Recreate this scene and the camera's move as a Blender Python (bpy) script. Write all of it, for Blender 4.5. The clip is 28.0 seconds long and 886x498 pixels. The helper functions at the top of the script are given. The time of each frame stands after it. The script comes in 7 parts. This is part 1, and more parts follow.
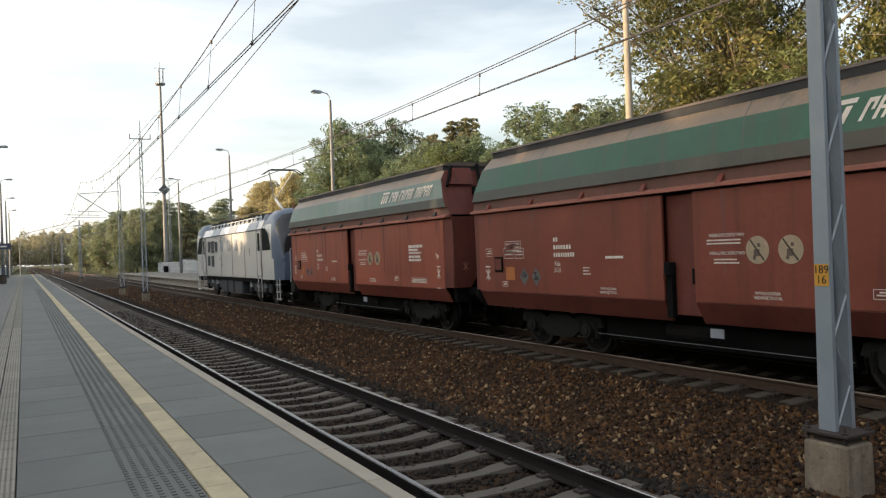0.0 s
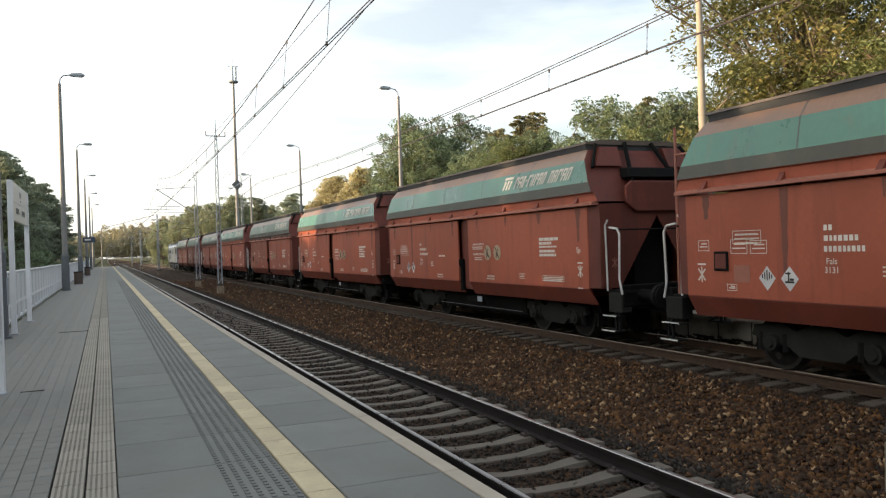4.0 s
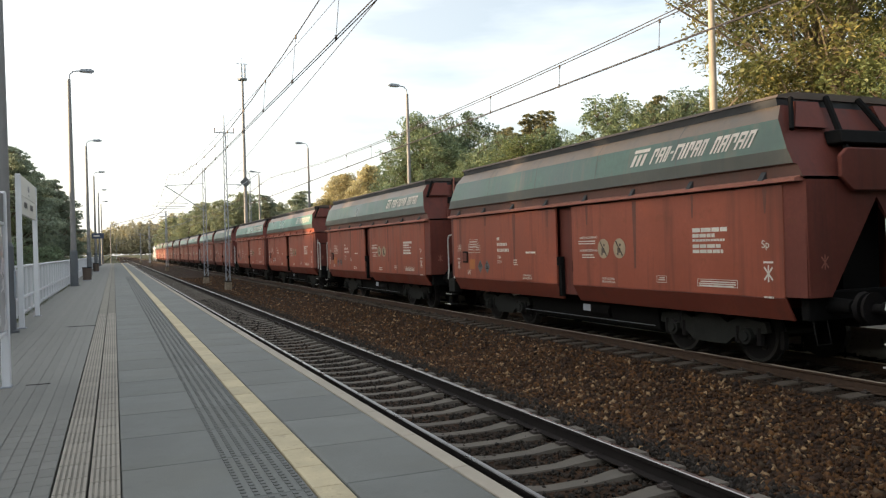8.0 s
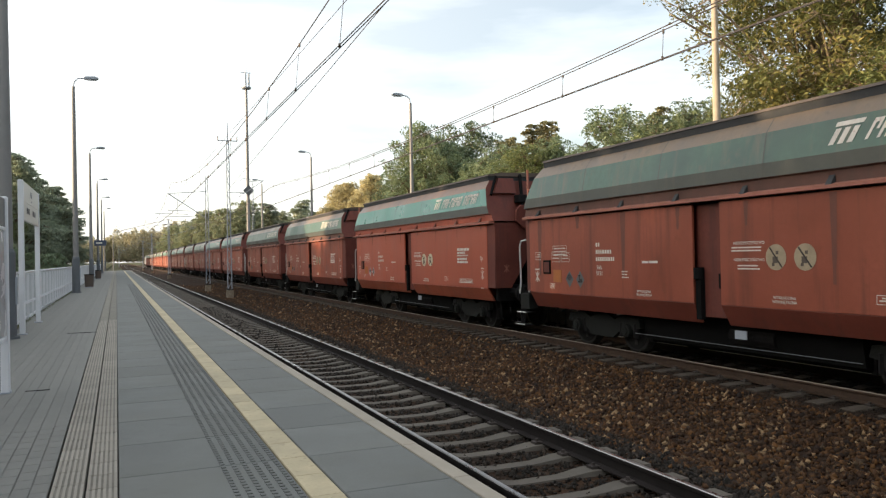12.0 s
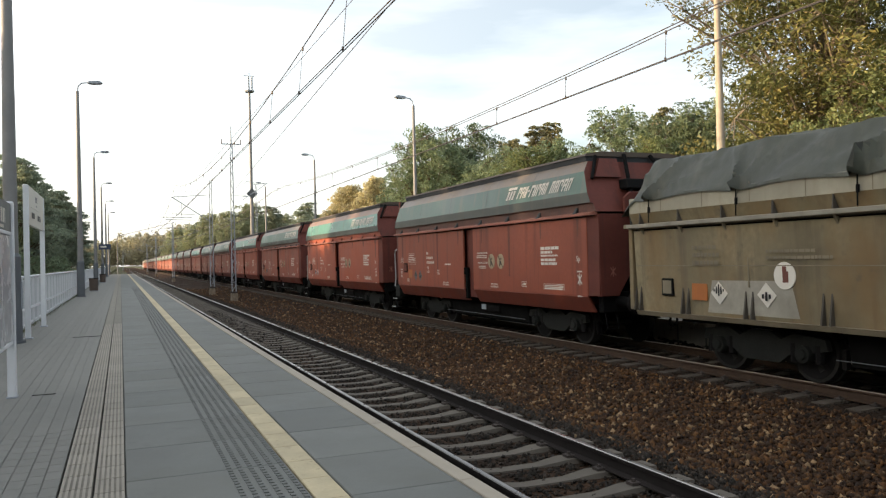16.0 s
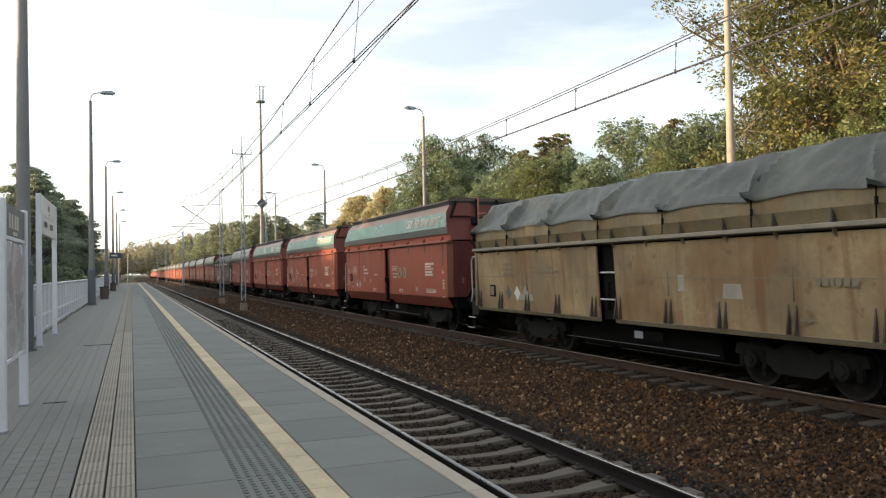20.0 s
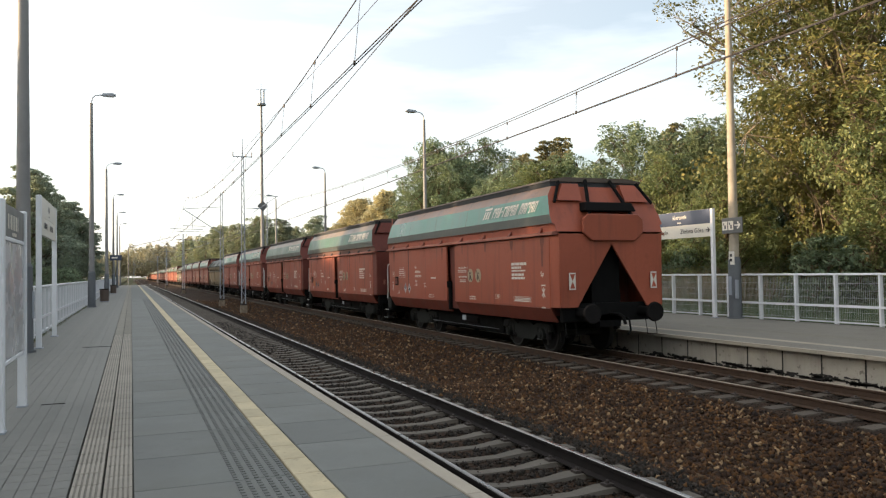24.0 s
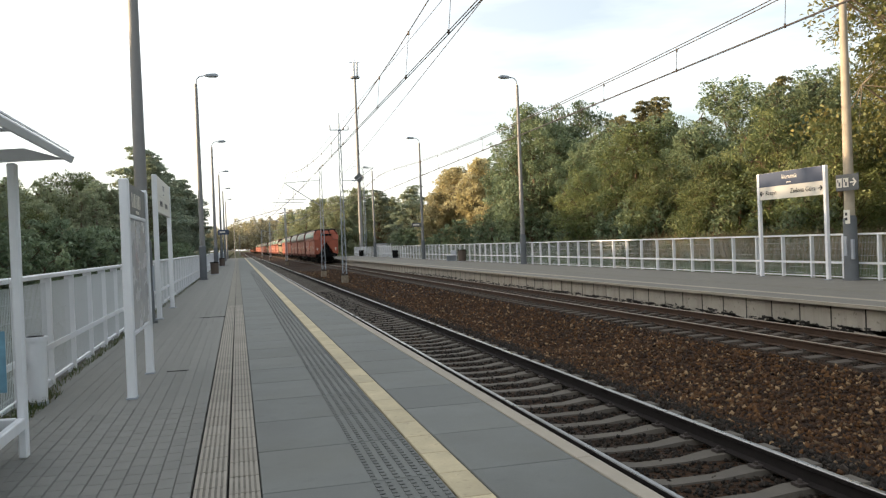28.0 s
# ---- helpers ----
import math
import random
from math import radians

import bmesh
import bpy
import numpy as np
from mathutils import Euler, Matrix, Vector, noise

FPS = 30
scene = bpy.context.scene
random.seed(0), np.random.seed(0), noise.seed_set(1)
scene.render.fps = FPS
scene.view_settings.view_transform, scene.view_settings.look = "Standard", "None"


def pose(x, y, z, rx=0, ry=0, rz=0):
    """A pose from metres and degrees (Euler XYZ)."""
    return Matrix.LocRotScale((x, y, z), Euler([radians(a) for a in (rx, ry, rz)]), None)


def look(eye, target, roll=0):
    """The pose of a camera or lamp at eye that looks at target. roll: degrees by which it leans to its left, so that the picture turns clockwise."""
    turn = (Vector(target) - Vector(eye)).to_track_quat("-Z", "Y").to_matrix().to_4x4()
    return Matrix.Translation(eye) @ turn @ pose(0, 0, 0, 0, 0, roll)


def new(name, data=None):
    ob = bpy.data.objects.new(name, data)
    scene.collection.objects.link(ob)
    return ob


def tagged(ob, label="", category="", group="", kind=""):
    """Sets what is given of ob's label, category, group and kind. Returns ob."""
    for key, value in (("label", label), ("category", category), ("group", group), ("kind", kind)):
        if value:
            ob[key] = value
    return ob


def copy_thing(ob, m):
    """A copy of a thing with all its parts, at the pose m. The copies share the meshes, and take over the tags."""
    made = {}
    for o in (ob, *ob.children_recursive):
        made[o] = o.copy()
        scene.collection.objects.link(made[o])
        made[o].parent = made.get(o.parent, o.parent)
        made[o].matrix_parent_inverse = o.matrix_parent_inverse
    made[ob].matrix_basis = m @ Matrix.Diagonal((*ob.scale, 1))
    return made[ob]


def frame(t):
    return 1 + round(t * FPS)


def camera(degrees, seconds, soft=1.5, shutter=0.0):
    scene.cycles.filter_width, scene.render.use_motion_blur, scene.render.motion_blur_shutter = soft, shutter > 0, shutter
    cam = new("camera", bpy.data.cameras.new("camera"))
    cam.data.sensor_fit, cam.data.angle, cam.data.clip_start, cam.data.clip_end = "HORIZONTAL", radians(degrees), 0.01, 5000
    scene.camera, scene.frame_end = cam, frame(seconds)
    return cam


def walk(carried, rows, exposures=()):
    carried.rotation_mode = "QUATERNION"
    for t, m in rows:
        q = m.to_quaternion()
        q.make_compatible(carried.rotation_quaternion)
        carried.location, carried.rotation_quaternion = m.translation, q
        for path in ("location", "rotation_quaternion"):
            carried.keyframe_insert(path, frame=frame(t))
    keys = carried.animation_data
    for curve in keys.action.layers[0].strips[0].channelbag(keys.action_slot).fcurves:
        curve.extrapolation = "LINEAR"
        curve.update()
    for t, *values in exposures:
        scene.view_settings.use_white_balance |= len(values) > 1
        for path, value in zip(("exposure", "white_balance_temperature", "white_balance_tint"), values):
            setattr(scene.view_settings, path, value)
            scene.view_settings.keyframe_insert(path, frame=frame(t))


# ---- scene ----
cam = camera(59.0, 28.0, 1.25)
PATH = [
    (0, (0.2, -0.003, 1.675), (1.144, 1.76, 1.679), -2.1),
    (0.5, (0.127, 0.055, 1.662), (1.012, 1.849, 1.666), -1.9),
    (1, (0.135, 0.102, 1.653), (0.99, 1.91, 1.656), -1.6),
    (1.5, (0.107, 0.026, 1.661), (0.957, 1.836, 1.663), -1.5),
    (2, (0.084, -0.011, 1.661), (0.921, 1.806, 1.659), -1.8),
    (2.5, (0.074, -0.019, 1.668), (0.879, 1.812, 1.665), -1.6),
    (3, (0.056, -0.13, 1.71), (0.855, 1.703, 1.704), -1.7),
    (3.5, (0.053, -0.127, 1.71), (0.848, 1.708, 1.705), -1.7),
    (5.5, (0.094, -0.1, 1.691), (0.884, 1.737, 1.685), -2.4),
    (6, (0.095, -0.057, 1.681), (0.882, 1.781, 1.674), -2.2),
    (6.5, (0.09, -0.012, 1.667), (0.873, 1.828, 1.661), -1.9),
    (7, (0.093, -0.008, 1.672), (0.874, 1.833, 1.663), -2.0),
    (7.5, (0.101, 0.022, 1.646), (0.877, 1.865, 1.636), -2.0),
    (8, (0.085, 0.0, 1.654), (0.86, 1.844, 1.647), -1.5),
    (8.5, (0.096, 0.018, 1.672), (0.866, 1.863, 1.664), -1.6),
    (9, (0.072, 0.016, 1.667), (0.841, 1.863, 1.672), -1.2),
    (9.5, (0.074, 0.061, 1.664), (0.839, 1.908, 1.671), -1.1),
    (10, (0.083, 0.029, 1.657), (0.846, 1.878, 1.674), -1.1),
    (10.5, (0.076, 0.02, 1.644), (0.837, 1.87, 1.663), -1.1),
    (11, (0.09, 0.013, 1.647), (0.846, 1.865, 1.664), -1.1),
    (11.5, (0.099, 0.031, 1.64), (0.86, 1.88, 1.658), -1.0),
    (12, (0.102, 0.04, 1.635), (0.872, 1.885, 1.653), -1.1),
    (12.5, (0.081, 0.008, 1.642), (0.851, 1.853, 1.635), -0.9),
    (14.5, (0.086, 0.034, 1.647), (0.846, 1.883, 1.653), -1.3),
    (15, (0.097, 0.053, 1.64), (0.858, 1.902, 1.651), -1.5),
    (15.5, (0.084, 0.031, 1.643), (0.848, 1.88, 1.662), -1.3),
    (16, (0.087, 0.027, 1.644), (0.849, 1.876, 1.667), -1.4),
    (16.5, (0.091, 0.038, 1.639), (0.852, 1.888, 1.662), -1.4),
    (17, (0.089, 0.03, 1.635), (0.849, 1.88, 1.659), -1.3),
    (17.5, (0.08, 0.007, 1.639), (0.838, 1.858, 1.661), -1.4),
    (18, (0.068, -0.013, 1.644), (0.822, 1.839, 1.661), -1.6),
    (18.5, (0.076, 0.0, 1.645), (0.828, 1.853, 1.662), -1.7),
    (19, (0.067, 0.001, 1.643), (0.812, 1.857, 1.667), -1.3),
    (19.5, (0.069, -0.003, 1.647), (0.814, 1.853, 1.69), -1.0),
    (20, (0.071, 0.007, 1.648), (0.812, 1.864, 1.698), -1.1),
    (20.5, (0.065, 0.001, 1.65), (0.803, 1.858, 1.71), -1.1),
    (21, (0.063, 0.021, 1.639), (0.798, 1.88, 1.703), -1.2),
    (21.5, (0.06, 0.0, 1.649), (0.8, 1.856, 1.716), -1.1),
    (23.5, (0.081, 0.011, 1.636), (0.825, 1.866, 1.699), -0.7),
    (24, (0.084, 0.02, 1.635), (0.824, 1.877, 1.694), -0.9),
    (24.5, (0.069, 0.011, 1.637), (0.806, 1.869, 1.695), -1.1),
    (25, (0.055, -0.009, 1.636), (0.787, 1.852, 1.693), -2.1),
    (25.5, (0.045, -0.016, 1.638), (0.736, 1.86, 1.688), -2.4),
    (26, (0.028, -0.022, 1.627), (0.665, 1.874, 1.667), -2.2),
    (26.5, (0.028, -0.014, 1.637), (0.612, 1.898, 1.665), -2.1),
    (27, (0.028, -0.007, 1.63), (0.579, 1.916, 1.643), -2.1),
    (27.5, (0.018, -0.004, 1.631), (0.549, 1.924, 1.632), -2.2),
    (28, (-0.002, -0.007, 1.637), (0.506, 1.928, 1.62), -2.2),
]
walk(cam, [(t, look(eye, target, roll)) for t, eye, target, roll in PATH], [(0.0, 1.0), (1.0, 1.13), (3.0, 1.16), (28.0, 1.19)])

# ---- world, sun and exposure ----
SUN_AZ, SUN_EL = 76.0, 7.5          # degrees to the left of the line's direction, and above the horizon
sun_dir = Vector((-math.sin(radians(SUN_AZ)) * math.cos(radians(SUN_EL)), math.cos(radians(SUN_AZ)) * math.cos(radians(SUN_EL)), math.sin(radians(SUN_EL))))
sun = new("sun", bpy.data.lights.new("sun", "SUN"))
sun.data.energy, sun.data.angle, sun.data.color = 4.0, radians(0.6), (1.0, 0.74, 0.47)
sun.matrix_world = look(sun_dir * 50, (0, 0, 0))
world = bpy.data.worlds.new("world")
scene.world = world
world.use_nodes = True
wn, wl = world.node_tree.nodes, world.node_tree.links
wn.clear()
sky = wn.new("ShaderNodeTexSky")
sky.sky_type, sky.sun_disc, sky.sun_elevation, sky.sun_rotation = "NISHITA", False, radians(SUN_EL), radians(-SUN_AZ)
sky.air_density, sky.dust_density, sky.ozone_density = 1.0, 2.2, 1.6
wc = wn.new("ShaderNodeTexCoord")
wm = wn.new("ShaderNodeMapping")
wm.inputs["Scale"].default_value = (1.0, 1.6, 6.0)
wm.inputs["Rotation"].default_value = (0.0, 0.12, 0.5)
wno = wn.new("ShaderNodeTexNoise")
wno.inputs["Scale"].default_value, wno.inputs["Detail"].default_value, wno.inputs["Roughness"].default_value = 1.6, 6.0, 0.55
wr = wn.new("ShaderNodeMapRange")
wr.inputs[1].default_value, wr.inputs[2].default_value, wr.inputs[3].default_value, wr.inputs[4].default_value = 0.42, 0.74, 0.14, 0.42
wmix = wn.new("ShaderNodeMixRGB")
wmix.inputs[2].default_value = (8.4, 8.3, 8.1, 1)
bg = wn.new("ShaderNodeBackground")
bg.inputs["Strength"].default_value = 0.13
wo = wn.new("ShaderNodeOutputWorld")
wl.new(wc.outputs["Generated"], wm.inputs["Vector"])
wl.new(wm.outputs[0], wno.inputs["Vector"])
wl.new(wno.outputs["Fac"], wr.inputs[0])
wdot = wn.new("ShaderNodeVectorMath")
wdot.operation = "DOT_PRODUCT"
wdot.inputs[1].default_value = sun_dir
wl.new(wc.outputs["Generated"], wdot.inputs[0])
wveil = wn.new("ShaderNodeMapRange")
wveil.inputs[1].default_value, wveil.inputs[2].default_value, wveil.inputs[3].default_value, wveil.inputs[4].default_value = -0.45, 0.4, 0.0, 0.24
wl.new(wdot.outputs["Value"], wveil.inputs[0])
wadd = wn.new("ShaderNodeMath")
wadd.operation = "ADD"
wl.new(wr.outputs[0], wadd.inputs[0])
wl.new(wveil.outputs[0], wadd.inputs[1])
wl.new(wadd.outputs[0], wmix.inputs[0])
wl.new(sky.outputs[0], wmix.inputs[1])
wl.new(wmix.outputs[0], bg.inputs["Color"])
wl.new(bg.outputs[0], wo.inputs[0])
scene.view_settings.exposure = 0.8


# ---- materials ----
def nodes_of(name):
    m = bpy.data.materials.new(name)
    m.use_nodes = True
    n = m.node_tree.nodes
    b = n["Principled BSDF"]
    return m, n, m.node_tree.links, b


def scaled(c, k):
    return tuple(min(1.0, v * k) for v in c[:3]) + (1,)


def mat(name, color, rough=0.7, metal=0.0, var=0.25, scale=1.5, fine=25.0, bump=0.15, streak=0.0, streak_color=(0.05, 0.04, 0.035), rnd=0.0, spec=0.4, stretch=(1, 1, 1), spots=0.0, spot_color=(0.12, 0.05, 0.02), rust=0.0, rust_color=(0.17, 0.085, 0.03)):
    """Painted or bare surface: blotches, fine grain, run-down streaks, rust spots and relief."""
    m, n, l, b = nodes_of(name)
    tc, oi = n.new("ShaderNodeTexCoord"), n.new("ShaderNodeObjectInfo")
    shift = n.new("ShaderNodeVectorMath")
    shift.operation = "MULTIPLY_ADD"
    shift.inputs[0].default_value = (37.0, 53.0, 17.0)
    l.new(oi.outputs["Random"], shift.inputs[1])
    l.new(tc.outputs["Object"], shift.inputs[2])
    mp = n.new("ShaderNodeMapping")
    mp.inputs["Scale"].default_value = stretch
    l.new(shift.outputs[0], mp.inputs["Vector"])

    def noise_at(sc, detail, vec):
        t = n.new("ShaderNodeTexNoise")
        t.inputs["Scale"].default_value, t.inputs["Detail"].default_value, t.inputs["Roughness"].default_value = sc, detail, 0.6
        l.new(vec, t.inputs["Vector"])
        return t.outputs["Fac"]

    def mixed(fac, a, c):
        x = n.new("ShaderNodeMixRGB")
        l.new(fac, x.inputs[0])
        for i, v in ((1, a), (2, c)):
            if isinstance(v, tuple):
                x.inputs[i].default_value = v
            else:
                l.new(v, x.inputs[i])
        return x.outputs[0]

    def ramp(fac, lo, hi, a=0.0, c=1.0):
        r = n.new("ShaderNodeMapRange")
        r.inputs[1].default_value, r.inputs[2].default_value, r.inputs[3].default_value, r.inputs[4].default_value = lo, hi, a, c
        l.new(fac, r.inputs[0])
        return r.outputs[0]

    big = noise_at(scale, 5.0, mp.outputs[0])
    small = noise_at(fine, 3.0, mp.outputs[0])
    col = mixed(ramp(big, 0.3, 0.7), scaled(color, 1 - var), scaled(color, 1 + var))
    col = mixed(ramp(small, 0.35, 0.75, 0.0, 0.6), col, scaled(color, 1 - 0.5 * var))
    if streak > 0:
        sm = n.new("ShaderNodeMapping")
        sm.inputs["Scale"].default_value = (2.2, 2.2, 0.16)
        l.new(shift.outputs[0], sm.inputs["Vector"])
        run = noise_at(1.6, 4.0, sm.outputs[0])
        col = mixed(ramp(run, 0.52, 0.72, 0.0, streak), col, tuple(streak_color) + (1,))
    if rust > 0:
        rm = n.new("ShaderNodeMapping")
        rm.inputs["Scale"].default_value = (1.0, 1.0, 0.45)
        l.new(shift.outputs[0], rm.inputs["Vector"])
        col = mixed(ramp(noise_at(1.1, 7.0, rm.outputs[0]), 0.46, 0.66, 0.0, rust), col, tuple(rust_color) + (1,))
    if spots > 0:
        sp = noise_at(scale * 5, 6.0, shift.outputs[0])
        col = mixed(ramp(sp, 0.6, 0.68, 0.0, spots), col, tuple(spot_color) + (1,))
    if rnd > 0:
        hs = n.new("ShaderNodeHueSaturation")
        l.new(ramp(oi.outputs["Random"], 0, 1, 1 - rnd, 1 + rnd), hs.inputs["Value"])
        l.new(col, hs.inputs["Color"])
        col = hs.outputs[0]
    l.new(col, b.inputs["Base Color"])
    b.inputs["Metallic"].default_value = metal
    b.inputs["Specular IOR Level"].default_value = spec
    l.new(ramp(big, 0.3, 0.7, max(0.04, rough - 0.1), min(1, rough + 0.1)), b.inputs["Roughness"])
    if bump > 0:
        bp = n.new("ShaderNodeBump")
        bp.inputs["Strength"].default_value, bp.inputs["Distance"].default_value = bump, 0.02
        l.new(small, bp.inputs["Height"])
        l.new(bp.outputs[0], b.inputs["Normal"])
    return m


def island_mat(name, colors, rough=0.85, translucent=0.0):
    """Many small pieces, each with a colour of its own (stones, leaves, blades)."""
    m, n, l, b = nodes_of(name)
    g = n.new("ShaderNodeNewGeometry")
    r = n.new("ShaderNodeValToRGB")
    r.color_ramp.elements[0].color = tuple(colors[0]) + (1,)
    r.color_ramp.elements[1].color = tuple(colors[-1]) + (1,)
    for i, c in enumerate(colors[1:-1]):
        e = r.color_ramp.elements.new((i + 1) / (len(colors) - 1))
        e.color = tuple(c) + (1,)
    l.new(g.outputs["Random Per Island"], r.inputs[0])
    oi = n.new("ShaderNodeObjectInfo")
    hs = n.new("ShaderNodeHueSaturation")
    mr = n.new("ShaderNodeMapRange")
    mr.inputs[3].default_value, mr.inputs[4].default_value = 0.75, 1.25
    l.new(oi.outputs["Random"], mr.inputs[0])
    l.new(mr.outputs[0], hs.inputs["Value"])
    l.new(r.outputs[0], hs.inputs["Color"])
    l.new(hs.outputs[0], b.inputs["Base Color"])
    b.inputs["Roughness"].default_value = rough
    b.inputs["Specular IOR Level"].default_value = 0.25
    if translucent > 0:
        out = n["Material Output"]
        tr = n.new("ShaderNodeBsdfTranslucent")
        mx = n.new("ShaderNodeMixShader")
        mx.inputs[0].default_value = translucent
        l.new(hs.outputs[0], tr.inputs["Color"])
        l.new(b.outputs[0], mx.inputs[1])
        l.new(tr.outputs[0], mx.inputs[2])
        l.new(mx.outputs[0], out.inputs["Surface"])
    return m


def leaf_mat(name, dark, mid, light, translucent=0.4):
    """Leaves: tone by bough and by patch, with a smaller spread from leaf to leaf."""
    m, n, l, b = nodes_of(name)
    g, tc, oi = n.new("ShaderNodeNewGeometry"), n.new("ShaderNodeTexCoord"), n.new("ShaderNodeObjectInfo")
    no = n.new("ShaderNodeTexNoise")
    no.inputs["Scale"].default_value, no.inputs["Detail"].default_value, no.inputs["Roughness"].default_value = 0.55, 3.0, 0.6
    l.new(tc.outputs["Object"], no.inputs["Vector"])
    mix = n.new("ShaderNodeMath")
    mix.operation = "MULTIPLY_ADD"
    mix.inputs[1].default_value = 0.45
    l.new(g.outputs["Random Per Island"], mix.inputs[0])
    sub = n.new("ShaderNodeMapRange")
    sub.inputs[1].default_value, sub.inputs[2].default_value, sub.inputs[3].default_value, sub.inputs[4].default_value = 0.3, 0.7, 0.0, 0.55
    l.new(no.outputs["Fac"], sub.inputs[0])
    l.new(sub.outputs[0], mix.inputs[2])
    r = n.new("ShaderNodeValToRGB")
    r.color_ramp.elements[0].color, r.color_ramp.elements[1].color = tuple(dark) + (1,), tuple(light) + (1,)
    e = r.color_ramp.elements.new(0.5)
    e.color = tuple(mid) + (1,)
    l.new(mix.outputs[0], r.inputs[0])
    mr = n.new("ShaderNodeMapRange")
    mr.inputs[3].default_value, mr.inputs[4].default_value = 0.82, 1.2
    l.new(oi.outputs["Random"], mr.inputs[0])
    hs = n.new("ShaderNodeHueSaturation")
    l.new(mr.outputs[0], hs.inputs["Value"])
    l.new(r.outputs[0], hs.inputs["Color"])
    l.new(hs.outputs[0], b.inputs["Base Color"])
    b.inputs["Roughness"].default_value, b.inputs["Specular IOR Level"].default_value = 0.5, 0.35
    tr, mx = n.new("ShaderNodeBsdfTranslucent"), n.new("ShaderNodeMixShader")
    mx.inputs[0].default_value = translucent
    l.new(hs.outputs[0], tr.inputs["Color"])
    l.new(b.outputs[0], mx.inputs[1])
    l.new(tr.outputs[0], mx.inputs[2])
    l.new(mx.outputs[0], n["Material Output"].inputs["Surface"])
    return m


def ground_mat(name, c1, c2, c3, scale=18.0, bump=0.8):
    m, n, l, b = nodes_of(name)
    tc = n.new("ShaderNodeTexCoord")
    v = n.new("ShaderNodeTexVoronoi")
    v.inputs["Scale"].default_value = scale
    l.new(tc.outputs["Object"], v.inputs["Vector"])
    no = n.new("ShaderNodeTexNoise")
    no.inputs["Scale"].default_value, no.inputs["Detail"].default_value = 0.5, 6.0
    l.new(tc.outputs["Object"], no.inputs["Vector"])
    sep = n.new("ShaderNodeSeparateColor")
    l.new(v.outputs["Color"], sep.inputs[0])
    m1, m2 = n.new("ShaderNodeMixRGB"), n.new("ShaderNodeMixRGB")
    m1.inputs[1].default_value, m1.inputs[2].default_value = tuple(c1) + (1,), tuple(c2) + (1,)
    l.new(sep.outputs[0], m1.inputs[0])
    m2.inputs[2].default_value = tuple(c3) + (1,)
    rr = n.new("ShaderNodeMapRange")
    rr.inputs[1].default_value, rr.inputs[2].default_value, rr.inputs[4].default_value = 0.4, 0.7, 0.7
    l.new(no.outputs["Fac"], rr.inputs[0])
    l.new(rr.outputs[0], m2.inputs[0])
    l.new(m1.outputs[0], m2.inputs[1])
    l.new(m2.outputs[0], b.inputs["Base Color"])
    b.inputs["Roughness"].default_value = 0.95
    b.inputs["Specular IOR Level"].default_value = 0.15
    bp = n.new("ShaderNodeBump")
    bp.inputs["Strength"].default_value, bp.inputs["Distance"].default_value = bump, 0.05
    l.new(v.outputs["Distance"], bp.inputs["Height"])
    l.new(bp.outputs[0], b.inputs["Normal"])
    return m


M = {}
M["slab"] = mat("grey_concrete_slab", (0.146, 0.154, 0.144), 0.82, var=0.24, scale=1.1, fine=70, bump=0.2, rnd=0.08, spots=0.35, spot_color=(0.105, 0.106, 0.1), rust=0.35, rust_color=(0.115, 0.115, 0.095))
M["slab2"] = mat("brownish_concrete_paving", (0.175, 0.165, 0.142), 0.85, var=0.2, scale=1.5, fine=50, bump=0.15, stretch=(2.5, 0.6, 1))
M["yellow"] = mat("worn_yellow_tile", (0.45, 0.385, 0.25), 0.8, var=0.2, scale=3, fine=45, bump=0.15, rnd=0.09, spots=0.55, spot_color=(0.25, 0.22, 0.15))
M["lip"] = mat("pale_edge_concrete", (0.32, 0.285, 0.23), 0.85, var=0.15, scale=2, fine=40, rnd=0.05)
M["cream"] = mat("cream_tactile_tile", (0.295, 0.27, 0.228), 0.85, var=0.12, scale=3, fine=50, rnd=0.08)
# Stud colour darkened to stand for the small shadow each stud casts.
M["stud"] = mat("trodden_dark_stud", (0.128, 0.133, 0.125), 0.8, var=0.25, scale=6, fine=50)
M["groove"] = mat("dirty_tactile_groove", (0.185, 0.175, 0.145), 0.9, var=0.3, scale=5, fine=50, rnd=0.1)
M["paver"] = mat("grey_paver", (0.178, 0.178, 0.162), 0.9, var=0.14, scale=2, fine=60, rnd=0.05, bump=0.2)
M["joint"] = mat("dark_joint_sand", (0.055, 0.054, 0.05), 0.95, var=0.3, scale=4)
M["concrete"] = mat("weathered_concrete", (0.27, 0.23, 0.175), 0.9, var=0.45, scale=4.5, fine=30, spots=0.7, spot_color=(0.085, 0.055, 0.03), rust=0.5, rust_color=(0.15, 0.09, 0.045), streak=0.85, streak_color=(0.055, 0.038, 0.022), rnd=0.06)
M["wallpanel"] = mat("platform_wall_concrete", (0.37, 0.34, 0.29), 0.9, var=0.16, scale=1.6, fine=25, streak=0.35, streak_color=(0.13, 0.11, 0.085), spots=0.6, spot_color=(0.09, 0.08, 0.06), rnd=0.05)
M["sleeper"] = mat("sleeper_concrete", (0.108, 0.095, 0.078), 0.92, var=0.22, scale=4, fine=40, rnd=0.14, spots=0.5, spot_color=(0.1, 0.075, 0.05))
M["sleeper2"] = mat("dusty_sleeper_concrete", (0.078, 0.063, 0.048), 0.92, var=0.22, scale=4, fine=40, rnd=0.14, spots=0.5, spot_color=(0.09, 0.07, 0.05))
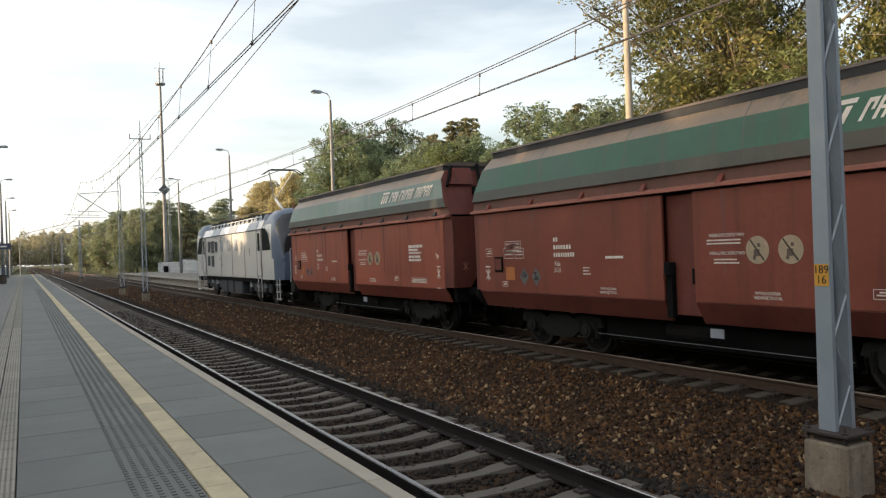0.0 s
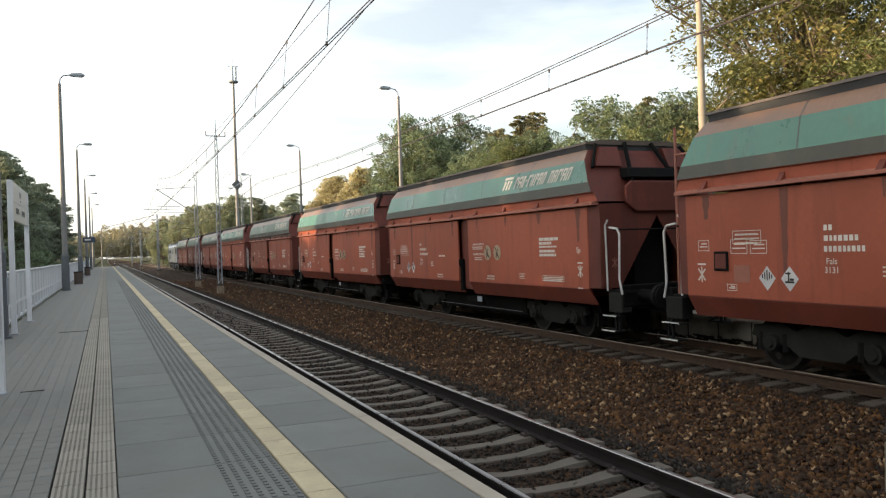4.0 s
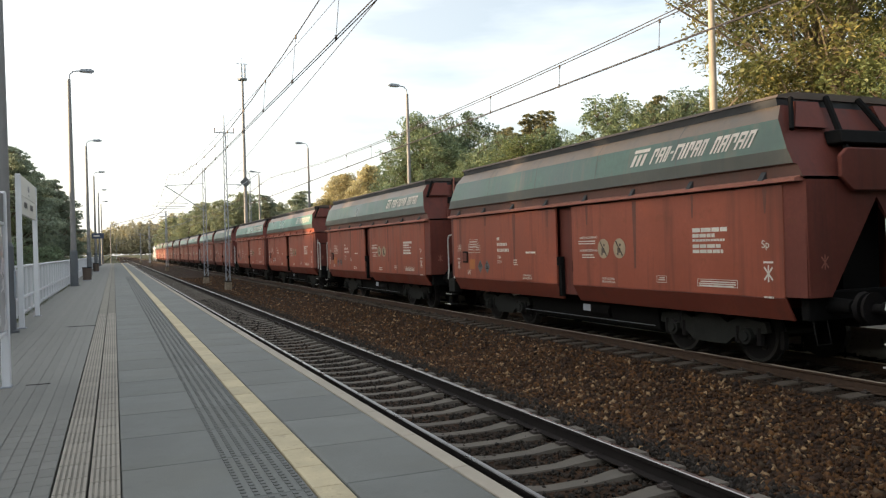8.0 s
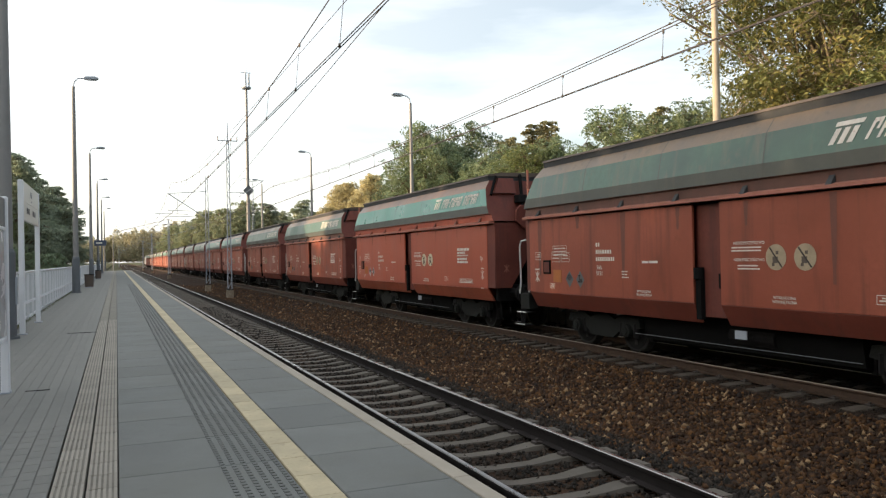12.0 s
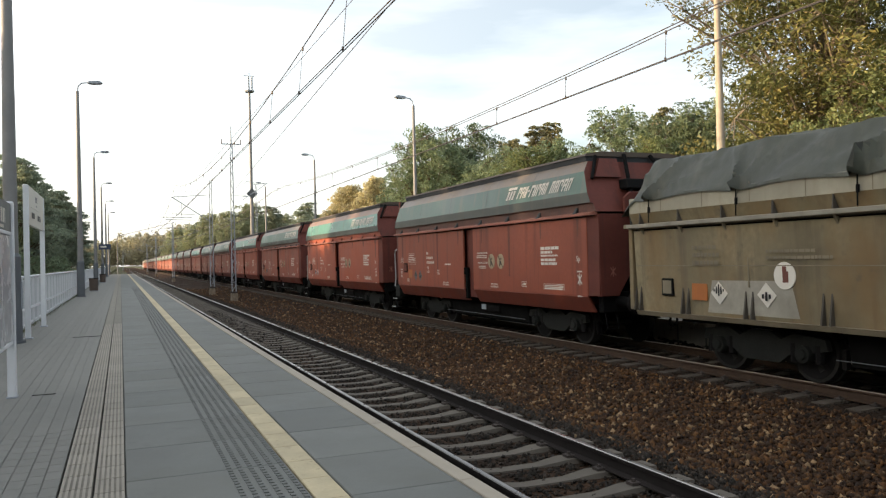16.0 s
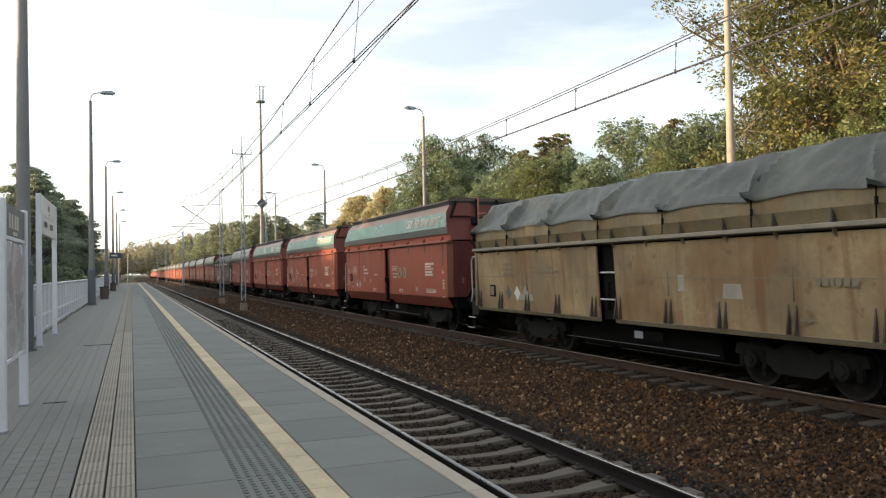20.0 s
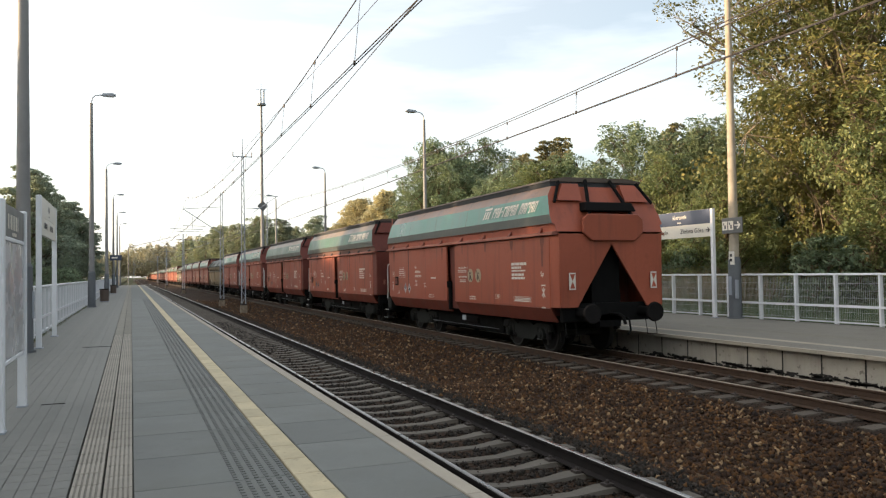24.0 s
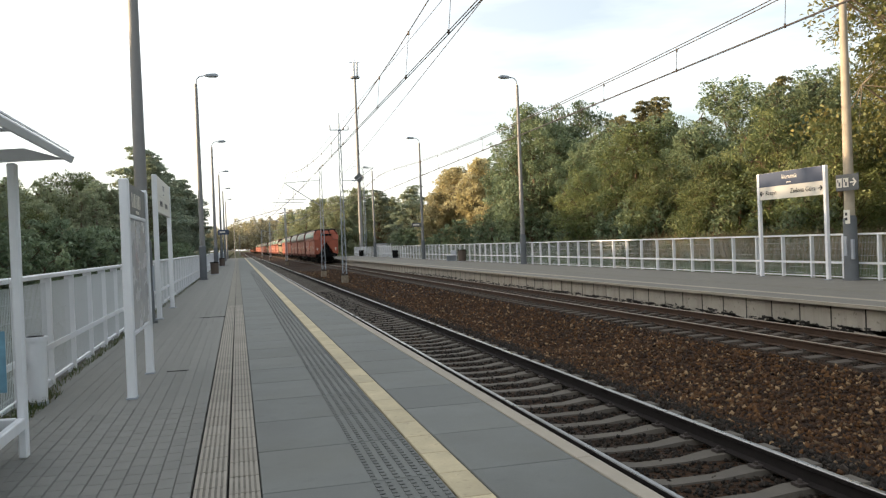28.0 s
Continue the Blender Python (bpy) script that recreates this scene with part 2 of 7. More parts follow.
M["railtop"] = mat("polished_rail_steel", (0.34, 0.33, 0.32), 0.3, metal=1.0, var=0.08, scale=2, bump=0.02)
M["railtop2"] = mat("dull_rail_head_steel", (0.28, 0.23, 0.18), 0.5, metal=0.6, var=0.1, scale=2, bump=0.02)
M["rail"] = mat("rusty_rail_steel", (0.020, 0.017, 0.016), 0.85, var=0.3, scale=5, bump=0.2, spec=0.12)
M["rail2"] = mat("brown_rusty_rail", (0.062, 0.04, 0.028), 0.85, var=0.3, scale=5, bump=0.2, spec=0.15)
M["clip"] = mat("rusty_clip", (0.05, 0.04, 0.035), 0.8, var=0.3)
M["ballast"] = ground_mat("ballast_bed", (0.026, 0.015, 0.009), (0.05, 0.027, 0.014), (0.016, 0.012, 0.009), scale=14)
M["stones"] = island_mat("ballast_stones", [(0.012, 0.007, 0.005), (0.056, 0.025, 0.009), (0.017, 0.010, 0.006), (0.088, 0.040, 0.013), (0.024, 0.014, 0.008), (0.12, 0.056, 0.018), (0.045, 0.023, 0.011), (0.014, 0.009, 0.007), (0.29, 0.19, 0.10)], 0.85)
# Oil-dark stones, set darker still for the shade below the wagons.
M["darkstones"] = island_mat("oily_ballast_stones", [(0.007, 0.006, 0.005), (0.018, 0.014, 0.010), (0.010, 0.009, 0.007), (0.026, 0.018, 0.012), (0.014, 0.012, 0.010), (0.055, 0.042, 0.032)], 0.85)
M["ground"] = ground_mat("rough_ground", (0.05, 0.06, 0.025), (0.085, 0.085, 0.04), (0.10, 0.08, 0.045), scale=5, bump=0.6)
M["grass"] = island_mat("grass_blades", [(0.045, 0.07, 0.02), (0.07, 0.10, 0.03), (0.10, 0.11, 0.045), (0.17, 0.14, 0.07)], 0.8, 0.3)
M["weeds"] = island_mat("green_weeds", [(0.06, 0.10, 0.05), (0.10, 0.15, 0.075), (0.16, 0.195, 0.10), (0.085, 0.13, 0.07)], 0.8, 0.35)
M["drygrass"] = island_mat("dry_reeds", [(0.130, 0.130, 0.056), (0.260, 0.208, 0.126), (0.364, 0.273, 0.182), (0.117, 0.143, 0.056)], 0.8, 0.3)
M["white"] = mat("white_painted_steel", (0.74, 0.75, 0.77), 0.5, var=0.06, scale=2, bump=0.03, streak=0.12, streak_color=(0.4, 0.38, 0.34))
M["wire"] = mat("galvanised_wire", (0.58, 0.60, 0.61), 0.5, metal=0.3, var=0.06, bump=0.0)
M["galv"] = mat("galvanised_steel", (0.33, 0.36, 0.40), 0.5, metal=0.35, var=0.16, scale=3, bump=0.05, streak=0.3, streak_color=(0.2, 0.21, 0.22))
M["plate"] = mat("grey_face_plate", (0.245, 0.28, 0.31), 0.55, var=0.1, scale=2, bump=0.04, streak=0.25, streak_color=(0.26, 0.28, 0.3))
M["pole"] = mat("grey_lamp_pole", (0.23, 0.225, 0.22), 0.6, metal=0.15, var=0.14, scale=2, bump=0.05)
M["poledark"] = mat("dark_grey_base_paint", (0.12, 0.13, 0.14), 0.6, var=0.15, scale=3)
M["poleR"] = mat("sun_bleached_pole", (0.36, 0.31, 0.24), 0.75, var=0.18, scale=2.5, fine=30)
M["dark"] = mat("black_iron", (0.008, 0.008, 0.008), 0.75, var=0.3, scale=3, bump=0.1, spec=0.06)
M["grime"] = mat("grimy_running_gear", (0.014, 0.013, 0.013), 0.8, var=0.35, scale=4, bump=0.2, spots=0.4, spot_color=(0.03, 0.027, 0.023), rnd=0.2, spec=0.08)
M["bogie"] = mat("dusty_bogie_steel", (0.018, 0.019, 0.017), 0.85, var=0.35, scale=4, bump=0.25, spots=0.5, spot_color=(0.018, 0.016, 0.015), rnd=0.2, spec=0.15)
M["wheel"] = mat("wheel_steel", (0.026, 0.025, 0.023), 0.6, metal=0.3, var=0.25, scale=6, bump=0.1, spec=0.15)
M["wood"] = mat("grey_wood", (0.2, 0.17, 0.13), 0.85, var=0.25, scale=3, stretch=(1, 6, 1))
M["bark"] = mat("brown_bark", (0.12, 0.085, 0.055), 0.95, var=0.35, scale=4, fine=14, bump=0.8, stretch=(1, 1, 0.35))
M["barkgrey"] = mat("pale_bark", (0.22, 0.18, 0.13), 0.95, var=0.35, scale=4, fine=14, bump=0.8, stretch=(1, 1, 0.35))
M["leafA"] = leaf_mat("green_leaves", (0.092, 0.135, 0.082), (0.18, 0.235, 0.135), (0.33, 0.37, 0.20), 0.32)
# Paled grey-green: the haze over left and far trees is in this colour.
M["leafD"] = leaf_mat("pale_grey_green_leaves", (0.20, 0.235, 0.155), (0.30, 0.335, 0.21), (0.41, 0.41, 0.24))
M["leafE"] = leaf_mat("yellow_green_leaves", (0.08, 0.115, 0.05), (0.16, 0.195, 0.08), (0.31, 0.305, 0.12), 0.3)
M["leafB"] = leaf_mat("yellowing_leaves", (0.065, 0.085, 0.034), (0.155, 0.165, 0.06), (0.35, 0.285, 0.10), 0.3)
M["leafC"] = leaf_mat("golden_birch_leaves", (0.37, 0.345, 0.195), (0.51, 0.455, 0.255), (0.62, 0.55, 0.33))
# Needles lightened to carry the haze and glare over the left pines.
M["needle"] = leaf_mat("pine_needles", (0.165, 0.205, 0.155), (0.24, 0.28, 0.20), (0.33, 0.35, 0.225))
M["pineneedle"] = leaf_mat("brownish_pine_needles", (0.16, 0.17, 0.095), (0.25, 0.235, 0.125), (0.35, 0.30, 0.16))
# Far foliage: aerial haze is mixed into these two pale colours.
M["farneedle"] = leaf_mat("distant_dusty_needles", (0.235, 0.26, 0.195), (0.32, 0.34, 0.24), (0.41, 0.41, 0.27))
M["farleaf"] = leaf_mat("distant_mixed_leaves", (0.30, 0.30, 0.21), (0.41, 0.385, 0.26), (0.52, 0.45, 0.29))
M["red0"] = mat("dull_red_wagon_paint", (0.27, 0.074, 0.043), 0.45, var=0.2, scale=0.7, fine=12, bump=0.05, streak=0.55, streak_color=(0.085, 0.035, 0.028), rnd=0.06, spots=0.2, spec=0.28)
M["red1"] = mat("rusty_red_wagon_paint", (0.31, 0.083, 0.047), 0.45, var=0.17, scale=0.6, fine=12, bump=0.05, streak=0.4, streak_color=(0.10, 0.04, 0.03), rnd=0.06, spots=0.12, spec=0.3)
M["red2"] = mat("fresh_red_wagon_paint", (0.37, 0.088, 0.048), 0.4, var=0.1, scale=0.6, fine=12, bump=0.04, streak=0.22, streak_color=(0.14, 0.045, 0.03), rnd=0.05, spec=0.38)
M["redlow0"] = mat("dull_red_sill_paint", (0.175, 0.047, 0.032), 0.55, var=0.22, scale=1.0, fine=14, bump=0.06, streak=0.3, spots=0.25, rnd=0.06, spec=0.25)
# Soot plus the shade between wagons and in recesses, both in this red.
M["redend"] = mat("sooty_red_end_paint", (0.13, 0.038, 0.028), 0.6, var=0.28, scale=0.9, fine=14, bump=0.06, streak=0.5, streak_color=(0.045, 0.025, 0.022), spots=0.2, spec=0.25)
M["red3"] = mat("sooty_red_wagon_paint", (0.18, 0.05, 0.031), 0.5, var=0.24, scale=0.6, fine=12, bump=0.05, streak=0.5, streak_color=(0.07, 0.03, 0.024), rnd=0.06, spots=0.2, spec=0.28)
M["green3"] = mat("sooty_green_roof_paint", (0.02, 0.086, 0.052), 0.45, var=0.3, scale=0.55, fine=10, bump=0.05, streak=0.4, streak_color=(0.07, 0.05, 0.035), rnd=0.1, spec=0.4, spots=0.3, spot_color=(0.05, 0.055, 0.04))
M["green0"] = mat("faded_green_roof_paint", (0.045, 0.104, 0.074), 0.37, var=0.4, scale=0.55, fine=10, bump=0.05, streak=0.45, streak_color=(0.16, 0.115, 0.075), rnd=0.1, spec=0.6, spots=0.35, spot_color=(0.11, 0.095, 0.065))
M["green1"] = mat("green_roof_paint", (0.045, 0.165, 0.12), 0.32, var=0.25, scale=0.55, fine=10, bump=0.05, streak=0.35, streak_color=(0.12, 0.09, 0.06), rnd=0.1, spec=0.6, spots=0.3, spot_color=(0.09, 0.10, 0.07))
M["green2"] = mat("bright_green_roof_paint", (0.022, 0.19, 0.135), 0.3, var=0.14, scale=0.55, fine=10, bump=0.04, streak=0.18, streak_color=(0.12, 0.10, 0.07), rnd=0.06, spec=0.6)
M["band"] = mat("dark_dirty_roof_band", (0.054, 0.058, 0.048), 0.42, var=0.3, scale=0.8, fine=14, bump=0.06, streak=0.3, streak_color=(0.11, 0.08, 0.055), spec=0.6)
M["brown"] = mat("rusty_brown_roof", (0.19, 0.105, 0.06), 0.42, var=0.3, scale=0.7, fine=14, bump=0.08, streak=0.35, streak_color=(0.09, 0.07, 0.055), rnd=0.12, spec=0.6, spots=0.55, spot_color=(0.075, 0.05, 0.036))
M["brown0"] = mat("dusty_khaki_roof", (0.165, 0.115, 0.07), 0.42, var=0.3, scale=0.7, fine=14, bump=0.08, streak=0.4, streak_color=(0.08, 0.075, 0.055), rnd=0.12, spec=0.6, spots=0.5, spot_color=(0.07, 0.058, 0.042))
M["flaplow"] = mat("dirt_covered_red_flap_foot", (0.125, 0.06, 0.046), 0.65, var=0.35, scale=0.8, fine=14, bump=0.06, streak=0.5, streak_color=(0.07, 0.05, 0.042), rnd=0.1)
M["cap"] = mat("dark_roof_cap", (0.036, 0.038, 0.041), 0.7, var=0.3, scale=1.5, fine=20)
M["lid"] = mat("dusty_brown_roof_lid", (0.10, 0.078, 0.062), 0.7, var=0.25, scale=1.2, fine=14)
M["ledge"] = mat("pinkish_dusty_ledge", (0.30, 0.12, 0.085), 0.7, var=0.25, scale=1.2, fine=14, bump=0.06, streak=0.3, streak_color=(0.12, 0.06, 0.045))
M["letter"] = mat("white_stencil_paint", (0.62, 0.58, 0.52), 0.6, var=0.18, scale=3, bump=0.0, spots=0.4, spot_color=(0.32, 0.12, 0.08))
M["disc"] = mat("faded_cream_disc", (0.34, 0.27, 0.18), 0.6, var=0.2, scale=6, bump=0.0)
M["freshdisc"] = mat("cream_disc", (0.5, 0.45, 0.32), 0.6, var=0.15, scale=6, bump=0.0)
M["orange"] = mat("orange_plate", (0.38, 0.13, 0.035), 0.55, var=0.15, scale=4, bump=0.0)
M["handrail"] = mat("white_handrail", (0.5, 0.5, 0.48), 0.5, var=0.12, scale=5, bump=0.0, spots=0.3)
# Olive taken near black: the shadow at the sheeted wagons' ends is painted in.
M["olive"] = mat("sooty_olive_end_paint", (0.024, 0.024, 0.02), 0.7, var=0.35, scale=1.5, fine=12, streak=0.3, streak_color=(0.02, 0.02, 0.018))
M["tar"] = mat("flaking_black_tar", (0.03, 0.028, 0.026), 0.8, var=0.3, scale=5, fine=30)
M["runs"] = mat("dark_dirt_runs", (0.15, 0.053, 0.038), 0.6, var=0.25, scale=2, fine=12, bump=0.05)
M["tan"] = mat("dirty_tan_wagon_paint", (0.285, 0.215, 0.12), 0.6, var=0.5, scale=0.6, fine=10, bump=0.06, streak=0.8, streak_color=(0.15, 0.072, 0.028), spots=0.65, spot_color=(0.14, 0.085, 0.042), rnd=0.05, rust=0.75, rust_color=(0.19, 0.098, 0.036))
M["olivetan"] = mat("dull_olive_tan_wagon_paint", (0.205, 0.168, 0.10), 0.65, var=0.45, scale=0.6, fine=10, bump=0.06, streak=0.7, streak_color=(0.10, 0.075, 0.05), spots=0.45, spot_color=(0.10, 0.085, 0.06), rust=0.6, rust_color=(0.19, 0.115, 0.045))
M["palesheet"] = mat("pale_dusty_side_sheet", (0.33, 0.305, 0.235), 0.65, var=0.25, scale=0.8, fine=12, bump=0.04, streak=0.4, streak_color=(0.18, 0.15, 0.11))
M["railpaint"] = mat("worn_pale_rail_paint", (0.25, 0.23, 0.185), 0.65, var=0.25, scale=1.5, fine=12, streak=0.3, streak_color=(0.12, 0.10, 0.08))
M["finpaint"] = mat("rusty_dark_fin_paint", (0.075, 0.065, 0.052), 0.7, var=0.3, scale=3, fine=14)
M["greypatch"] = mat("scuffed_grey_patch", (0.32, 0.30, 0.25), 0.7, var=0.3, scale=2, fine=12, bump=0.0)
M["muralbrown"] = mat("dull_brown_spray_paint", (0.15, 0.10, 0.085), 0.6, var=0.4, scale=1.2, fine=9, streak=0.5, streak_color=(0.20, 0.17, 0.13))
M["navyspray"] = mat("dark_blue_spray_paint", (0.045, 0.085, 0.13), 0.6, var=0.35, scale=2)
M["tanframe"] = mat("dirty_tan_rib_paint", (0.20, 0.17, 0.115), 0.65, var=0.25, scale=1.5, fine=12, streak=0.4, streak_color=(0.08, 0.065, 0.05))
M["tarp"] = mat("grey_green_tarpaulin", (0.045, 0.051, 0.039), 0.5, var=0.4, scale=0.8, fine=8, bump=0.35, streak=0.4, streak_color=(0.12, 0.115, 0.09), spots=0.3, spot_color=(0.05, 0.05, 0.04))
M["tarp2"] = mat("slate_grey_tarpaulin", (0.068, 0.077, 0.068), 0.42, var=0.45, scale=0.7, fine=6, bump=0.5, streak=0.4, streak_color=(0.13, 0.13, 0.11), spots=0.3, spot_color=(0.05, 0.052, 0.045))
M["mural"] = mat("dull_crimson_spray_paint", (0.165, 0.056, 0.05), 0.6, var=0.35, scale=1.0, fine=9, streak=0.45, streak_color=(0.12, 0.11, 0.10), spots=0.5, spot_color=(0.20, 0.19, 0.17))
M["blue"] = mat("sky_blue_spray_paint", (0.11, 0.19, 0.24), 0.6, var=0.2, scale=2)
M["navy"] = mat("dark_blue_sign_face", (0.045, 0.06, 0.10), 0.45, var=0.08, scale=2, bump=0.02)
M["slate"] = mat("dark_grey_sign_face", (0.10, 0.105, 0.11), 0.5, var=0.1, scale=2, bump=0.02)
M["creamsign"] = mat("off_white_sign_face", (0.66, 0.63, 0.56), 0.5, var=0.05, scale=2, bump=0.02)
M["ink"] = mat("black_ink", (0.02, 0.02, 0.02), 0.6, var=0.1, bump=0.0)
M["marker"] = mat("yellow_marker_plate", (0.60, 0.30, 0.035), 0.6, var=0.1, scale=6, bump=0.02)
M["foil"] = mat("milky_plastic_poster_cover", (0.52, 0.52, 0.53), 0.25, var=0.12, scale=2.5, bump=0.05)
M["silver"] = mat("silver_locomotive_paint", (0.62, 0.615, 0.59), 0.34, metal=0.25, var=0.06, scale=1, bump=0.02, streak=0.15, streak_color=(0.4, 0.38, 0.33))
M["bluegrey"] = mat("blue_grey_cab_paint", (0.085, 0.115, 0.17), 0.35, var=0.12, scale=1, bump=0.02)
M["locodark"] = mat("dark_grey_underframe_paint", (0.038, 0.043, 0.052), 0.6, var=0.25, scale=2, bump=0.05)
M["glass"] = mat("dark_window_glass", (0.02, 0.022, 0.025), 0.08, var=0.1, bump=0.0, spec=0.6)
M["copper"] = mat("contact_wire_copper", (0.10, 0.085, 0.075), 0.5, metal=0.5, var=0.15, bump=0.0)
M["insul"] = mat("brown_glazed_insulator", (0.10, 0.05, 0.03), 0.3, var=0.1, bump=0.0)
M["ochre"] = mat("ochre_bin", (0.10, 0.075, 0.06), 0.7, var=0.2)
M["poster"] = mat("blue_poster_print", (0.16, 0.33, 0.44), 0.5, var=0.3, scale=6, bump=0.0)
glass_m, gn, gl, gb = nodes_of("shelter_glass")
gb.inputs["Transmission Weight"].default_value, gb.inputs["Roughness"].default_value, gb.inputs["Base Color"].default_value = 1.0, 0.03, (0.92, 0.96, 0.95, 1)
gb.inputs["IOR"].default_value = 1.1
M["pane"] = glass_m


# ---- mesh helpers ----
class MB:
    """Collects vertices, faces and material slots of one mesh."""

    def __init__(self):
        self.v, self.f, self.m = [], [], []

    def add(self, verts, faces, mi=0):
        o = len(self.v)
        self.v += [tuple(p) for p in verts]
        self.f += [tuple(i + o for i in q) for q in faces]
        self.m += [mi] * len(faces)
        return self

    def box(self, x0, x1, y0, y1, z0, z1, mi=0):
        p = [(x, y, z) for z in (z0, z1) for y in (y0, y1) for x in (x0, x1)]
        return self.add(p, [(0, 2, 3, 1), (4, 5, 7, 6), (0, 1, 5, 4), (2, 6, 7, 3), (0, 4, 6, 2), (1, 3, 7, 5)], mi)

    def cbox(self, c, s, mi=0, m=None):
        x, y, z = (v / 2 for v in s)
        p = [Vector((a, b, d)) for d in (-z, z) for b in (-y, y) for a in (-x, x)]
        if m is not None:
            p = [m @ q for q in p]
        p = [q + Vector(c) for q in p]
        return self.add(p, [(0, 2, 3, 1), (4, 5, 7, 6), (0, 1, 5, 4), (2, 6, 7, 3), (0, 4, 6, 2), (1, 3, 7, 5)], mi)

    def tube(self, a, b, r0, r1=None, n=10, mi=0, caps=True):
        a, b = Vector(a), Vector(b)
        r1 = r0 if r1 is None else r1
        d = (b - a).normalized()
        u = d.orthogonal().normalized()
        w = d.cross(u)
        ring = [(math.cos(2 * math.pi * i / n), math.sin(2 * math.pi * i / n)) for i in range(n)]
        p = [a + (u * c + w * s) * r0 for c, s in ring] + [b + (u * c + w * s) * r1 for c, s in ring]
        f = [(i, (i + 1) % n, n + (i + 1) % n, n + i) for i in range(n)]
        if caps:
            f += [tuple(reversed(range(n))), tuple(range(n, 2 * n))]
        return self.add(p, f, mi)

    def path(self, pts, r, n=8, mi=0):
        """One connected tube through the points."""
        pts = [Vector(p) for p in pts]
        o, u = len(self.v), None
        for i, p in enumerate(pts):
            d = (pts[min(i + 1, len(pts) - 1)] - pts[max(i - 1, 0)]).normalized()
            u = d.orthogonal().normalized() if u is None else (u - d * u.dot(d)).normalized()
            w = d.cross(u)
            self.v += [tuple(p + (u * math.cos(6.28319 * k / n) + w * math.sin(6.28319 * k / n)) * r) for k in range(n)]
        f = [(o + i * n + k, o + i * n + (k + 1) % n, o + i * n + n + (k + 1) % n, o + i * n + n + k) for i in range(len(pts) - 1) for k in range(n)]
        e = o + n * (len(pts) - 1)
        f += [tuple(range(o, o + n)), tuple(range(e, e + n))]
        self.f += f
        self.m += [mi] * len(f)
        return self

    def prism(self, prof, y0, y1, mi=0, axis="y", caps=True):
        """A profile of (a, b) pairs swept along an axis: y gives (x, z), x gives (y, z), z gives (x, y)."""
        n = len(prof)
        put = {"y": lambda p, t: (p[0], t, p[1]), "x": lambda p, t: (t, p[0], p[1]), "z": lambda p, t: (p[0], p[1], t)}[axis]
        v = [put(p, y0) for p in prof] + [put(p, y1) for p in prof]
        f = [(i, (i + 1) % n, n + (i + 1) % n, n + i) for i in range(n)]
        if caps:
            f += [tuple(reversed(range(n))), tuple(range(n, 2 * n))]
        return self.add(v, f, mi)

    def mesh(self, name, mats, bevel=0.0, smooth=False):
        me = bpy.data.meshes.new(name)
        me.from_pydata(self.v, [], self.f)
        for m in mats if isinstance(mats, (list, tuple)) else [mats]:
            me.materials.append(m)
        me.polygons.foreach_set("material_index", self.m)
        b = bmesh.new()
        b.from_mesh(me)
        bmesh.ops.recalc_face_normals(b, faces=b.faces)
        if bevel > 0:
            es = [e for e in b.edges if len(e.link_faces) == 2 and e.calc_face_angle(0) > 0.5]
            bmesh.ops.bevel(b, geom=es, offset=bevel, segments=1, profile=0.5, affect="EDGES", clamp_overlap=True)
        b.to_mesh(me)
        b.free()
        if smooth:
            me.polygons.foreach_set("use_smooth", [True] * len(me.polygons))
            me.set_sharp_from_angle(angle=radians(40))
        return me


def part(name, mb, mats, parent=None, label="", bevel=0.0, smooth=False, m=None):
    """Links a mesh as one object, under a thing or a part where one is given."""
    me = mb if isinstance(mb, bpy.types.Mesh) else mb.mesh(name, mats, bevel, smooth)
    ob = new(name, me)
    if parent is not None:
        ob.parent = parent
    if m is not None:
        ob.matrix_basis = m
    if label:
        ob["label"] = label
    return ob


def thing(name, label, category, group="", m=None):
    ob = new(name)
    ob.empty_display_size = 0.2
    if m is not None:
        ob.matrix_basis = m
    return tagged(ob, label, category, group)


def struct(ob, label="", category=""):
    return tagged(ob, label, category, "", "structure")

# ---- plan, in metres: x to the right of the line, y along it, z = 0 on the platforms ----
RAIL_Z = -0.45
TRACK_NEAR, TRACK_FAR = 4.06, 10.88
EDGE_LEFT, EDGE_RIGHT = 2.515, 12.53
FENCE_L, FENCE_R = -2.4, 18.5

# ---- ground and track bed ----
gx = [-900, -300, -80, -30, -6, -2.9, -2.6, 19.0, 21.0, 26, 45, 100, 300, 900]
gz = [0.5, 0.2, -0.2, -0.35, -0.35, -0.3, -0.95, -0.95, -0.55, -0.4, -0.2, 0.2, 0.5, 0.8]
gy = [-900, -200, -40, 0, 40, 80, 120, 160, 220, 300, 420, 600, 1200, 3000]
mb = MB()
mb.v = [(x, y, z) for y in gy for x, z in zip(gx, gz)]
mb.f = [(j * 14 + i, j * 14 + i + 1, j * 14 + 15 + i, j * 14 + 14 + i) for j in range(13) for i in range(13)]
mb.m = [0] * len(mb.f)
ground = struct(part("ground", mb, M["ground"]), "rough grassy ground on both sides of the railway line", "ground")

bed_prof = [(2.0, -1.0), (2.25, -0.682), (5.5, -0.682), (6.2, -0.78), (7.4, -0.84), (8.6, -0.76), (9.3, -0.654), (12.5, -0.654), (12.8, -1.0)]
mb = MB()
mb.prism(bed_prof, -60, 900)
struct(part("track_bed", mb, M["ballast"]), "brown crushed stone ballast under both tracks", "ballast")


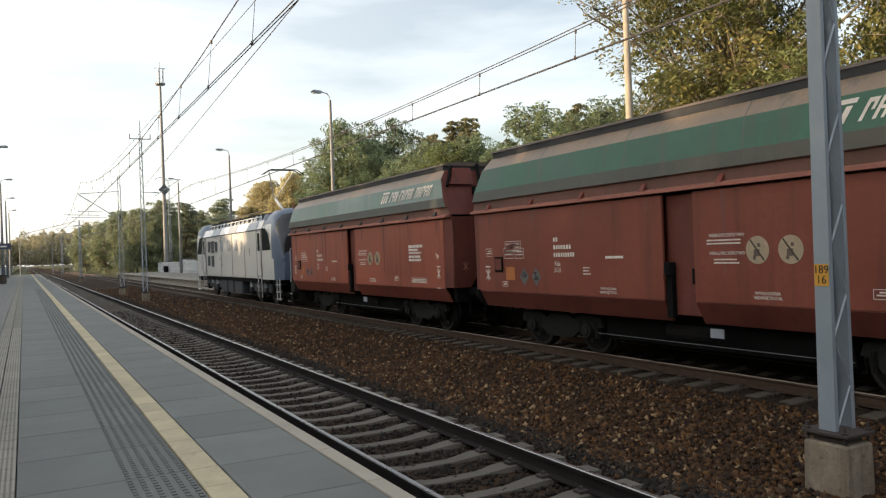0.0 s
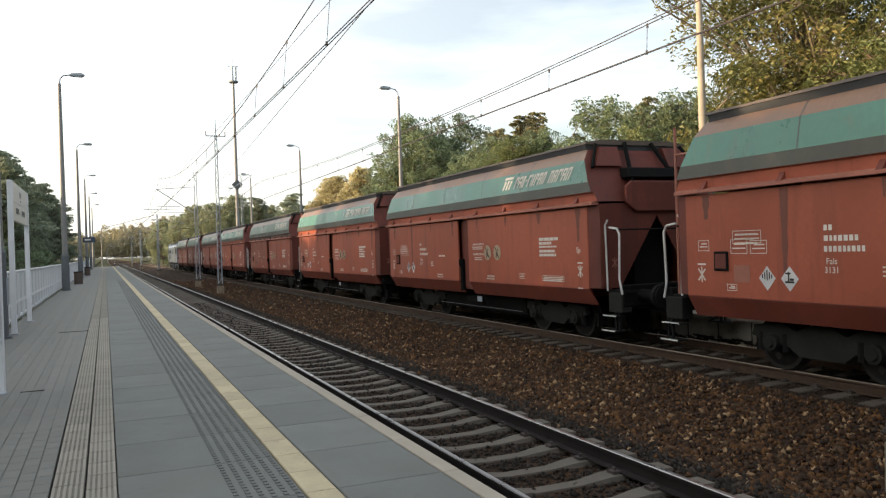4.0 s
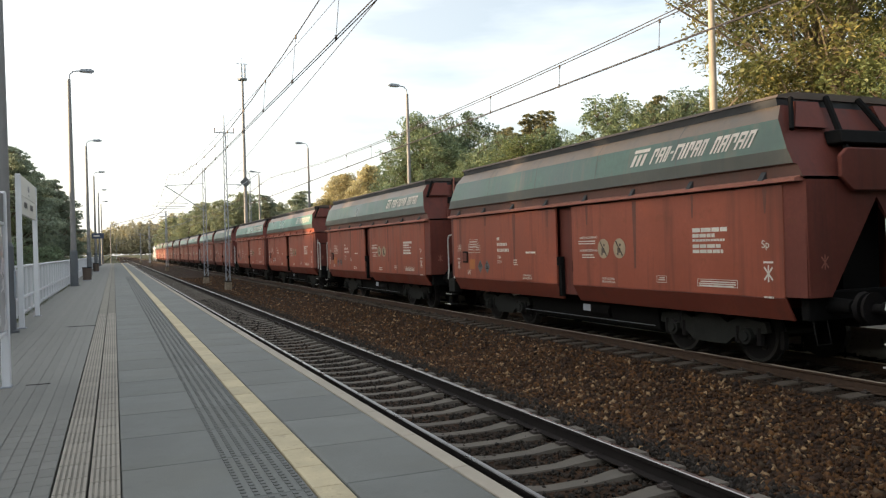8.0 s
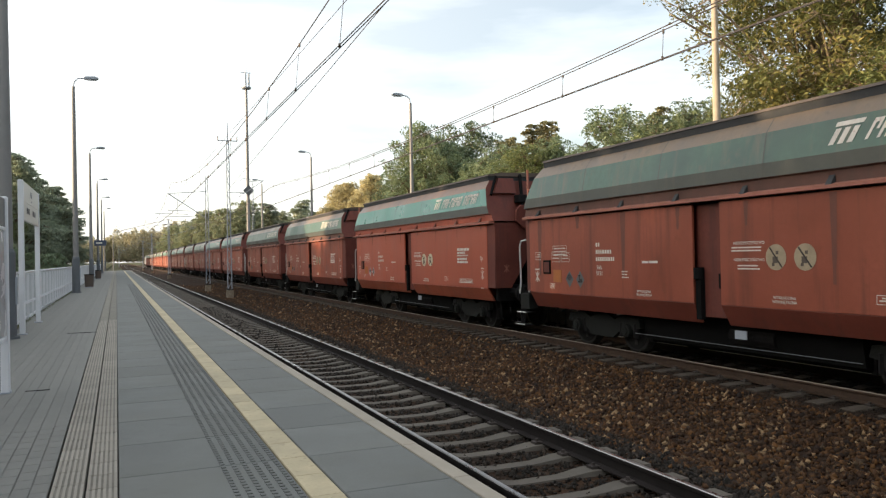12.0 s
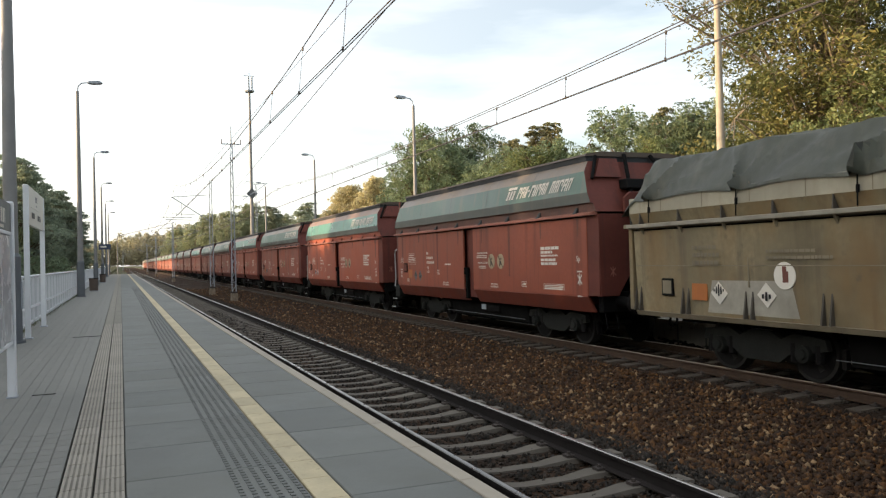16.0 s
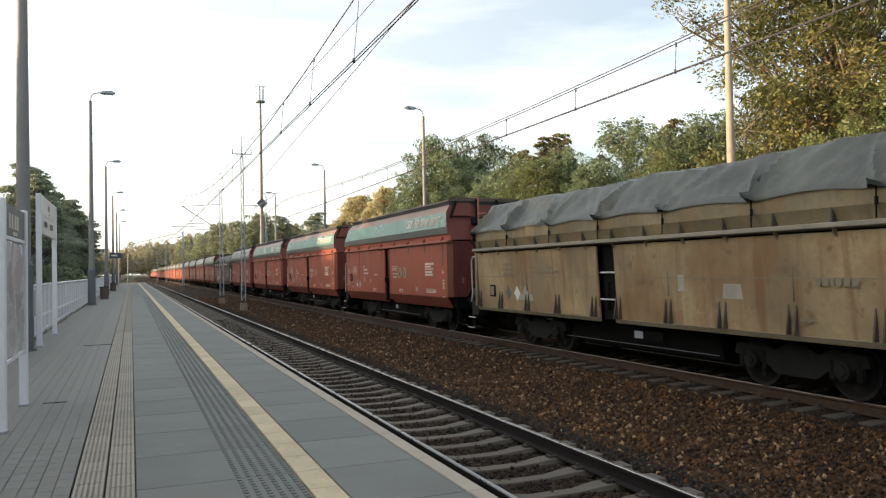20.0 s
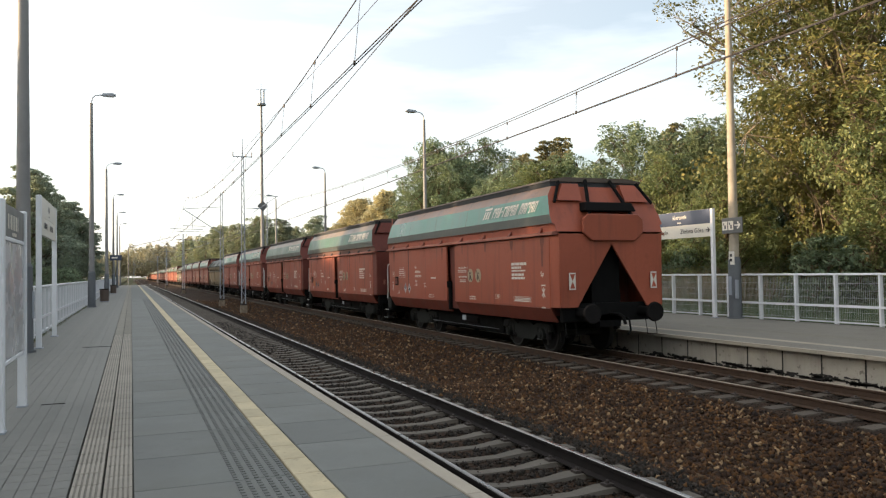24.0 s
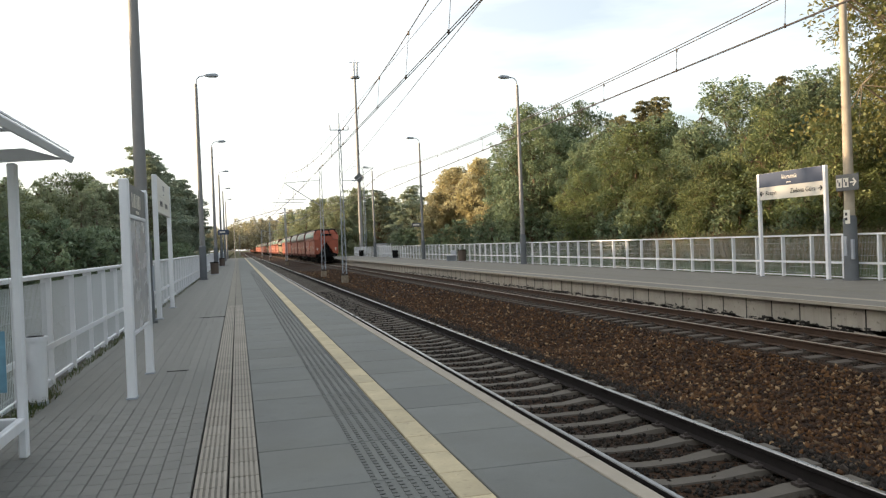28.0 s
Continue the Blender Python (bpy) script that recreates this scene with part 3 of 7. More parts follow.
def stones(name, areas, mats, seed, label, rows=()):
    """Loose ballast stones: eight-sided lumps strewn over rectangles x0, x1, y0, y1, z, count, size."""
    rg = np.random.default_rng(seed)
    base = np.array([(1, 0, 0), (0, 1, 0), (-1, 0, 0), (0, -1, 0), (0, 0, 1), (0, 0, -1)], float)
    tri = np.array([(0, 1, 4), (1, 2, 4), (2, 3, 4), (3, 0, 4), (1, 0, 5), (2, 1, 5), (3, 2, 5), (0, 3, 5)])
    allv, count = [], 0
    for x0, x1, y0, y1, z, k, size in areas:
        c = np.c_[rg.uniform(x0, x1, k), y0 + (y1 - y0) * rg.uniform(0, 1, k) ** 1.25, np.zeros(k)]
        for r0, r1, ys in rows:
            on = (c[:, 0] > r0) & (c[:, 0] < r1)
            u = (c[:, 1] - ys) % 0.604
            c = c[~(on & ((u < 0.135) | (u > 0.469)) & (rg.random(len(c)) > 0.05))]
        k = len(c)
        prof = np.interp(c[:, 0], [p[0] for p in bed_prof[1:8]], [p[1] for p in bed_prof[1:8]])
        c[:, 2] = prof + z + rg.uniform(-0.004, 0.012, k)
        s = size * rg.uniform(0.55, 1.3, (k, 1, 1)) * rg.uniform(0.6, 1.15, (k, 1, 3))
        jit = base[None] * rg.uniform(0.65, 1.2, (k, 6, 1)) + rg.normal(0, 0.16, (k, 6, 3))
        a = rg.uniform(0, 6.283, k)
        t = rg.normal(0, 0.5, k)
        v = jit * s
        ca, sa, ct, st = np.cos(a)[:, None], np.sin(a)[:, None], np.cos(t)[:, None], np.sin(t)[:, None]
        y2, z2 = v[:, :, 1] * ct - v[:, :, 2] * st, v[:, :, 1] * st + v[:, :, 2] * ct
        v = np.stack([v[:, :, 0] * ca - y2 * sa, v[:, :, 0] * sa + y2 * ca, z2], -1) + c[:, None]
        allv.append(v.reshape(-1, 3))
        count += k
    v = np.concatenate(allv)
    f = (tri[None] + 6 * np.arange(count)[:, None, None]).reshape(-1, 3)
    me = bpy.data.meshes.new(name)
    me.vertices.add(len(v))
    me.vertices.foreach_set("co", v.ravel())
    me.loops.add(f.size)
    me.loops.foreach_set("vertex_index", f.ravel())
    me.polygons.add(len(f))
    me.polygons.foreach_set("loop_start", np.arange(0, f.size, 3))
    me.polygons.foreach_set("loop_total", np.full(len(f), 3))
    me.update(calc_edges=True)
    me.materials.append(mats)
    return tagged(new(name, me), label, "ballast", "", "stuff")


stones("ballast_stones", [(5.75, 9.35, 3.0, 16.0, 0.006, 15000, 0.046), (5.75, 9.35, 15.0, 34.0, 0.006, 8500, 0.05), (5.75, 9.35, 32.0, 80.0, 0.006, 5000, 0.06), (5.2, 6.2, 3.0, 30.0, 0.008, 1100, 0.04),
                          (12.0, 12.5, 4.0, 40.0, 0.01, 1600, 0.04)], M["stones"], 3, "loose brown crushed stones between the tracks", ((2.7, 5.42, 7.69), (9.5, 12.25, 9.88)))
stones("oily_ballast_stones", [(2.45, 5.5, 3.0, 16.0, 0.004, 13000, 0.032), (2.45, 5.5, 15.0, 40.0, 0.004, 7000, 0.04), (5.4, 6.0, 3.0, 16.0, 0.006, 3600, 0.04), (5.4, 6.0, 15.0, 60.0, 0.006, 3600, 0.05), (9.0, 12.1, 3.0, 20.0, -0.004, 10000, 0.027), (9.0, 12.1, 18.0, 50.0, -0.002, 6000, 0.034)],
       M["darkstones"], 4, "dark oily crushed stones between the sleepers, train shade painted in", ((2.7, 5.42, 7.69), (9.5, 12.25, 9.88)))

# ---- rails ----
rail_prof = [(-0.075, 0), (0.075, 0), (0.075, 0.012), (0.012, 0.03), (0.009, 0.12), (0.036, 0.135), (0.036, 0.163), (-0.036, 0.163), (-0.036, 0.135), (-0.009, 0.12), (-0.012, 0.03), (-0.075, 0.012)]


def track(name, cx, railm, label):
    t = thing(name, label, "railway track")
    for sx in (-0.753, 0.753):
        r = MB()
        r.prism([(cx + sx + a, RAIL_Z - 0.172 + b) for a, b in rail_prof], -60, 700)
        ob = part("rail", r, railm, t)
        h = MB()
        h.prism([(cx + sx - 0.026, RAIL_Z - 0.009), (cx + sx + 0.026, RAIL_Z - 0.009), (cx + sx + 0.021, RAIL_Z), (cx + sx - 0.021, RAIL_Z)], -60, 700)
        part("running_surface", h, M["railtop2"] if cx > 6 else M["railtop"], ob, "worn rail head")
    return t


track_near = track("railway_track", TRACK_NEAR, M["rail"], "railway track with dark rusty rails on concrete sleepers")
track_far = track("railway_track", TRACK_FAR, M["rail2"], "railway track with brown rusty rails on concrete sleepers")

# ---- platforms ----
mb = MB()
mb.prism([(-2.75, -1.0), (2.2, -1.0), (2.2, -0.13), (2.34, -0.05), (-2.75, -0.05)], -14, 170)
platform_left = struct(part("platform_1", mb, M["joint"]), "station platform paved with grey slabs and pavers beside the near track", "platform")
mb = MB()
mb.prism([(12.75, -1.0), (18.9, -1.0), (18.9, -0.03), (12.75, -0.03)], -14, 128)
platform_right = struct(part("platform_2", mb, M["joint"]), "raised concrete station platform beyond the far track", "platform")

# surface strips of the far platform
for x0, x1, key, nm in ((12.44, 12.55, "lip", "edge_strip"), (12.56, 12.95, "slab2", "edge_paving"), (12.965, 13.35, "slab2", "edge_paving"), (13.365, 13.62, "lip", "warning_strip"), (13.635, 14.2, "slab2", "slab_strip"), (14.215, 14.9, "slab2", "slab_strip"), (14.915, 15.3, "groove", "tactile_strip"), (15.315, 16.3, "slab2", "paver_strip"), (16.315, 17.4, "slab2", "paver_strip"), (17.415, 18.45, "slab2", "paver_strip")):
    s = MB()
    y = -14.0
    while y < 128:
        s.box(x0 + 0.002, x1 - 0.002, y, min(128, y + 1.01), -0.07 if x0 < 12.7 else -0.04, 0.0 + (0.004 if nm == "edge_strip" else 0))
        y += 1.02
    part(nm, s, M[key], platform_right)

# ---- fences ----
STEP = 1.42


def panel_mesh(height, w):
    s = MB()
    for i in range(1, 24):
        y = i * STEP / 24
        s.box(-w, w, y - 0.0025, y + 0.0025, 0.1, height - 0.06)
    for z in (0.14, 0.34, 0.74, 0.94, 1.14):
        s.box(-0.006, 0.0, 0.04, STEP - 0.04, z, z + 0.008)
    return s.mesh("wire_panel", M["wire"])


def fence(label, x, y0, count, outward):
    f = thing("platform_fence", label, "fence", m=pose(x, y0, 0))
    post = MB().box(-0.06, 0.06, -0.03, 0.03, -0.1, 1.37).mesh("post", M["white"])
    wire = panel_mesh(1.38, 0.0025 if outward < 0 else 0.005)
    for i in range(count + 1):
        part("post", post, None, f, m=pose(0, i * STEP, 0))
        if i < count:
            tagged(part("wire_panel", wire, None, f, m=pose(0, i * STEP, 0)), kind="stuff")
    n = 6
    for i in range(0, count, n):
        k = min(n, count - i)
        r = MB().box(-0.045, 0.045, i * STEP, (i + k) * STEP - 0.004, 1.37, 1.43)
        part("top_rail", r, M["white"], f, bevel=0.012)
        r = MB().box(-0.085, -0.062, i * STEP, (i + k) * STEP - 0.004, 0.48, 0.55) if outward < 0 else MB().box(0.062, 0.085, i * STEP, (i + k) * STEP - 0.004, 0.48, 0.55)
        part("middle_rail", r, M["white"], f)
        r = MB().box(-0.02, 0.02, i * STEP, (i + k) * STEP - 0.004, 0.04, 0.08)
        part("bottom_rail", r, M["white"], f)
    return f


fence("white steel platform fence with wire mesh panels, trees behind", FENCE_L, -6.0, 112, 1)
fence("white steel fence with wire mesh along the far platform", FENCE_R, 2.22, 88, -1)


# ---- lamp posts ----
def lamp_post(x, y, side, height, polemat, base, label, sleeve=True):
    t = thing("street_lamp", label, "lamp post", "lamp posts along the platforms", pose(x, y, 0))
    s = MB().tube((0, 0, 0), (0, 0, height), 0.17, 0.085, 14)
    part("pole", s, polemat, t, smooth=True)
    if base:
        b = MB().tube((0, 0, 0), (0, 0, 1.9), 0.21, 0.195, 14).tube((0, 0, 1.9), (0, 0, 1.98), 0.195, 0.155, 14)
        part("base_sleeve", b, M["poledark"], t, smooth=True)
        d = MB().box(-0.02 + side * 0.2, 0.02 + side * 0.2, -0.07, 0.07, 0.75, 1.35)
        part("access_door", d, M["galv"], t, bevel=0.008)
    f = MB().tube((0, 0, 0), (0, 0, 0.05), 0.26, 0.26, 16)
    part("foot_plate", f, M["poledark"], t)
    pts = [(0, 0, height - 0.05), (side * 0.05, 0, height + 0.28), (side * 0.22, 0, height + 0.45), (side * 0.55, 0, height + 0.5)]
    part("arm", MB().path(pts, 0.035), M["galv"], t, smooth=True)
    h = MB()
    a, b = side * 0.5, side * 1.3
    prof = [(a, 0.46), (a + side * 0.15, 0.42), (b - side * 0.05, 0.46), (b, 0.53), (b - side * 0.2, 0.62), (a + side * 0.1, 0.58)]
    h.prism([(p[0], p[1] + height) for p in prof], -0.15, 0.15)
    part("lamp_head", h, M["galv"], t, bevel=0.02)
    g = MB().box(min(a + side * 0.2, b - side * 0.12), max(a + side * 0.2, b - side * 0.12), -0.11, 0.11, height + 0.405, height + 0.43)
    part("lens", g, M["foil"], t)
    return t


LAMP_STEP = 28.6
for i in range(6):
    lamp_post(-1.95 if i else -2.14, 19.6 + LAMP_STEP * i - (0.7 if i else 0), 1, 11.35, M["pole"], True, "tall grey steel lamp post with a dark base sleeve")
for i in range(4):
    lamp_post(18.15, 20.0 + LAMP_STEP * i - (0.2 if i else 0), -1, 11.75, M["poleR"] if i == 0 else M["pole"], True, "tall lamp post beside the far platform fence")


# ---- writing ----
def bars(mb, x, y0, z0, rows, row_h, gap, length, out=-1, seed=0, along=1, mi=0, word=(0.1, 0.3)):
    """Unreadable writing: rows of short bars on a face x = const."""
    rg = random.Random(seed)
    for r in range(rows):
        y, z = y0, z0 - r * (row_h + gap)
        end = y0 + along * length * rg.uniform(0.7, 1.0)
        while (end - y) * along > 0.02:
            w = min(rg.uniform(*word), abs(end - y))
            a, b = sorted((y, y + along * w))
            mb.add([(x, a, z - row_h), (x, b, z - row_h), (x, b, z), (x, a, z)], [(0, 1, 2, 3)], mi)
            y += along * (w + row_h * 0.3)
    return mb


def words(text, size, material, parent, m, name="lettering", label=""):
    c = bpy.data.curves.new(name, "FONT")
    c.body, c.size, c.align_x, c.align_y, c.extrude = text, size, "CENTER", "CENTER", 0.001
    tmp = bpy.data.objects.new("tmp", c)
    scene.collection.objects.link(tmp)
    me = bpy.data.meshes.new_from_object(tmp.evaluated_get(bpy.context.evaluated_depsgraph_get()))
    bpy.data.objects.remove(tmp)
    me.materials.clear()
    me.materials.append(material)
    return part(name, me, None, parent, label, m=m)


# ---- station name signs ----
def direction_sign(x, y0, y1, face, label, lettered):
    t = thing("direction_sign", label, "sign", m=pose(x, (y0 + y1) / 2, 0))
    h = (y1 - y0) / 2
    for y in (-h, h):
        part("post", MB().box(-0.06, 0.06, y - 0.06, y + 0.06, 0, 3.6), M["white"], t, bevel=0.012)
        part("foot", MB().box(-0.1, 0.1, y - 0.1, y + 0.1, 0, 0.02), M["galv"], t)
    part("board", MB().box(-0.035, 0.035, -h + 0.06, h - 0.06, 2.68, 3.6), M["creamsign"], t, "off-white sign board", bevel=0.006)
    a, b = sorted((face * 0.037, face * 0.043))
    part("header", MB().box(a, b, -h + 0.062, h - 0.062, 3.12, 3.595), M["navy" if lettered else "creamsign"], t, "dark header strip" if lettered else "pale header strip")
    fx = face * 0.048
    s = MB()
    if lettered:
        words("kierunek", 0.21, M["creamsign"], t, pose(fx, 0, 3.4) @ pose(0, 0, 0, 90, 0, 90 * face))
    else:
        bars(s, fx, 0.3 * -face, 3.45, 1, 0.15, 0.0, 0.62, seed=4, along=face, word=(0.07, 0.11))
    bars(s, fx, 0.14 * -face, 3.23, 1, 0.035, 0.0, 0.28, seed=5, along=face, word=(0.05, 0.12))
    part("header_writing", s, M["creamsign" if lettered else "slate"], t)
    if lettered:
        turn = pose(0, 0, 0, 90, 0, 90 * face)
        words("Rzepin", 0.21, M["ink"], t, pose(fx, 0.93, 2.9) @ turn)
        words("Zielona Góra", 0.22, M["ink"], t, pose(fx, -0.62, 2.9) @ turn)
        for y, d in ((1.42, 1), (-1.42, -1)):
            arrow = MB().add([(fx, y - 0.1, 2.885), (fx, y + 0.1, 2.885), (fx, y + 0.1, 2.915), (fx, y - 0.1, 2.915)], [(0, 1, 2, 3)])
            arrow.add([(fx, y + d * 0.11, 2.9), (fx, y + d * 0.02, 2.99), (fx, y - d * 0.02, 2.97), (fx, y + d * 0.055, 2.9)], [(0, 1, 2, 3)])
            arrow.add([(fx, y + d * 0.11, 2.9), (fx, y + d * 0.02, 2.81), (fx, y - d * 0.02, 2.83), (fx, y + d * 0.055, 2.9)], [(0, 1, 2, 3)])
            part("arrow", arrow, M["ink"], t)
    else:
        s = MB()
        bars(s, fx, 1.2 * -face, 3.0, 1, 0.14, 0, 0.8, seed=6, along=face)
        bars(s, fx, 0.2 * face, 3.0, 1, 0.14, 0, 1.0, seed=7, along=face)
        tagged(part("writing", s, M["ink"], t), kind="stuff")
    return t


direction_sign(17.9, 20.68, 23.9, -1, "white framed direction sign with a dark blue header", True)
direction_sign(-1.93, 20.6, 24.6, 1, "white framed direction sign on the paved platform", False)

# timetable board close to the walkway
t = thing("timetable_board", "white framed notice board with wrinkled clear cover and dark header", "notice board", m=pose(-1.22, 10.46, 0))
for y in (-0.94, 0.94):
    part("post", MB().box(-0.05, 0.05, y - 0.065, y + 0.065, 0, 2.5), M["white"], t, bevel=0.012)
    part("foot", MB().box(-0.06, 0.06, y - 0.1, y + 0.1, 0, 0.015), M["galv"], t)
part("header", MB().box(-0.025, 0.025, -0.87, 0.87, 2.11, 2.47), M["slate"], t, "dark grey header with pale writing", bevel=0.005)
s = MB()
bars(s, 0.03, -0.55, 2.37, 1, 0.17, 0, 1.1, seed=9, along=1, word=(0.05, 0.12))
bars(s, 0.03, -0.2, 2.17, 1, 0.04, 0, 0.4, seed=10, along=1, word=(0.05, 0.12))
tagged(part("writing", s, M["creamsign"], t), kind="stuff")
for z in (2.06, 0.68):
    part("crossbar", MB().box(-0.03, 0.03, -0.87, 0.87, z, z + 0.05), M["white"], t, bevel=0.008)
part("backing", MB().box(-0.022, 0.0, -0.87, 0.87, 0.735, 2.055), M["creamsign"], t)
ny, nz = 36, 30
s = MB()
for j in range(nz + 1):
    for i in range(ny + 1):
        y, z = -0.86 + 1.72 * i / ny, 0.74 + 1.31 * j / nz
        s.v.append((0.022 + 0.012 * math.sin(7 * y + 2.5 * z) + 0.014 * noise.noise((y * 3, z * 1.6, 0.3)), y, z))
s.f = [(j * (ny + 1) + i, j * (ny + 1) + i + 1, (j + 1) * (ny + 1) + i + 1, (j + 1) * (ny + 1) + i) for j in range(nz) for i in range(ny)]
s.m = [0] * len(s.f)
part("cover", s, M["foil"], t, "wrinkled milky plastic cover", smooth=True)

# pictogram sign and notices on the far lamp post
t = thing("pictogram_sign", "grey pictogram sign with an arrow on a lamp post", "sign", m=pose(18.05, 19.85, 2.98))
part("panel", MB().box(-0.14, -0.11, -0.5, 0.42, -0.25, 0.25), M["slate"], t, bevel=0.01)
for y in (0.27, 0.0):
    p = part("pictogram", MB().box(-0.146, -0.142, y - 0.11, y + 0.11, -0.14, 0.14), M["creamsign"], t)
    part("symbol", MB().box(-0.149, -0.147, y - 0.05, y + 0.02, -0.1, 0.02).box(-0.149, -0.147, y + 0.025, y + 0.07, 0.02, 0.1), M["slate"], p)
s = MB().add([(-0.148, -0.44, 0), (-0.148, -0.31, 0.13), (-0.148, -0.27, 0.09), (-0.148, -0.34, 0.022), (-0.148, -0.17, 0.022), (-0.148, -0.17, -0.022), (-0.148, -0.34, -0.022), (-0.148, -0.27, -0.09), (-0.148, -0.31, -0.13)], [(0, 1, 2, 3, 4, 5, 6, 7, 8)])
part("arrow", s, M["creamsign"], t)
part("bracket", MB().box(-0.12, 0.0, -0.05, 0.05, -0.1, 0.1), M["galv"], t)
t = thing("notice_plate", "small white notice strapped to a lamp post", "sign", m=pose(17.98, 19.9, 1.95))
part("plate", MB().box(-0.02, 0.0, -0.1, 0.14, -0.22, 0.2), M["creamsign"], t)
s = MB()
bars(s, -0.024, 0.08, 0.12, 2, 0.09, 0.06, 0.12, along=-1, seed=3, word=(0.08, 0.1))
part("writing", s, M["ink"], t)
t = thing("cable_box", "narrow grey cable box on a lamp post", "box", m=pose(17.99, 19.75, 0.95))
part("box", MB().box(-0.06, 0.02, -0.08, 0.02, -0.3, 0.3), M["galv"], t, bevel=0.01)


# ---- overhead line ----
def lattice_mast(x, y, height, w0, label, plate_face=False, block=True):
    t = thing("catenary_mast", label, "mast", "masts between the tracks", pose(x, y, 0))
    z0 = -0.2
    if block:
        b = MB().prism([(-0.225, -1.0), (0.225, -1.0), (0.2, z0 - 0.11), (-0.2, z0 - 0.11)], -0.235, 0.235)
        part("concrete_footing", b, M["concrete"], t, "stained concrete footing", bevel=0.02)
        part("base_plate", MB().box(-0.215, 0.215, -0.25, 0.25, z0 - 0.04, z0 - 0.005).box(-0.15, 0.15, -0.16, 0.16, z0 - 0.11, z0 - 0.04), M["clip"], t, "rusty base plate", bevel=0.006)
        for a, c in ((-1, -1), (-1, 1), (1, -1), (1, 1)):
            part("anchor_bolt", MB().tube((a * 0.18, c * 0.2, z0 - 0.1), (a * 0.18, c * 0.2, z0 + 0.07), 0.018, n=6).tube((a * 0.18, c * 0.2, z0 - 0.015), (a * 0.18, c * 0.2, z0 + 0.02), 0.035, n=6), M["clip"], t)
    w1 = w0 * (0.72 if plate_face else 0.6)
    for sx in (-1, 1):
        c = MB()
        th = 0.012
        ring = []
        for w, yy, fl, z in ((w0, 0.09, 0.05, z0), (w1, 0.058, 0.04, height)):
            for d, y in ((0, -yy), (0, yy), (fl, yy), (fl, yy - 0.01), (th, yy - 0.01), (th, 0.01 - yy), (fl, 0.01 - yy), (fl, -yy)):
                ring.append((sx * (w / 2 - d), sx * y, z))
        c.add(ring, [(k, 8 + k, 8 + (k + 1) % 8, (k + 1) % 8) for k in range(8)] + [tuple(range(8)), tuple(range(15, 7, -1))])
        part("channel", c, M["plate"] if plate_face else M["galv"], t)
    for sy in (-1, 1):
        c = MB()
        n = int(height / 0.42)
        for i in range(n):
            a, b = z0 + (height - z0) * i / n, z0 + (height - z0) * (i + 1) / n
            wa, wb = (w0 + (w1 - w0) * i / n) / 2 - 0.03, (w0 + (w1 - w0) * (i + 1) / n) / 2 - 0.03
            s = 1 if i % 2 else -1
            k = 0.09 - 0.032 * i / n
            c.tube((s * wa, sy * (k - 0.012), a), (-s * wb, sy * (k - 0.012), b), 0.011, n=5)
        tagged(part("lacing", c, M["galv"], t), kind="stuff")
    return t


mast = lattice_mast(7.14, 4.95, 8.6, 0.30, "grey lattice mast on a stained concrete footing between the tracks", True)
s = part("kilometre_plate", MB().box(-0.153, -0.148, -0.075, 0.075, 1.2, 1.41), M["marker"], mast, "yellow kilometre plate with black numbers")
words("189", 0.11, M["ink"], s, pose(-0.156, 0, 1.355, 90, 0, -90))
words("16", 0.11, M["ink"], s, pose(-0.156, 0, 1.255, 90, 0, -90))

far_mast = lattice_mast(6.84, 52.0, 9.4, 0.3, "slender grey lattice mast with a short crossarm between the tracks")
part("crossarm", MB().tube((-0.62, 0, 9.35), (0.62, 0, 9.35), 0.03, n=6), M["galv"], far_mast)
for a in (-0.6, 0.6):
    part("insulator", MB().tube((a, 0, 9.35), (a, 0, 9.65), 0.03, n=8), M["insul"], far_mast)
part("top_spike", MB().tube((0, 0, 9.3), (0, 0, 10.5), 0.045, 0.02, n=6), M["galv"], far_mast)
part("side_lamp", MB().tube((0, 0, 6.0), (0.9, 0, 6.0), 0.02, n=6).box(0.7, 1.0, -0.05, 0.05, 5.95, 6.02), M["galv"], far_mast)
arm_mast = lattice_mast(6.77, 64.3, 8.3, 0.34, "grey lattice mast with a slanting cantilever arm over the near track")
part("bracket_tube", MB().tube((0, 0, 4.95), (-2.9, 0, 6.9), 0.035, n=6), M["galv"], arm_mast)
part("bracket_tube", MB().tube((0, 0, 7.1), (-2.9, 0, 6.9), 0.025, n=6), M["galv"], arm_mast)
part("hanger", MB().tube((-2.2, 0, 6.5), (-2.2, 0, 5.3), 0.02, n=6), M["galv"], arm_mast)
for z, a, b in ((5.35, -3.9, -1.4), (5.6, -2.9, -1.2), (5.15, -3.4, -0.9)):
    part("steady_arm", MB().tube((a, 0, z), (b, 0, z - 0.06), 0.022, n=6), M["galv"], arm_mast)


def cantilever_mast(x, y, reach, height, label):
    t = lattice_mast(x, y, height, 0.3, label, block=True)
    sgn = 1 if reach > 0 else -1
    part("bracket_tube", MB().tube((0, 0, 5.2), (reach, 0, 6.45), 0.03, n=6), M["galv"], t)
    part("top_tube", MB().tube((0, 0, 7.0), (reach, 0, 6.5), 0.022, n=6), M["galv"], t)
    part("steady_arm", MB().tube((reach * 0.35, 0, 5.85), (reach * 1.05, 0, 5.8), 0.016, n=6), M["galv"], t)
    part("insulator", MB().tube((sgn * 0.15, 0, 6.94), (sgn * 0.5, 0, 6.82), 0.055, n=8), M["insul"], t)
    part("insulator", MB().tube((sgn * 0.15, 0, 5.25), (sgn * 0.5, 0, 5.4), 0.055, n=8), M["insul"], t)
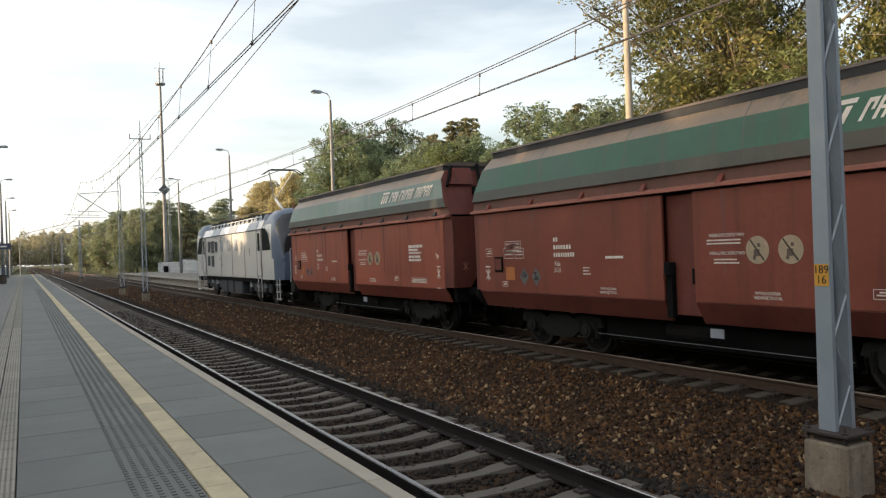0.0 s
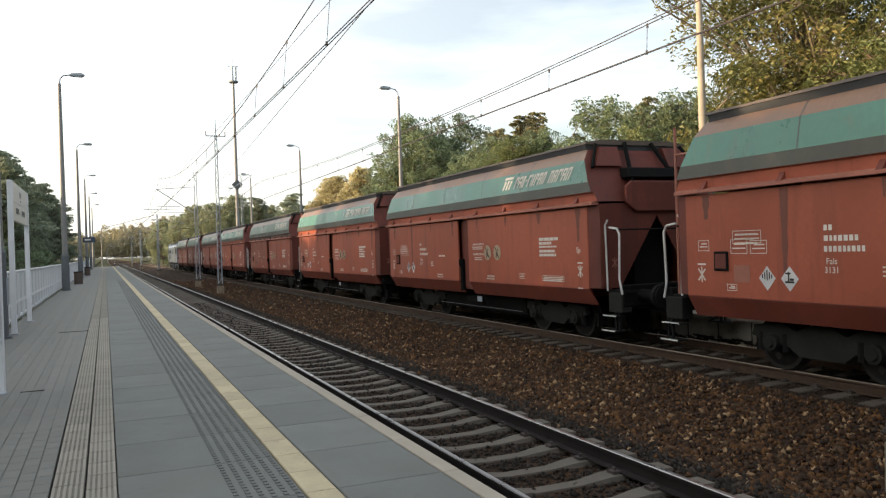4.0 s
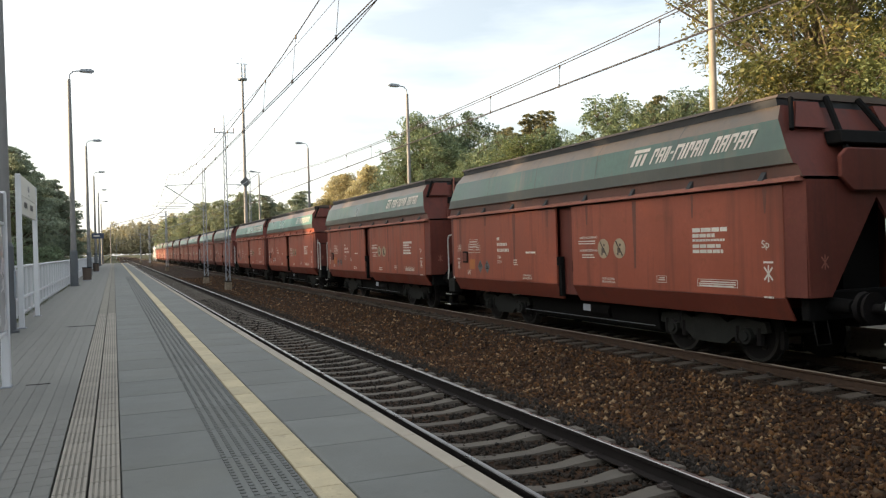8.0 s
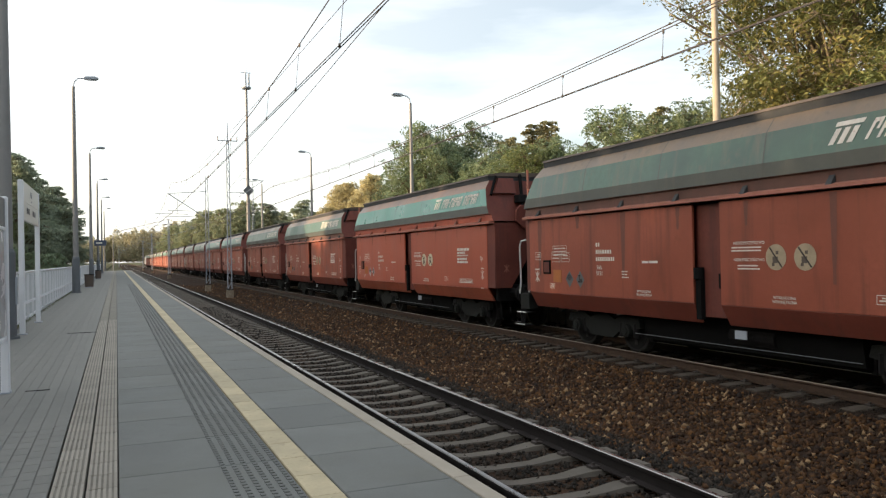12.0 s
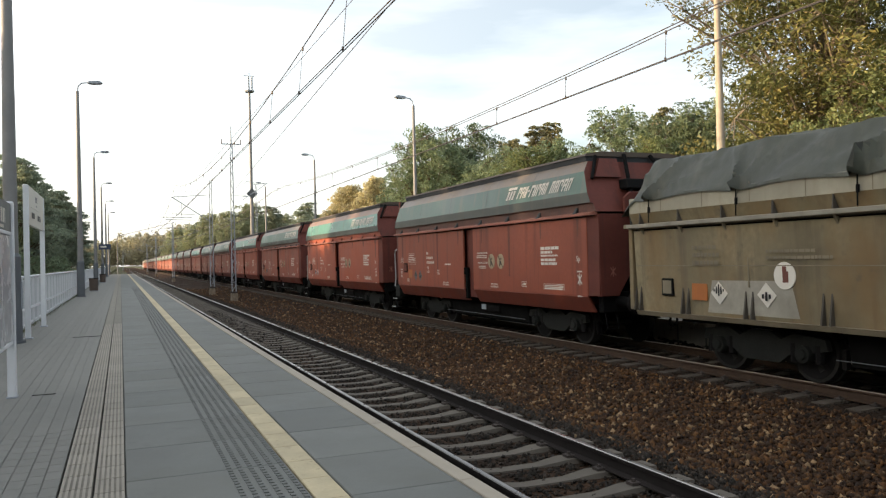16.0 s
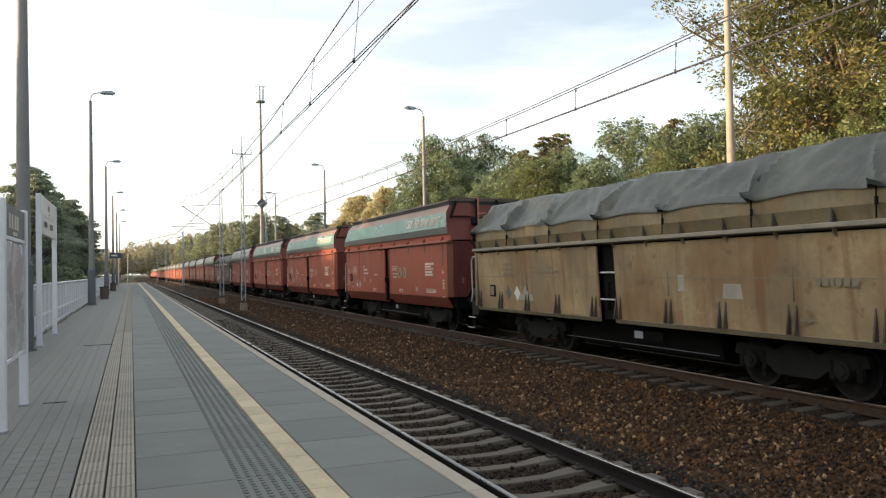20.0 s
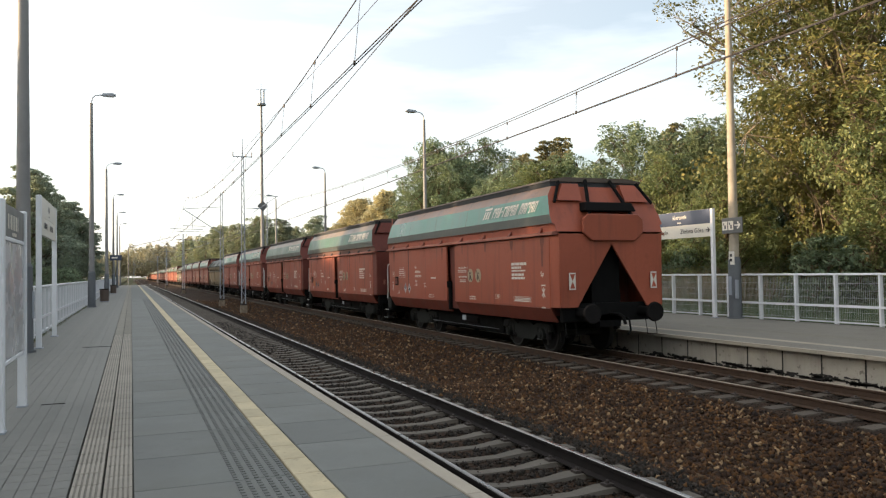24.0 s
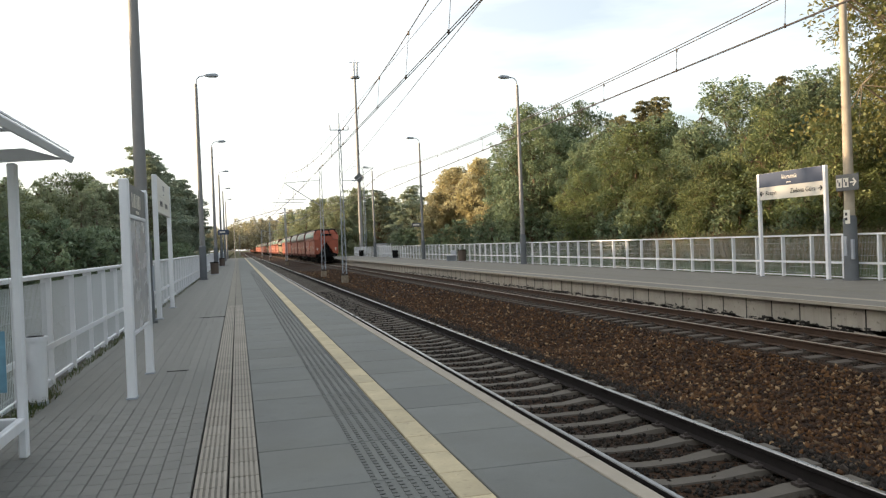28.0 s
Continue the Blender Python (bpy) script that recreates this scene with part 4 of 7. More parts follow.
    return t


for x, y, r in ((7.0, 118.0, -2.9), (7.1, 118.6, 3.7), (7.0, 176.0, -2.9), (7.1, 176.6, 3.7), (7.0, 236.0, -2.9), (7.1, 236.6, 3.7), (1.0, 300.0, 3.0), (14.2, 300.0, -3.2), (1.0, 360.0, 3.0)):
    cantilever_mast(x, y, r, 7.6, "lattice mast with a cantilever arm far down the line")
t = thing("signal_pole", "thin grey pole with a slanted arm far down the line", "pole", m=pose(-0.6, 210.0, 0))
part("pole", MB().tube((0, 0, -0.4), (0, 0, 9.0), 0.12, 0.09), M["pole"], t)
part("arm", MB().tube((0, 0, 9.0), (13.5, 0, 12.4), 0.07, 0.05, n=6), M["pole"], t)

t = lattice_mast(18.9, 118.0, 13.0, 0.35, "grey lattice mast with a hooked top arm beside the far platform", block=False)
part("hook_arm", MB().path([(0, 0, 13.0), (-0.3, 0, 13.5), (-1.4, 0, 13.7), (-1.8, 0, 13.3)], 0.04), M["galv"], t)
part("stay", MB().tube((1.6, 0, 13.4), (-2.0, 0, 10.9), 0.05, n=6), M["galv"], t)
part("top_beam", MB().tube((-0.6, 0, 13.2), (1.7, 0, 13.4), 0.04, n=6), M["galv"], t)

t = thing("radio_mast", "very tall slim radio mast with aerials on top behind the platform", "mast", m=pose(21.0, 136.0, -0.5))
part("pole", MB().tube((0, 0, 0), (0, 0, 31.5), 0.36, 0.17, 16), M["pole"], t, smooth=True)
part("platform_ring", MB().tube((0, 0, 31.3), (0, 0, 31.55), 0.75, 0.85, 16), M["galv"], t)
for i in range(3):
    a = 2.1 * i
    part("aerial", MB().tube((0.45 * math.cos(a), 0.45 * math.sin(a), 31.5), (0.45 * math.cos(a), 0.45 * math.sin(a), 34.0), 0.16, n=8), M["wire"], t)
part("spike", MB().tube((0, 0, 31.5), (0, 0, 35.2), 0.06, 0.03, n=6), M["galv"], t)
part("top_crossarm", MB().tube((-0.9, 0, 34.1), (0.9, 0, 34.1), 0.05, n=6), M["galv"], t)
s = MB().add([(-0.95, -0.6, 13.9), (0, -0.6, 14.85), (0.95, -0.6, 13.9), (0, -0.6, 12.95), (-0.95, -0.5, 13.9), (0, -0.5, 14.85), (0.95, -0.5, 13.9), (0, -0.5, 12.95)], [(0, 1, 2, 3), (7, 6, 5, 4), (0, 4, 5, 1), (1, 5, 6, 2), (2, 6, 7, 3), (3, 7, 4, 0)])
part("diamond_board", s, M["slate"], t, "dark diamond board")


def overhead(x, y0, y1, span, msag, mtop, contact, label, first, drop0, double, stagger):
    """Messenger, contact wires and droppers; the wires zigzag a little over each span."""
    t = thing("overhead_wires", label, "overhead line")

    def at(y):
        u = ((y - first) % (2 * span)) / span
        return x + stagger * (2 * u - 1 if u < 1 else 3 - 2 * u)

    def top(y):
        u = ((y - first) % span) / span
        return mtop - msag * 4 * u * (1 - u)

    ys = [y0 + (y1 - y0) * i / 96 for i in range(97)]
    for dx in (-0.03, 0.03):
        part("contact_wire", MB().path([(at(y) + dx, y, contact) for y in ys], 0.011, n=5), M["copper"], t)
    for dz in ((0.0, 0.07) if double else (0.0,)):
        part("messenger_wire", MB().path([(x, y, top(y) + dz) for y in ys], 0.013, n=5), M["copper"], t)
    y = drop0
    while y < min(y1, 130):
        z = top(y)
        part("dropper", MB().tube((at(y), y, contact), (x, y, z), 0.007, n=4).tube((at(y), y, contact - 0.03), (at(y), y, contact + 0.06), 0.025, n=5).tube((x, y, z - 0.06), (x, y, z + 0.03), 0.025, n=5), M["copper"], t)
        y += 4.05
    return t


overhead(TRACK_NEAR + 0.12, -60, 420, 60.0, 1.67, 7.87, 5.62, "copper overhead contact wires above the near track", 5.0, 2.2, False, 0.2)
overhead(TRACK_FAR, -60, 420, 64.0, 0.9, 7.09, 5.72, "copper overhead contact wires above the far track", -6.0, -6.75, True, 0.1)
FEED = ((2.43, -25, 6.2), (6.84, 51.9, 6.2))
t = thing("feeder_cable", "thin slanting cable beside the near track's wires", "cable")
part("cable", MB().tube(FEED[0], FEED[1], 0.009, n=5), M["copper"], t)
t = thing("earth_cable", "thin straight cable high above the near track", "cable")
part("cable", MB().tube((4.6, -25, 7.0), (4.6, 64.2, 7.0), 0.007, n=5), M["copper"], t)

# ---- shelter, bins and small platform things ----
t = thing("waiting_shelter", "white framed glazed waiting shelter with a sloping roof", "shelter", m=pose(-1.76, 7.1, 0))
for y in (0.0, -1.6, -3.4):
    part("post", MB().box(-0.035, 0.035, y - 0.045, y + 0.045, 0, 2.42), M["white"], t, bevel=0.012)
    part("rear_post", MB().box(-0.63, -0.56, y - 0.04, y + 0.04, 0, 2.3), M["white"], t, bevel=0.01)
    part("roof_bracket", MB().prism([(-0.66, 2.40), (0.12, 2.44), (0.40, 2.45), (0.1, 2.54), (-0.66, 2.50)], y - 0.03, y + 0.03), M["white"], t)
    part("roof_strut", MB().tube((-0.28, y, 2.46), (-0.2, y, 2.85), 0.03, n=6), M["white"], t)
part("roof_edge", MB().prism([(-0.75, 3.16), (0.40, 2.44), (0.43, 2.5), (-0.73, 3.24)], -3.6, 0.28), M["white"], t, "pale metal roof edge", bevel=0.01)
part("roof_sheet", MB().prism([(-0.72, 3.245), (0.39, 2.535), (0.39, 2.55), (-0.72, 3.265)], -3.6, 0.26), M["white"], t, "pale roof sheet")
part("front_rail", MB().box(-0.03, 0.03, -3.35, -0.05, 0.24, 0.34), M["white"], t, bevel=0.01)
part("end_rail", MB().box(-0.56, -0.05, -0.03, 0.03, 0.24, 0.33), M["white"], t, bevel=0.01)
part("end_pane", MB().box(-0.55, -0.06, -0.006, 0.006, 0.36, 2.28), M["pane"], t)
part("poster", MB().box(-0.5, -0.1, -0.035, -0.025, 0.55, 1.05), M["poster"], t, "blue printed poster")
part("bench_seat", MB().box(-0.5, -0.12, -3.2, -0.3, 0.42, 0.47), M["wood"], t, bevel=0.01)


def litter_bin(x, y, h, r, key, label, z=0.0):
    t = thing("litter_bin", label, "bin", m=pose(x, y, z))
    part("body", MB().tube((0, 0, 0.03), (0, 0, h), r * 0.92, r, 18), M[key], t, smooth=True)
    part("rim", MB().tube((0, 0, h - 0.03), (0, 0, h + 0.02), r + 0.015, r + 0.015, 18), M["white" if key == "white" else "dark"], t)
    part("opening", MB().tube((0, 0, h + 0.005), (0, 0, h + 0.024), r * 0.8, r * 0.8, 18), M["dark"], t)
    part("foot", MB().tube((0, 0, 0), (0, 0, 0.04), r * 0.95, r * 0.95, 18), M["galv"], t)


litter_bin(-2.22, 9.6, 0.74, 0.115, "white", "white round litter bin beside the platform fence")
litter_bin(-1.6, 57.5, 0.85, 0.29, "ochre", "dark round litter bin at the foot of a lamp post")
litter_bin(-1.6, 86.0, 0.85, 0.29, "ochre", "dark round litter bin at the foot of a lamp post")
litter_bin(18.0, 62.5, 0.95, 0.35, "ochre", "brown litter bin beside a bench on the far platform")
litter_bin(18.0, 90.8, 0.9, 0.35, "dark", "dark litter bin on the far platform")
litter_bin(18.0, 117.0, 0.9, 0.35, "dark", "dark litter bin on the far platform")
t = thing("bench", "grey metal bench on the far platform", "bench", m=pose(17.9, 65.5, 0))
part("seat", MB().box(-0.25, 0.2, -0.9, 0.9, 0.42, 0.47), M["galv"], t, bevel=0.01)
part("backrest", MB().box(0.2, 0.25, -0.9, 0.9, 0.55, 0.9), M["galv"], t, bevel=0.01)
for y in (-0.75, 0.75):
    part("leg", MB().box(-0.2, 0.2, y - 0.03, y + 0.03, 0, 0.42), M["galv"], t)
t = thing("relay_hut", "pale grey equipment hut beyond the far platform's end", "hut", m=pose(21.5, 118, -0.5))
part("wall", MB().box(-0.9, 0.9, -2, 2, 0, 2.2), M["white"], t, bevel=0.03)
part("roof", MB().box(-1.0, 1.0, -2.1, 2.1, 2.2, 2.32), M["galv"], t, bevel=0.02)
part("door", MB().box(-0.94, -0.9, -1.5, -0.7, 0.1, 2.0), M["galv"], t)
t = thing("station_clock_sign", "dark blue station sign hanging from a lamp post", "sign", m=pose(-1.19, 76.2, 3.38))
part("panel", MB().box(-0.5, 0.5, -0.05, 0.05, -0.24, 0.24), M["navy"], t, bevel=0.01)
part("writing", MB().box(-0.35, 0.15, -0.056, -0.052, -0.06, 0.07), M["creamsign"], t)
t = thing("platform_number_sign", "small dark sign on a lamp post of the far platform", "sign", m=pose(17.6, 76.9, 3.5))
part("panel", MB().box(-0.55, 0.4, -0.05, 0.05, -0.2, 0.2), M["slate"], t, bevel=0.01)
part("writing", MB().box(-0.4, 0.2, -0.056, -0.052, -0.06, 0.06), M["creamsign"], t)
t = thing("drain_slot", "short dark slot between worn pavers", "drain", m=pose(-0.86, 11.4, 0.004))
part("grate", MB().box(-0.14, 0.14, -0.015, 0.015, -0.03, 0.002), M["dark"], t)
t = thing("drain_slot", "narrow dark drain slot across the pavers", "drain", m=pose(-0.66, 20.25, 0.004))
part("grate", MB().box(-0.32, 0.3, -0.03, 0.03, -0.03, 0.003), M["dark"], t)

# ---- the freight train: local y ahead, z = 0 on the rail head ----
SPEED, BRAKE = 21.205, 0.0078            # metres a second, and how it slows
OVER_PLAIN, OVER_DECK = 0.73, 1.396       # from the side wall's end to the buffer faces
WHEEL_R = 0.47


def under(root, yc, side, length, pivots, flip):
    """Underframe, buffers, couplings, bogies and wheels of a wagon."""
    h = length / 2
    d0 = -1 if flip else 1                     # the side away from the near platform
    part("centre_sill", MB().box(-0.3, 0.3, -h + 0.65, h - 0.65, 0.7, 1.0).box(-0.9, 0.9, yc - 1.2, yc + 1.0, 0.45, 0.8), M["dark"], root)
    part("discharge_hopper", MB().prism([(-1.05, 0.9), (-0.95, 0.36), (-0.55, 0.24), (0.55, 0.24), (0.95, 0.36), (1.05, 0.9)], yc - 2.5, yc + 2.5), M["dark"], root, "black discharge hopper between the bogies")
    part("brake_rod", MB().tube((-1.15 * d0, yc - 2.6, 0.46), (-1.15 * d0, yc + 2.6, 0.46), 0.007, n=5), M["poledark"], root, "thin grey brake rod")
    part("brake_cylinder", MB().tube((-0.9 * d0, yc - 0.9, 0.62), (-0.9 * d0, yc + 0.1, 0.62), 0.17, n=12), M["grime"], root)
    part("label_plate", MB().box(-1.3 * d0 - 0.01, -1.3 * d0 + 0.01, yc - 0.45 * d0 - 0.13, yc - 0.45 * d0 + 0.13, 0.62, 0.76), M["galv"], root, "white label plate under the sill")
    part("tow_hook", MB().path([(-1.28 * d0, yc - 3.5 * d0, 0.8), (-1.3 * d0, yc - 3.5 * d0, 0.62), (-1.3 * d0, yc - 3.38 * d0, 0.58), (-1.3 * d0, yc - 3.3 * d0, 0.66)], 0.02, 6), M["grime"], root)
    for e in (1, -1):
        ye = e * (h - 0.65)
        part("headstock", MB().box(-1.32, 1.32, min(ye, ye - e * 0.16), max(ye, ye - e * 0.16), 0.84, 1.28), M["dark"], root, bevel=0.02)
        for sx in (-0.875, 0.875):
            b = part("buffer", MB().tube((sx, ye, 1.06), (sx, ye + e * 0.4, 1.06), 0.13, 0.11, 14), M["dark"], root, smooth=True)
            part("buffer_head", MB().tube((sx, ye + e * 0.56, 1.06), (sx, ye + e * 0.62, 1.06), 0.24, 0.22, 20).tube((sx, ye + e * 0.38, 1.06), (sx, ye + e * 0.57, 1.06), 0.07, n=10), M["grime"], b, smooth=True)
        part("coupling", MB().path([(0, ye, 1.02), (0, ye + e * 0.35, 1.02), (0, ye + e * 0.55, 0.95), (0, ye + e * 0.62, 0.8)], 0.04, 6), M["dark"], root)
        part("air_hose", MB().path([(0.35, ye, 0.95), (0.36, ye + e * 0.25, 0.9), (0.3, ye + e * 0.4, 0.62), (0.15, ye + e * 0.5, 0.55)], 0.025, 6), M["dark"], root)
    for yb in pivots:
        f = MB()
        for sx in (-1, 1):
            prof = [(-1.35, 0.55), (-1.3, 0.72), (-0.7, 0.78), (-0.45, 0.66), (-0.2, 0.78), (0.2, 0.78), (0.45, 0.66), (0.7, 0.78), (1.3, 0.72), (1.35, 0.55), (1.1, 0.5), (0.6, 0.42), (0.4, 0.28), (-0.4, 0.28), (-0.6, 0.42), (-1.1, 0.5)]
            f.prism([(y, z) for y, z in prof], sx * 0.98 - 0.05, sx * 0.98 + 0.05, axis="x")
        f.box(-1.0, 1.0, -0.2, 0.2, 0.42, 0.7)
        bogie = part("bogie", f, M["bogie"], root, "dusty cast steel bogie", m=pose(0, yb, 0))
        for yw in (-0.92, 0.92):
            w = MB()
            for sx in (-1, 1):
                w.tube((sx * 0.69, 0, 0), (sx * 0.82, 0, 0), WHEEL_R, WHEEL_R - 0.012, 26, 0)
                w.tube((sx * 0.825, 0, 0), (sx * 0.83, 0, 0), WHEEL_R - 0.07, WHEEL_R - 0.08, 26, 1)
                w.tube((sx * 0.66, 0, 0), (sx * 0.69, 0, 0), WHEEL_R + 0.025, WHEEL_R + 0.025, 26, 0)
                w.tube((sx * 0.83, 0, 0), (sx * 0.86, 0, 0), 0.13, 0.12, 12, 0)
                for q in range(3):
                    a = q * 2.1
                    w.cbox((sx * 0.833, 0.25 * math.cos(a), 0.25 * math.sin(a)), (0.012, 0.1, 0.1), 0)
            w.tube((-0.95, 0, 0), (0.95, 0, 0), 0.08, n=10)
            part("wheelset", w, [M["wheel"], M["grime"]], bogie, m=pose(0, yw, WHEEL_R))
            for sx in (-1, 1):
                part("axle_box", MB().tube((sx * 0.95, yw, WHEEL_R), (sx * 1.1, yw, WHEEL_R), 0.15, 0.14, 14).tube((sx * 1.1, yw, WHEEL_R), (sx * 1.13, yw, WHEEL_R), 0.09, 0.08, 12), M["bogie"], bogie, smooth=True)
                if sx * d0 > 0:
                    continue
                for q in (-0.24, 0.24):
                    part("spring", MB().tube((sx * 0.98, yw + q, 0.33), (sx * 0.98, yw + q, 0.62), 0.07, n=8), M["grime"], bogie)
                part("brake_block", MB().cbox((sx * 0.76, yw + (0.52 if yw > 0 else -0.52), 0.42), (0.1, 0.08, 0.3)), M["grime"], bogie)


def twin_of(ob, m, root):
    c = ob.copy()
    scene.collection.objects.link(c)
    c.parent = root
    c.matrix_basis = m @ ob.matrix_basis
    for k in ob.children:
        q = k.copy()
        scene.collection.objects.link(q)
        q.parent = c
    return c


def deck(root, y0, y1):
    """The shunter's deck with handrails, steps and gear cabinets at one end."""
    part("deck", MB().box(-1.3, 1.3, y0, y1, 1.12, 1.17), M["grime"], root)
    for sx in (-1, 1):
        x = sx * 1.36
        part("handrail", MB().path([(x, y0 + 0.05, 1.15), (x, y0 + 0.02, 2.5), (x, y0 + 0.1, 2.6)], 0.02), M["handrail"], root, "white painted handrail", smooth=True)
        part("handrail", MB().path([(x, y1 - 0.02, 1.1), (x, y1 - 0.1, 1.4), (x, y1 - 0.06, 2.3), (x, y1 - 0.14, 2.42), (x, y1 - 0.4, 2.45)], 0.022), M["handrail"], root, "white painted handrail", smooth=True)
        part("gear_cabinet", MB().box(min(x, x - sx * 0.25), max(x, x - sx * 0.25), y0 + 0.06, y1 - 0.05, 0.72, 1.12), M["bogie"], root, "greenish grey cabinet", bevel=0.015)
        for z, o in ((0.66, 0.0), (0.36, 0.04)):
            part("step", MB().box(x - 0.12 + sx * o, x + 0.12 + sx * o, y0 + 0.02, y1 - 0.08, z - 0.02, z + 0.008), M["grime"], root, "dark step with a white edge")
            part("step_edge", MB().box(x + sx * (0.122 + o) - 0.004, x + sx * (0.122 + o) + 0.004, y0 + 0.02, y1 - 0.08, z - 0.012, z + 0.012), M["handrail"], root)
        part("step_hanger", MB().box(x - 0.02, x + 0.02, y0 + 0.3, y0 + 0.34, 0.36, 0.72).box(x - 0.02, x + 0.02, y1 - 0.14, y1 - 0.1, 0.36, 0.72), M["grime"], root)
    part("ladder_pole", MB().tube((-1.2, y0 + 0.3, 1.15), (-1.2, y0 + 0.3, 4.2), 0.028).tube((-1.2, y0 + 0.3, 3.7), (-1.2, y0 - 0.2, 3.7), 0.022), M["ledge"], root, "reddish vertical pole")
    part("cross_rail", MB().tube((-1.3, y1 - 0.35, 2.4), (1.3, y1 - 0.35, 2.4), 0.018), M["grime"], root)


def spread(root, both, small, T, flip):
    """Large side parts on both sides; small fittings on the side that faces the near platform."""
    for o in both:
        twin_of(o, T, root)
    if flip:
        for o in small:
            o.matrix_basis = T @ o.matrix_basis


def hopper_wagon(v, label, flip=False, sooty=True):
    """A covered hopper wagon with red sides and green roof flaps; sooty ends also hold painted shade."""
    S = 12.654
    L = S + OVER_PLAIN + OVER_DECK
    root = thing("hopper_wagon", label, "freight wagon", "wagons of the freight train")
    y1 = L / 2 - OVER_DECK
    y0 = -L / 2 + OVER_PLAIN
    yc = (y0 + y1) / 2
    T = pose(0, 2 * yc, 0, 0, 0, 180)
    red, green = M["red%d" % v], M["green%d" % v]
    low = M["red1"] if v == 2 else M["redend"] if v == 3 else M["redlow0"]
    both, small = [], []
    top = y1                                   # the left end of the side as seen from outside
    # inner hopper, seen in the recess and the end openings; its red is darkened for shade
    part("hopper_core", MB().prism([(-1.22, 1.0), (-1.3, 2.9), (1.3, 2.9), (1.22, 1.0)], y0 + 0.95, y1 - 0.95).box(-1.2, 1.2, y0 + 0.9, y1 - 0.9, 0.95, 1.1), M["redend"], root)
    # Black filler behind the end openings, in place of their interior shade.
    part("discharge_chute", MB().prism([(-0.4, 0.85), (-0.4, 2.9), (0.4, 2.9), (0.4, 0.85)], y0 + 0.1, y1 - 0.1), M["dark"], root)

    def side(name, mb, mats, lab="", bevel=0.0, big=False):
        o = part(name, mb, mats, root, lab, bevel)
        (both if big else small).append(o)
        return o

    prof_up = [(-1.5, 1.18), (-1.5, 2.9), (-1.45, 2.9), (-1.45, 1.18)]
    prof_lo = [(-1.5, 1.175), (-1.45, 1.175), (-1.26, 0.84), (-1.31, 0.83)]
    for a, b in ((0.05, 5.88), (6.55, S - 0.2)):
        side("side_panel", MB().prism(prof_up, top - b, top - a), red, "", 0.008, True)
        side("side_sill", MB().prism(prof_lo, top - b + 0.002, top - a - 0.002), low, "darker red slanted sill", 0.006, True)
    # The recess takes the darker red in place of its own shade.
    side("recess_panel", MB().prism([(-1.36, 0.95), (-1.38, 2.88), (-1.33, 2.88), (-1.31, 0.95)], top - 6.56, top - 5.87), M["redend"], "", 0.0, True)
    side("discharge_gear", MB().box(-1.46, -1.36, top - 6.02, top - 5.9, 0.9, 1.75).tube((-1.44, top - 5.96, 1.6), (-1.44, top - 5.96, 1.8), 0.09, n=8).box(-1.44, -1.36, top - 6.5, top - 6.44, 1.45, 1.7), M["dark"])
    side("ledge", MB().prism([(-1.6, 2.93), (-1.6, 2.98), (-1.42, 3.03), (-1.42, 2.93)], y0 - 0.12, y1 + 0.12), M["ledge"], "dusty projecting rain ledge", 0.0, True)
    bracket = MB().prism([(-1.6, 2.98), (-1.5, 2.99), (-1.5, 3.12)], -0.05, 0.05).mesh("ledge_bracket", M["cap"] if v == 0 else M["redlow0"])
    for i in range(8):
        small.append(part("ledge_bracket", bracket, None, root, m=pose(0, top - 0.55 - i * 1.65, 0)))

    def yend(z, e):
        k = (z - 2.97) / 1.4
        return (y1 if e > 0 else y0) + e * (0.2 - 0.72 * max(0, k))

    P = [(1.49, 3.0), (1.5, 3.18), (1.57, 3.2), (1.567, 3.42), (1.47, 3.9), (1.29, 4.14)]
    s = MB()
    keys = [0, 0, 1, 2, 3]
    n = len(P)
    s.v = [(-x + d, yend(z, e), z - d * 0.3) for d in (0.0, 0.05) for e in (-1, 1) for x, z in P]
    for i in range(n - 1):
        s.f += [(i, i + 1, n + i + 1, n + i), (2 * n + i, 3 * n + i, 3 * n + i + 1, 2 * n + i + 1), (i, 2 * n + i, 2 * n + i + 1, i + 1), (n + i, n + i + 1, 3 * n + i + 1, 3 * n + i)]
        s.m += [keys[i]] * 4
    s.f += [(0, n, 3 * n, 2 * n), (n - 1, 3 * n - 1, 4 * n - 1, 2 * n - 1)]
    s.m += [0, 3]
    side("roof_flap", s, [M["flaplow"] if v in (0, 3) else red, M["band"], green, M["brown0"] if v in (0, 3) else M["brown"]], "roof flap with a green band, dark lower edge and rusty top", 0.0, True)
    for i in range(1, 5):
        y = y0 + (y1 - y0) * i / 5
        side("flap_seam", MB().add([(-1.573, y - 0.012, 3.2), (-1.573, y + 0.012, 3.2), (-1.57, y + 0.012, 3.42), (-1.57, y - 0.012, 3.42), (-1.473, y + 0.012, 3.902), (-1.473, y - 0.012, 3.902), (-1.293, y + 0.012, 4.143), (-1.293, y - 0.012, 4.143)], [(0, 1, 2, 3), (3, 2, 4, 5), (5, 4, 6, 7)]), M["band"])
    part("roof_cap", MB().prism([(-1.28, 4.1), (-1.31, 4.26), (1.31, 4.26), (1.28, 4.1)], yend(4.3, -1) - 0.02, yend(4.3, 1) + 0.02), M["cap"], root, "dark overhanging roof edge")
    part("roof_lid", MB().prism([(-1.33, 4.262), (-1.3, 4.31), (-0.9, 4.37), (0.9, 4.37), (1.3, 4.31), (1.33, 4.262)], yend(4.3, -1) - 0.06, yend(4.3, 1) + 0.06), M["lid"], root, "dusty brown flat roof lid")

    # lettering and plates, as seen on each side: u runs from the left end
    s = MB()
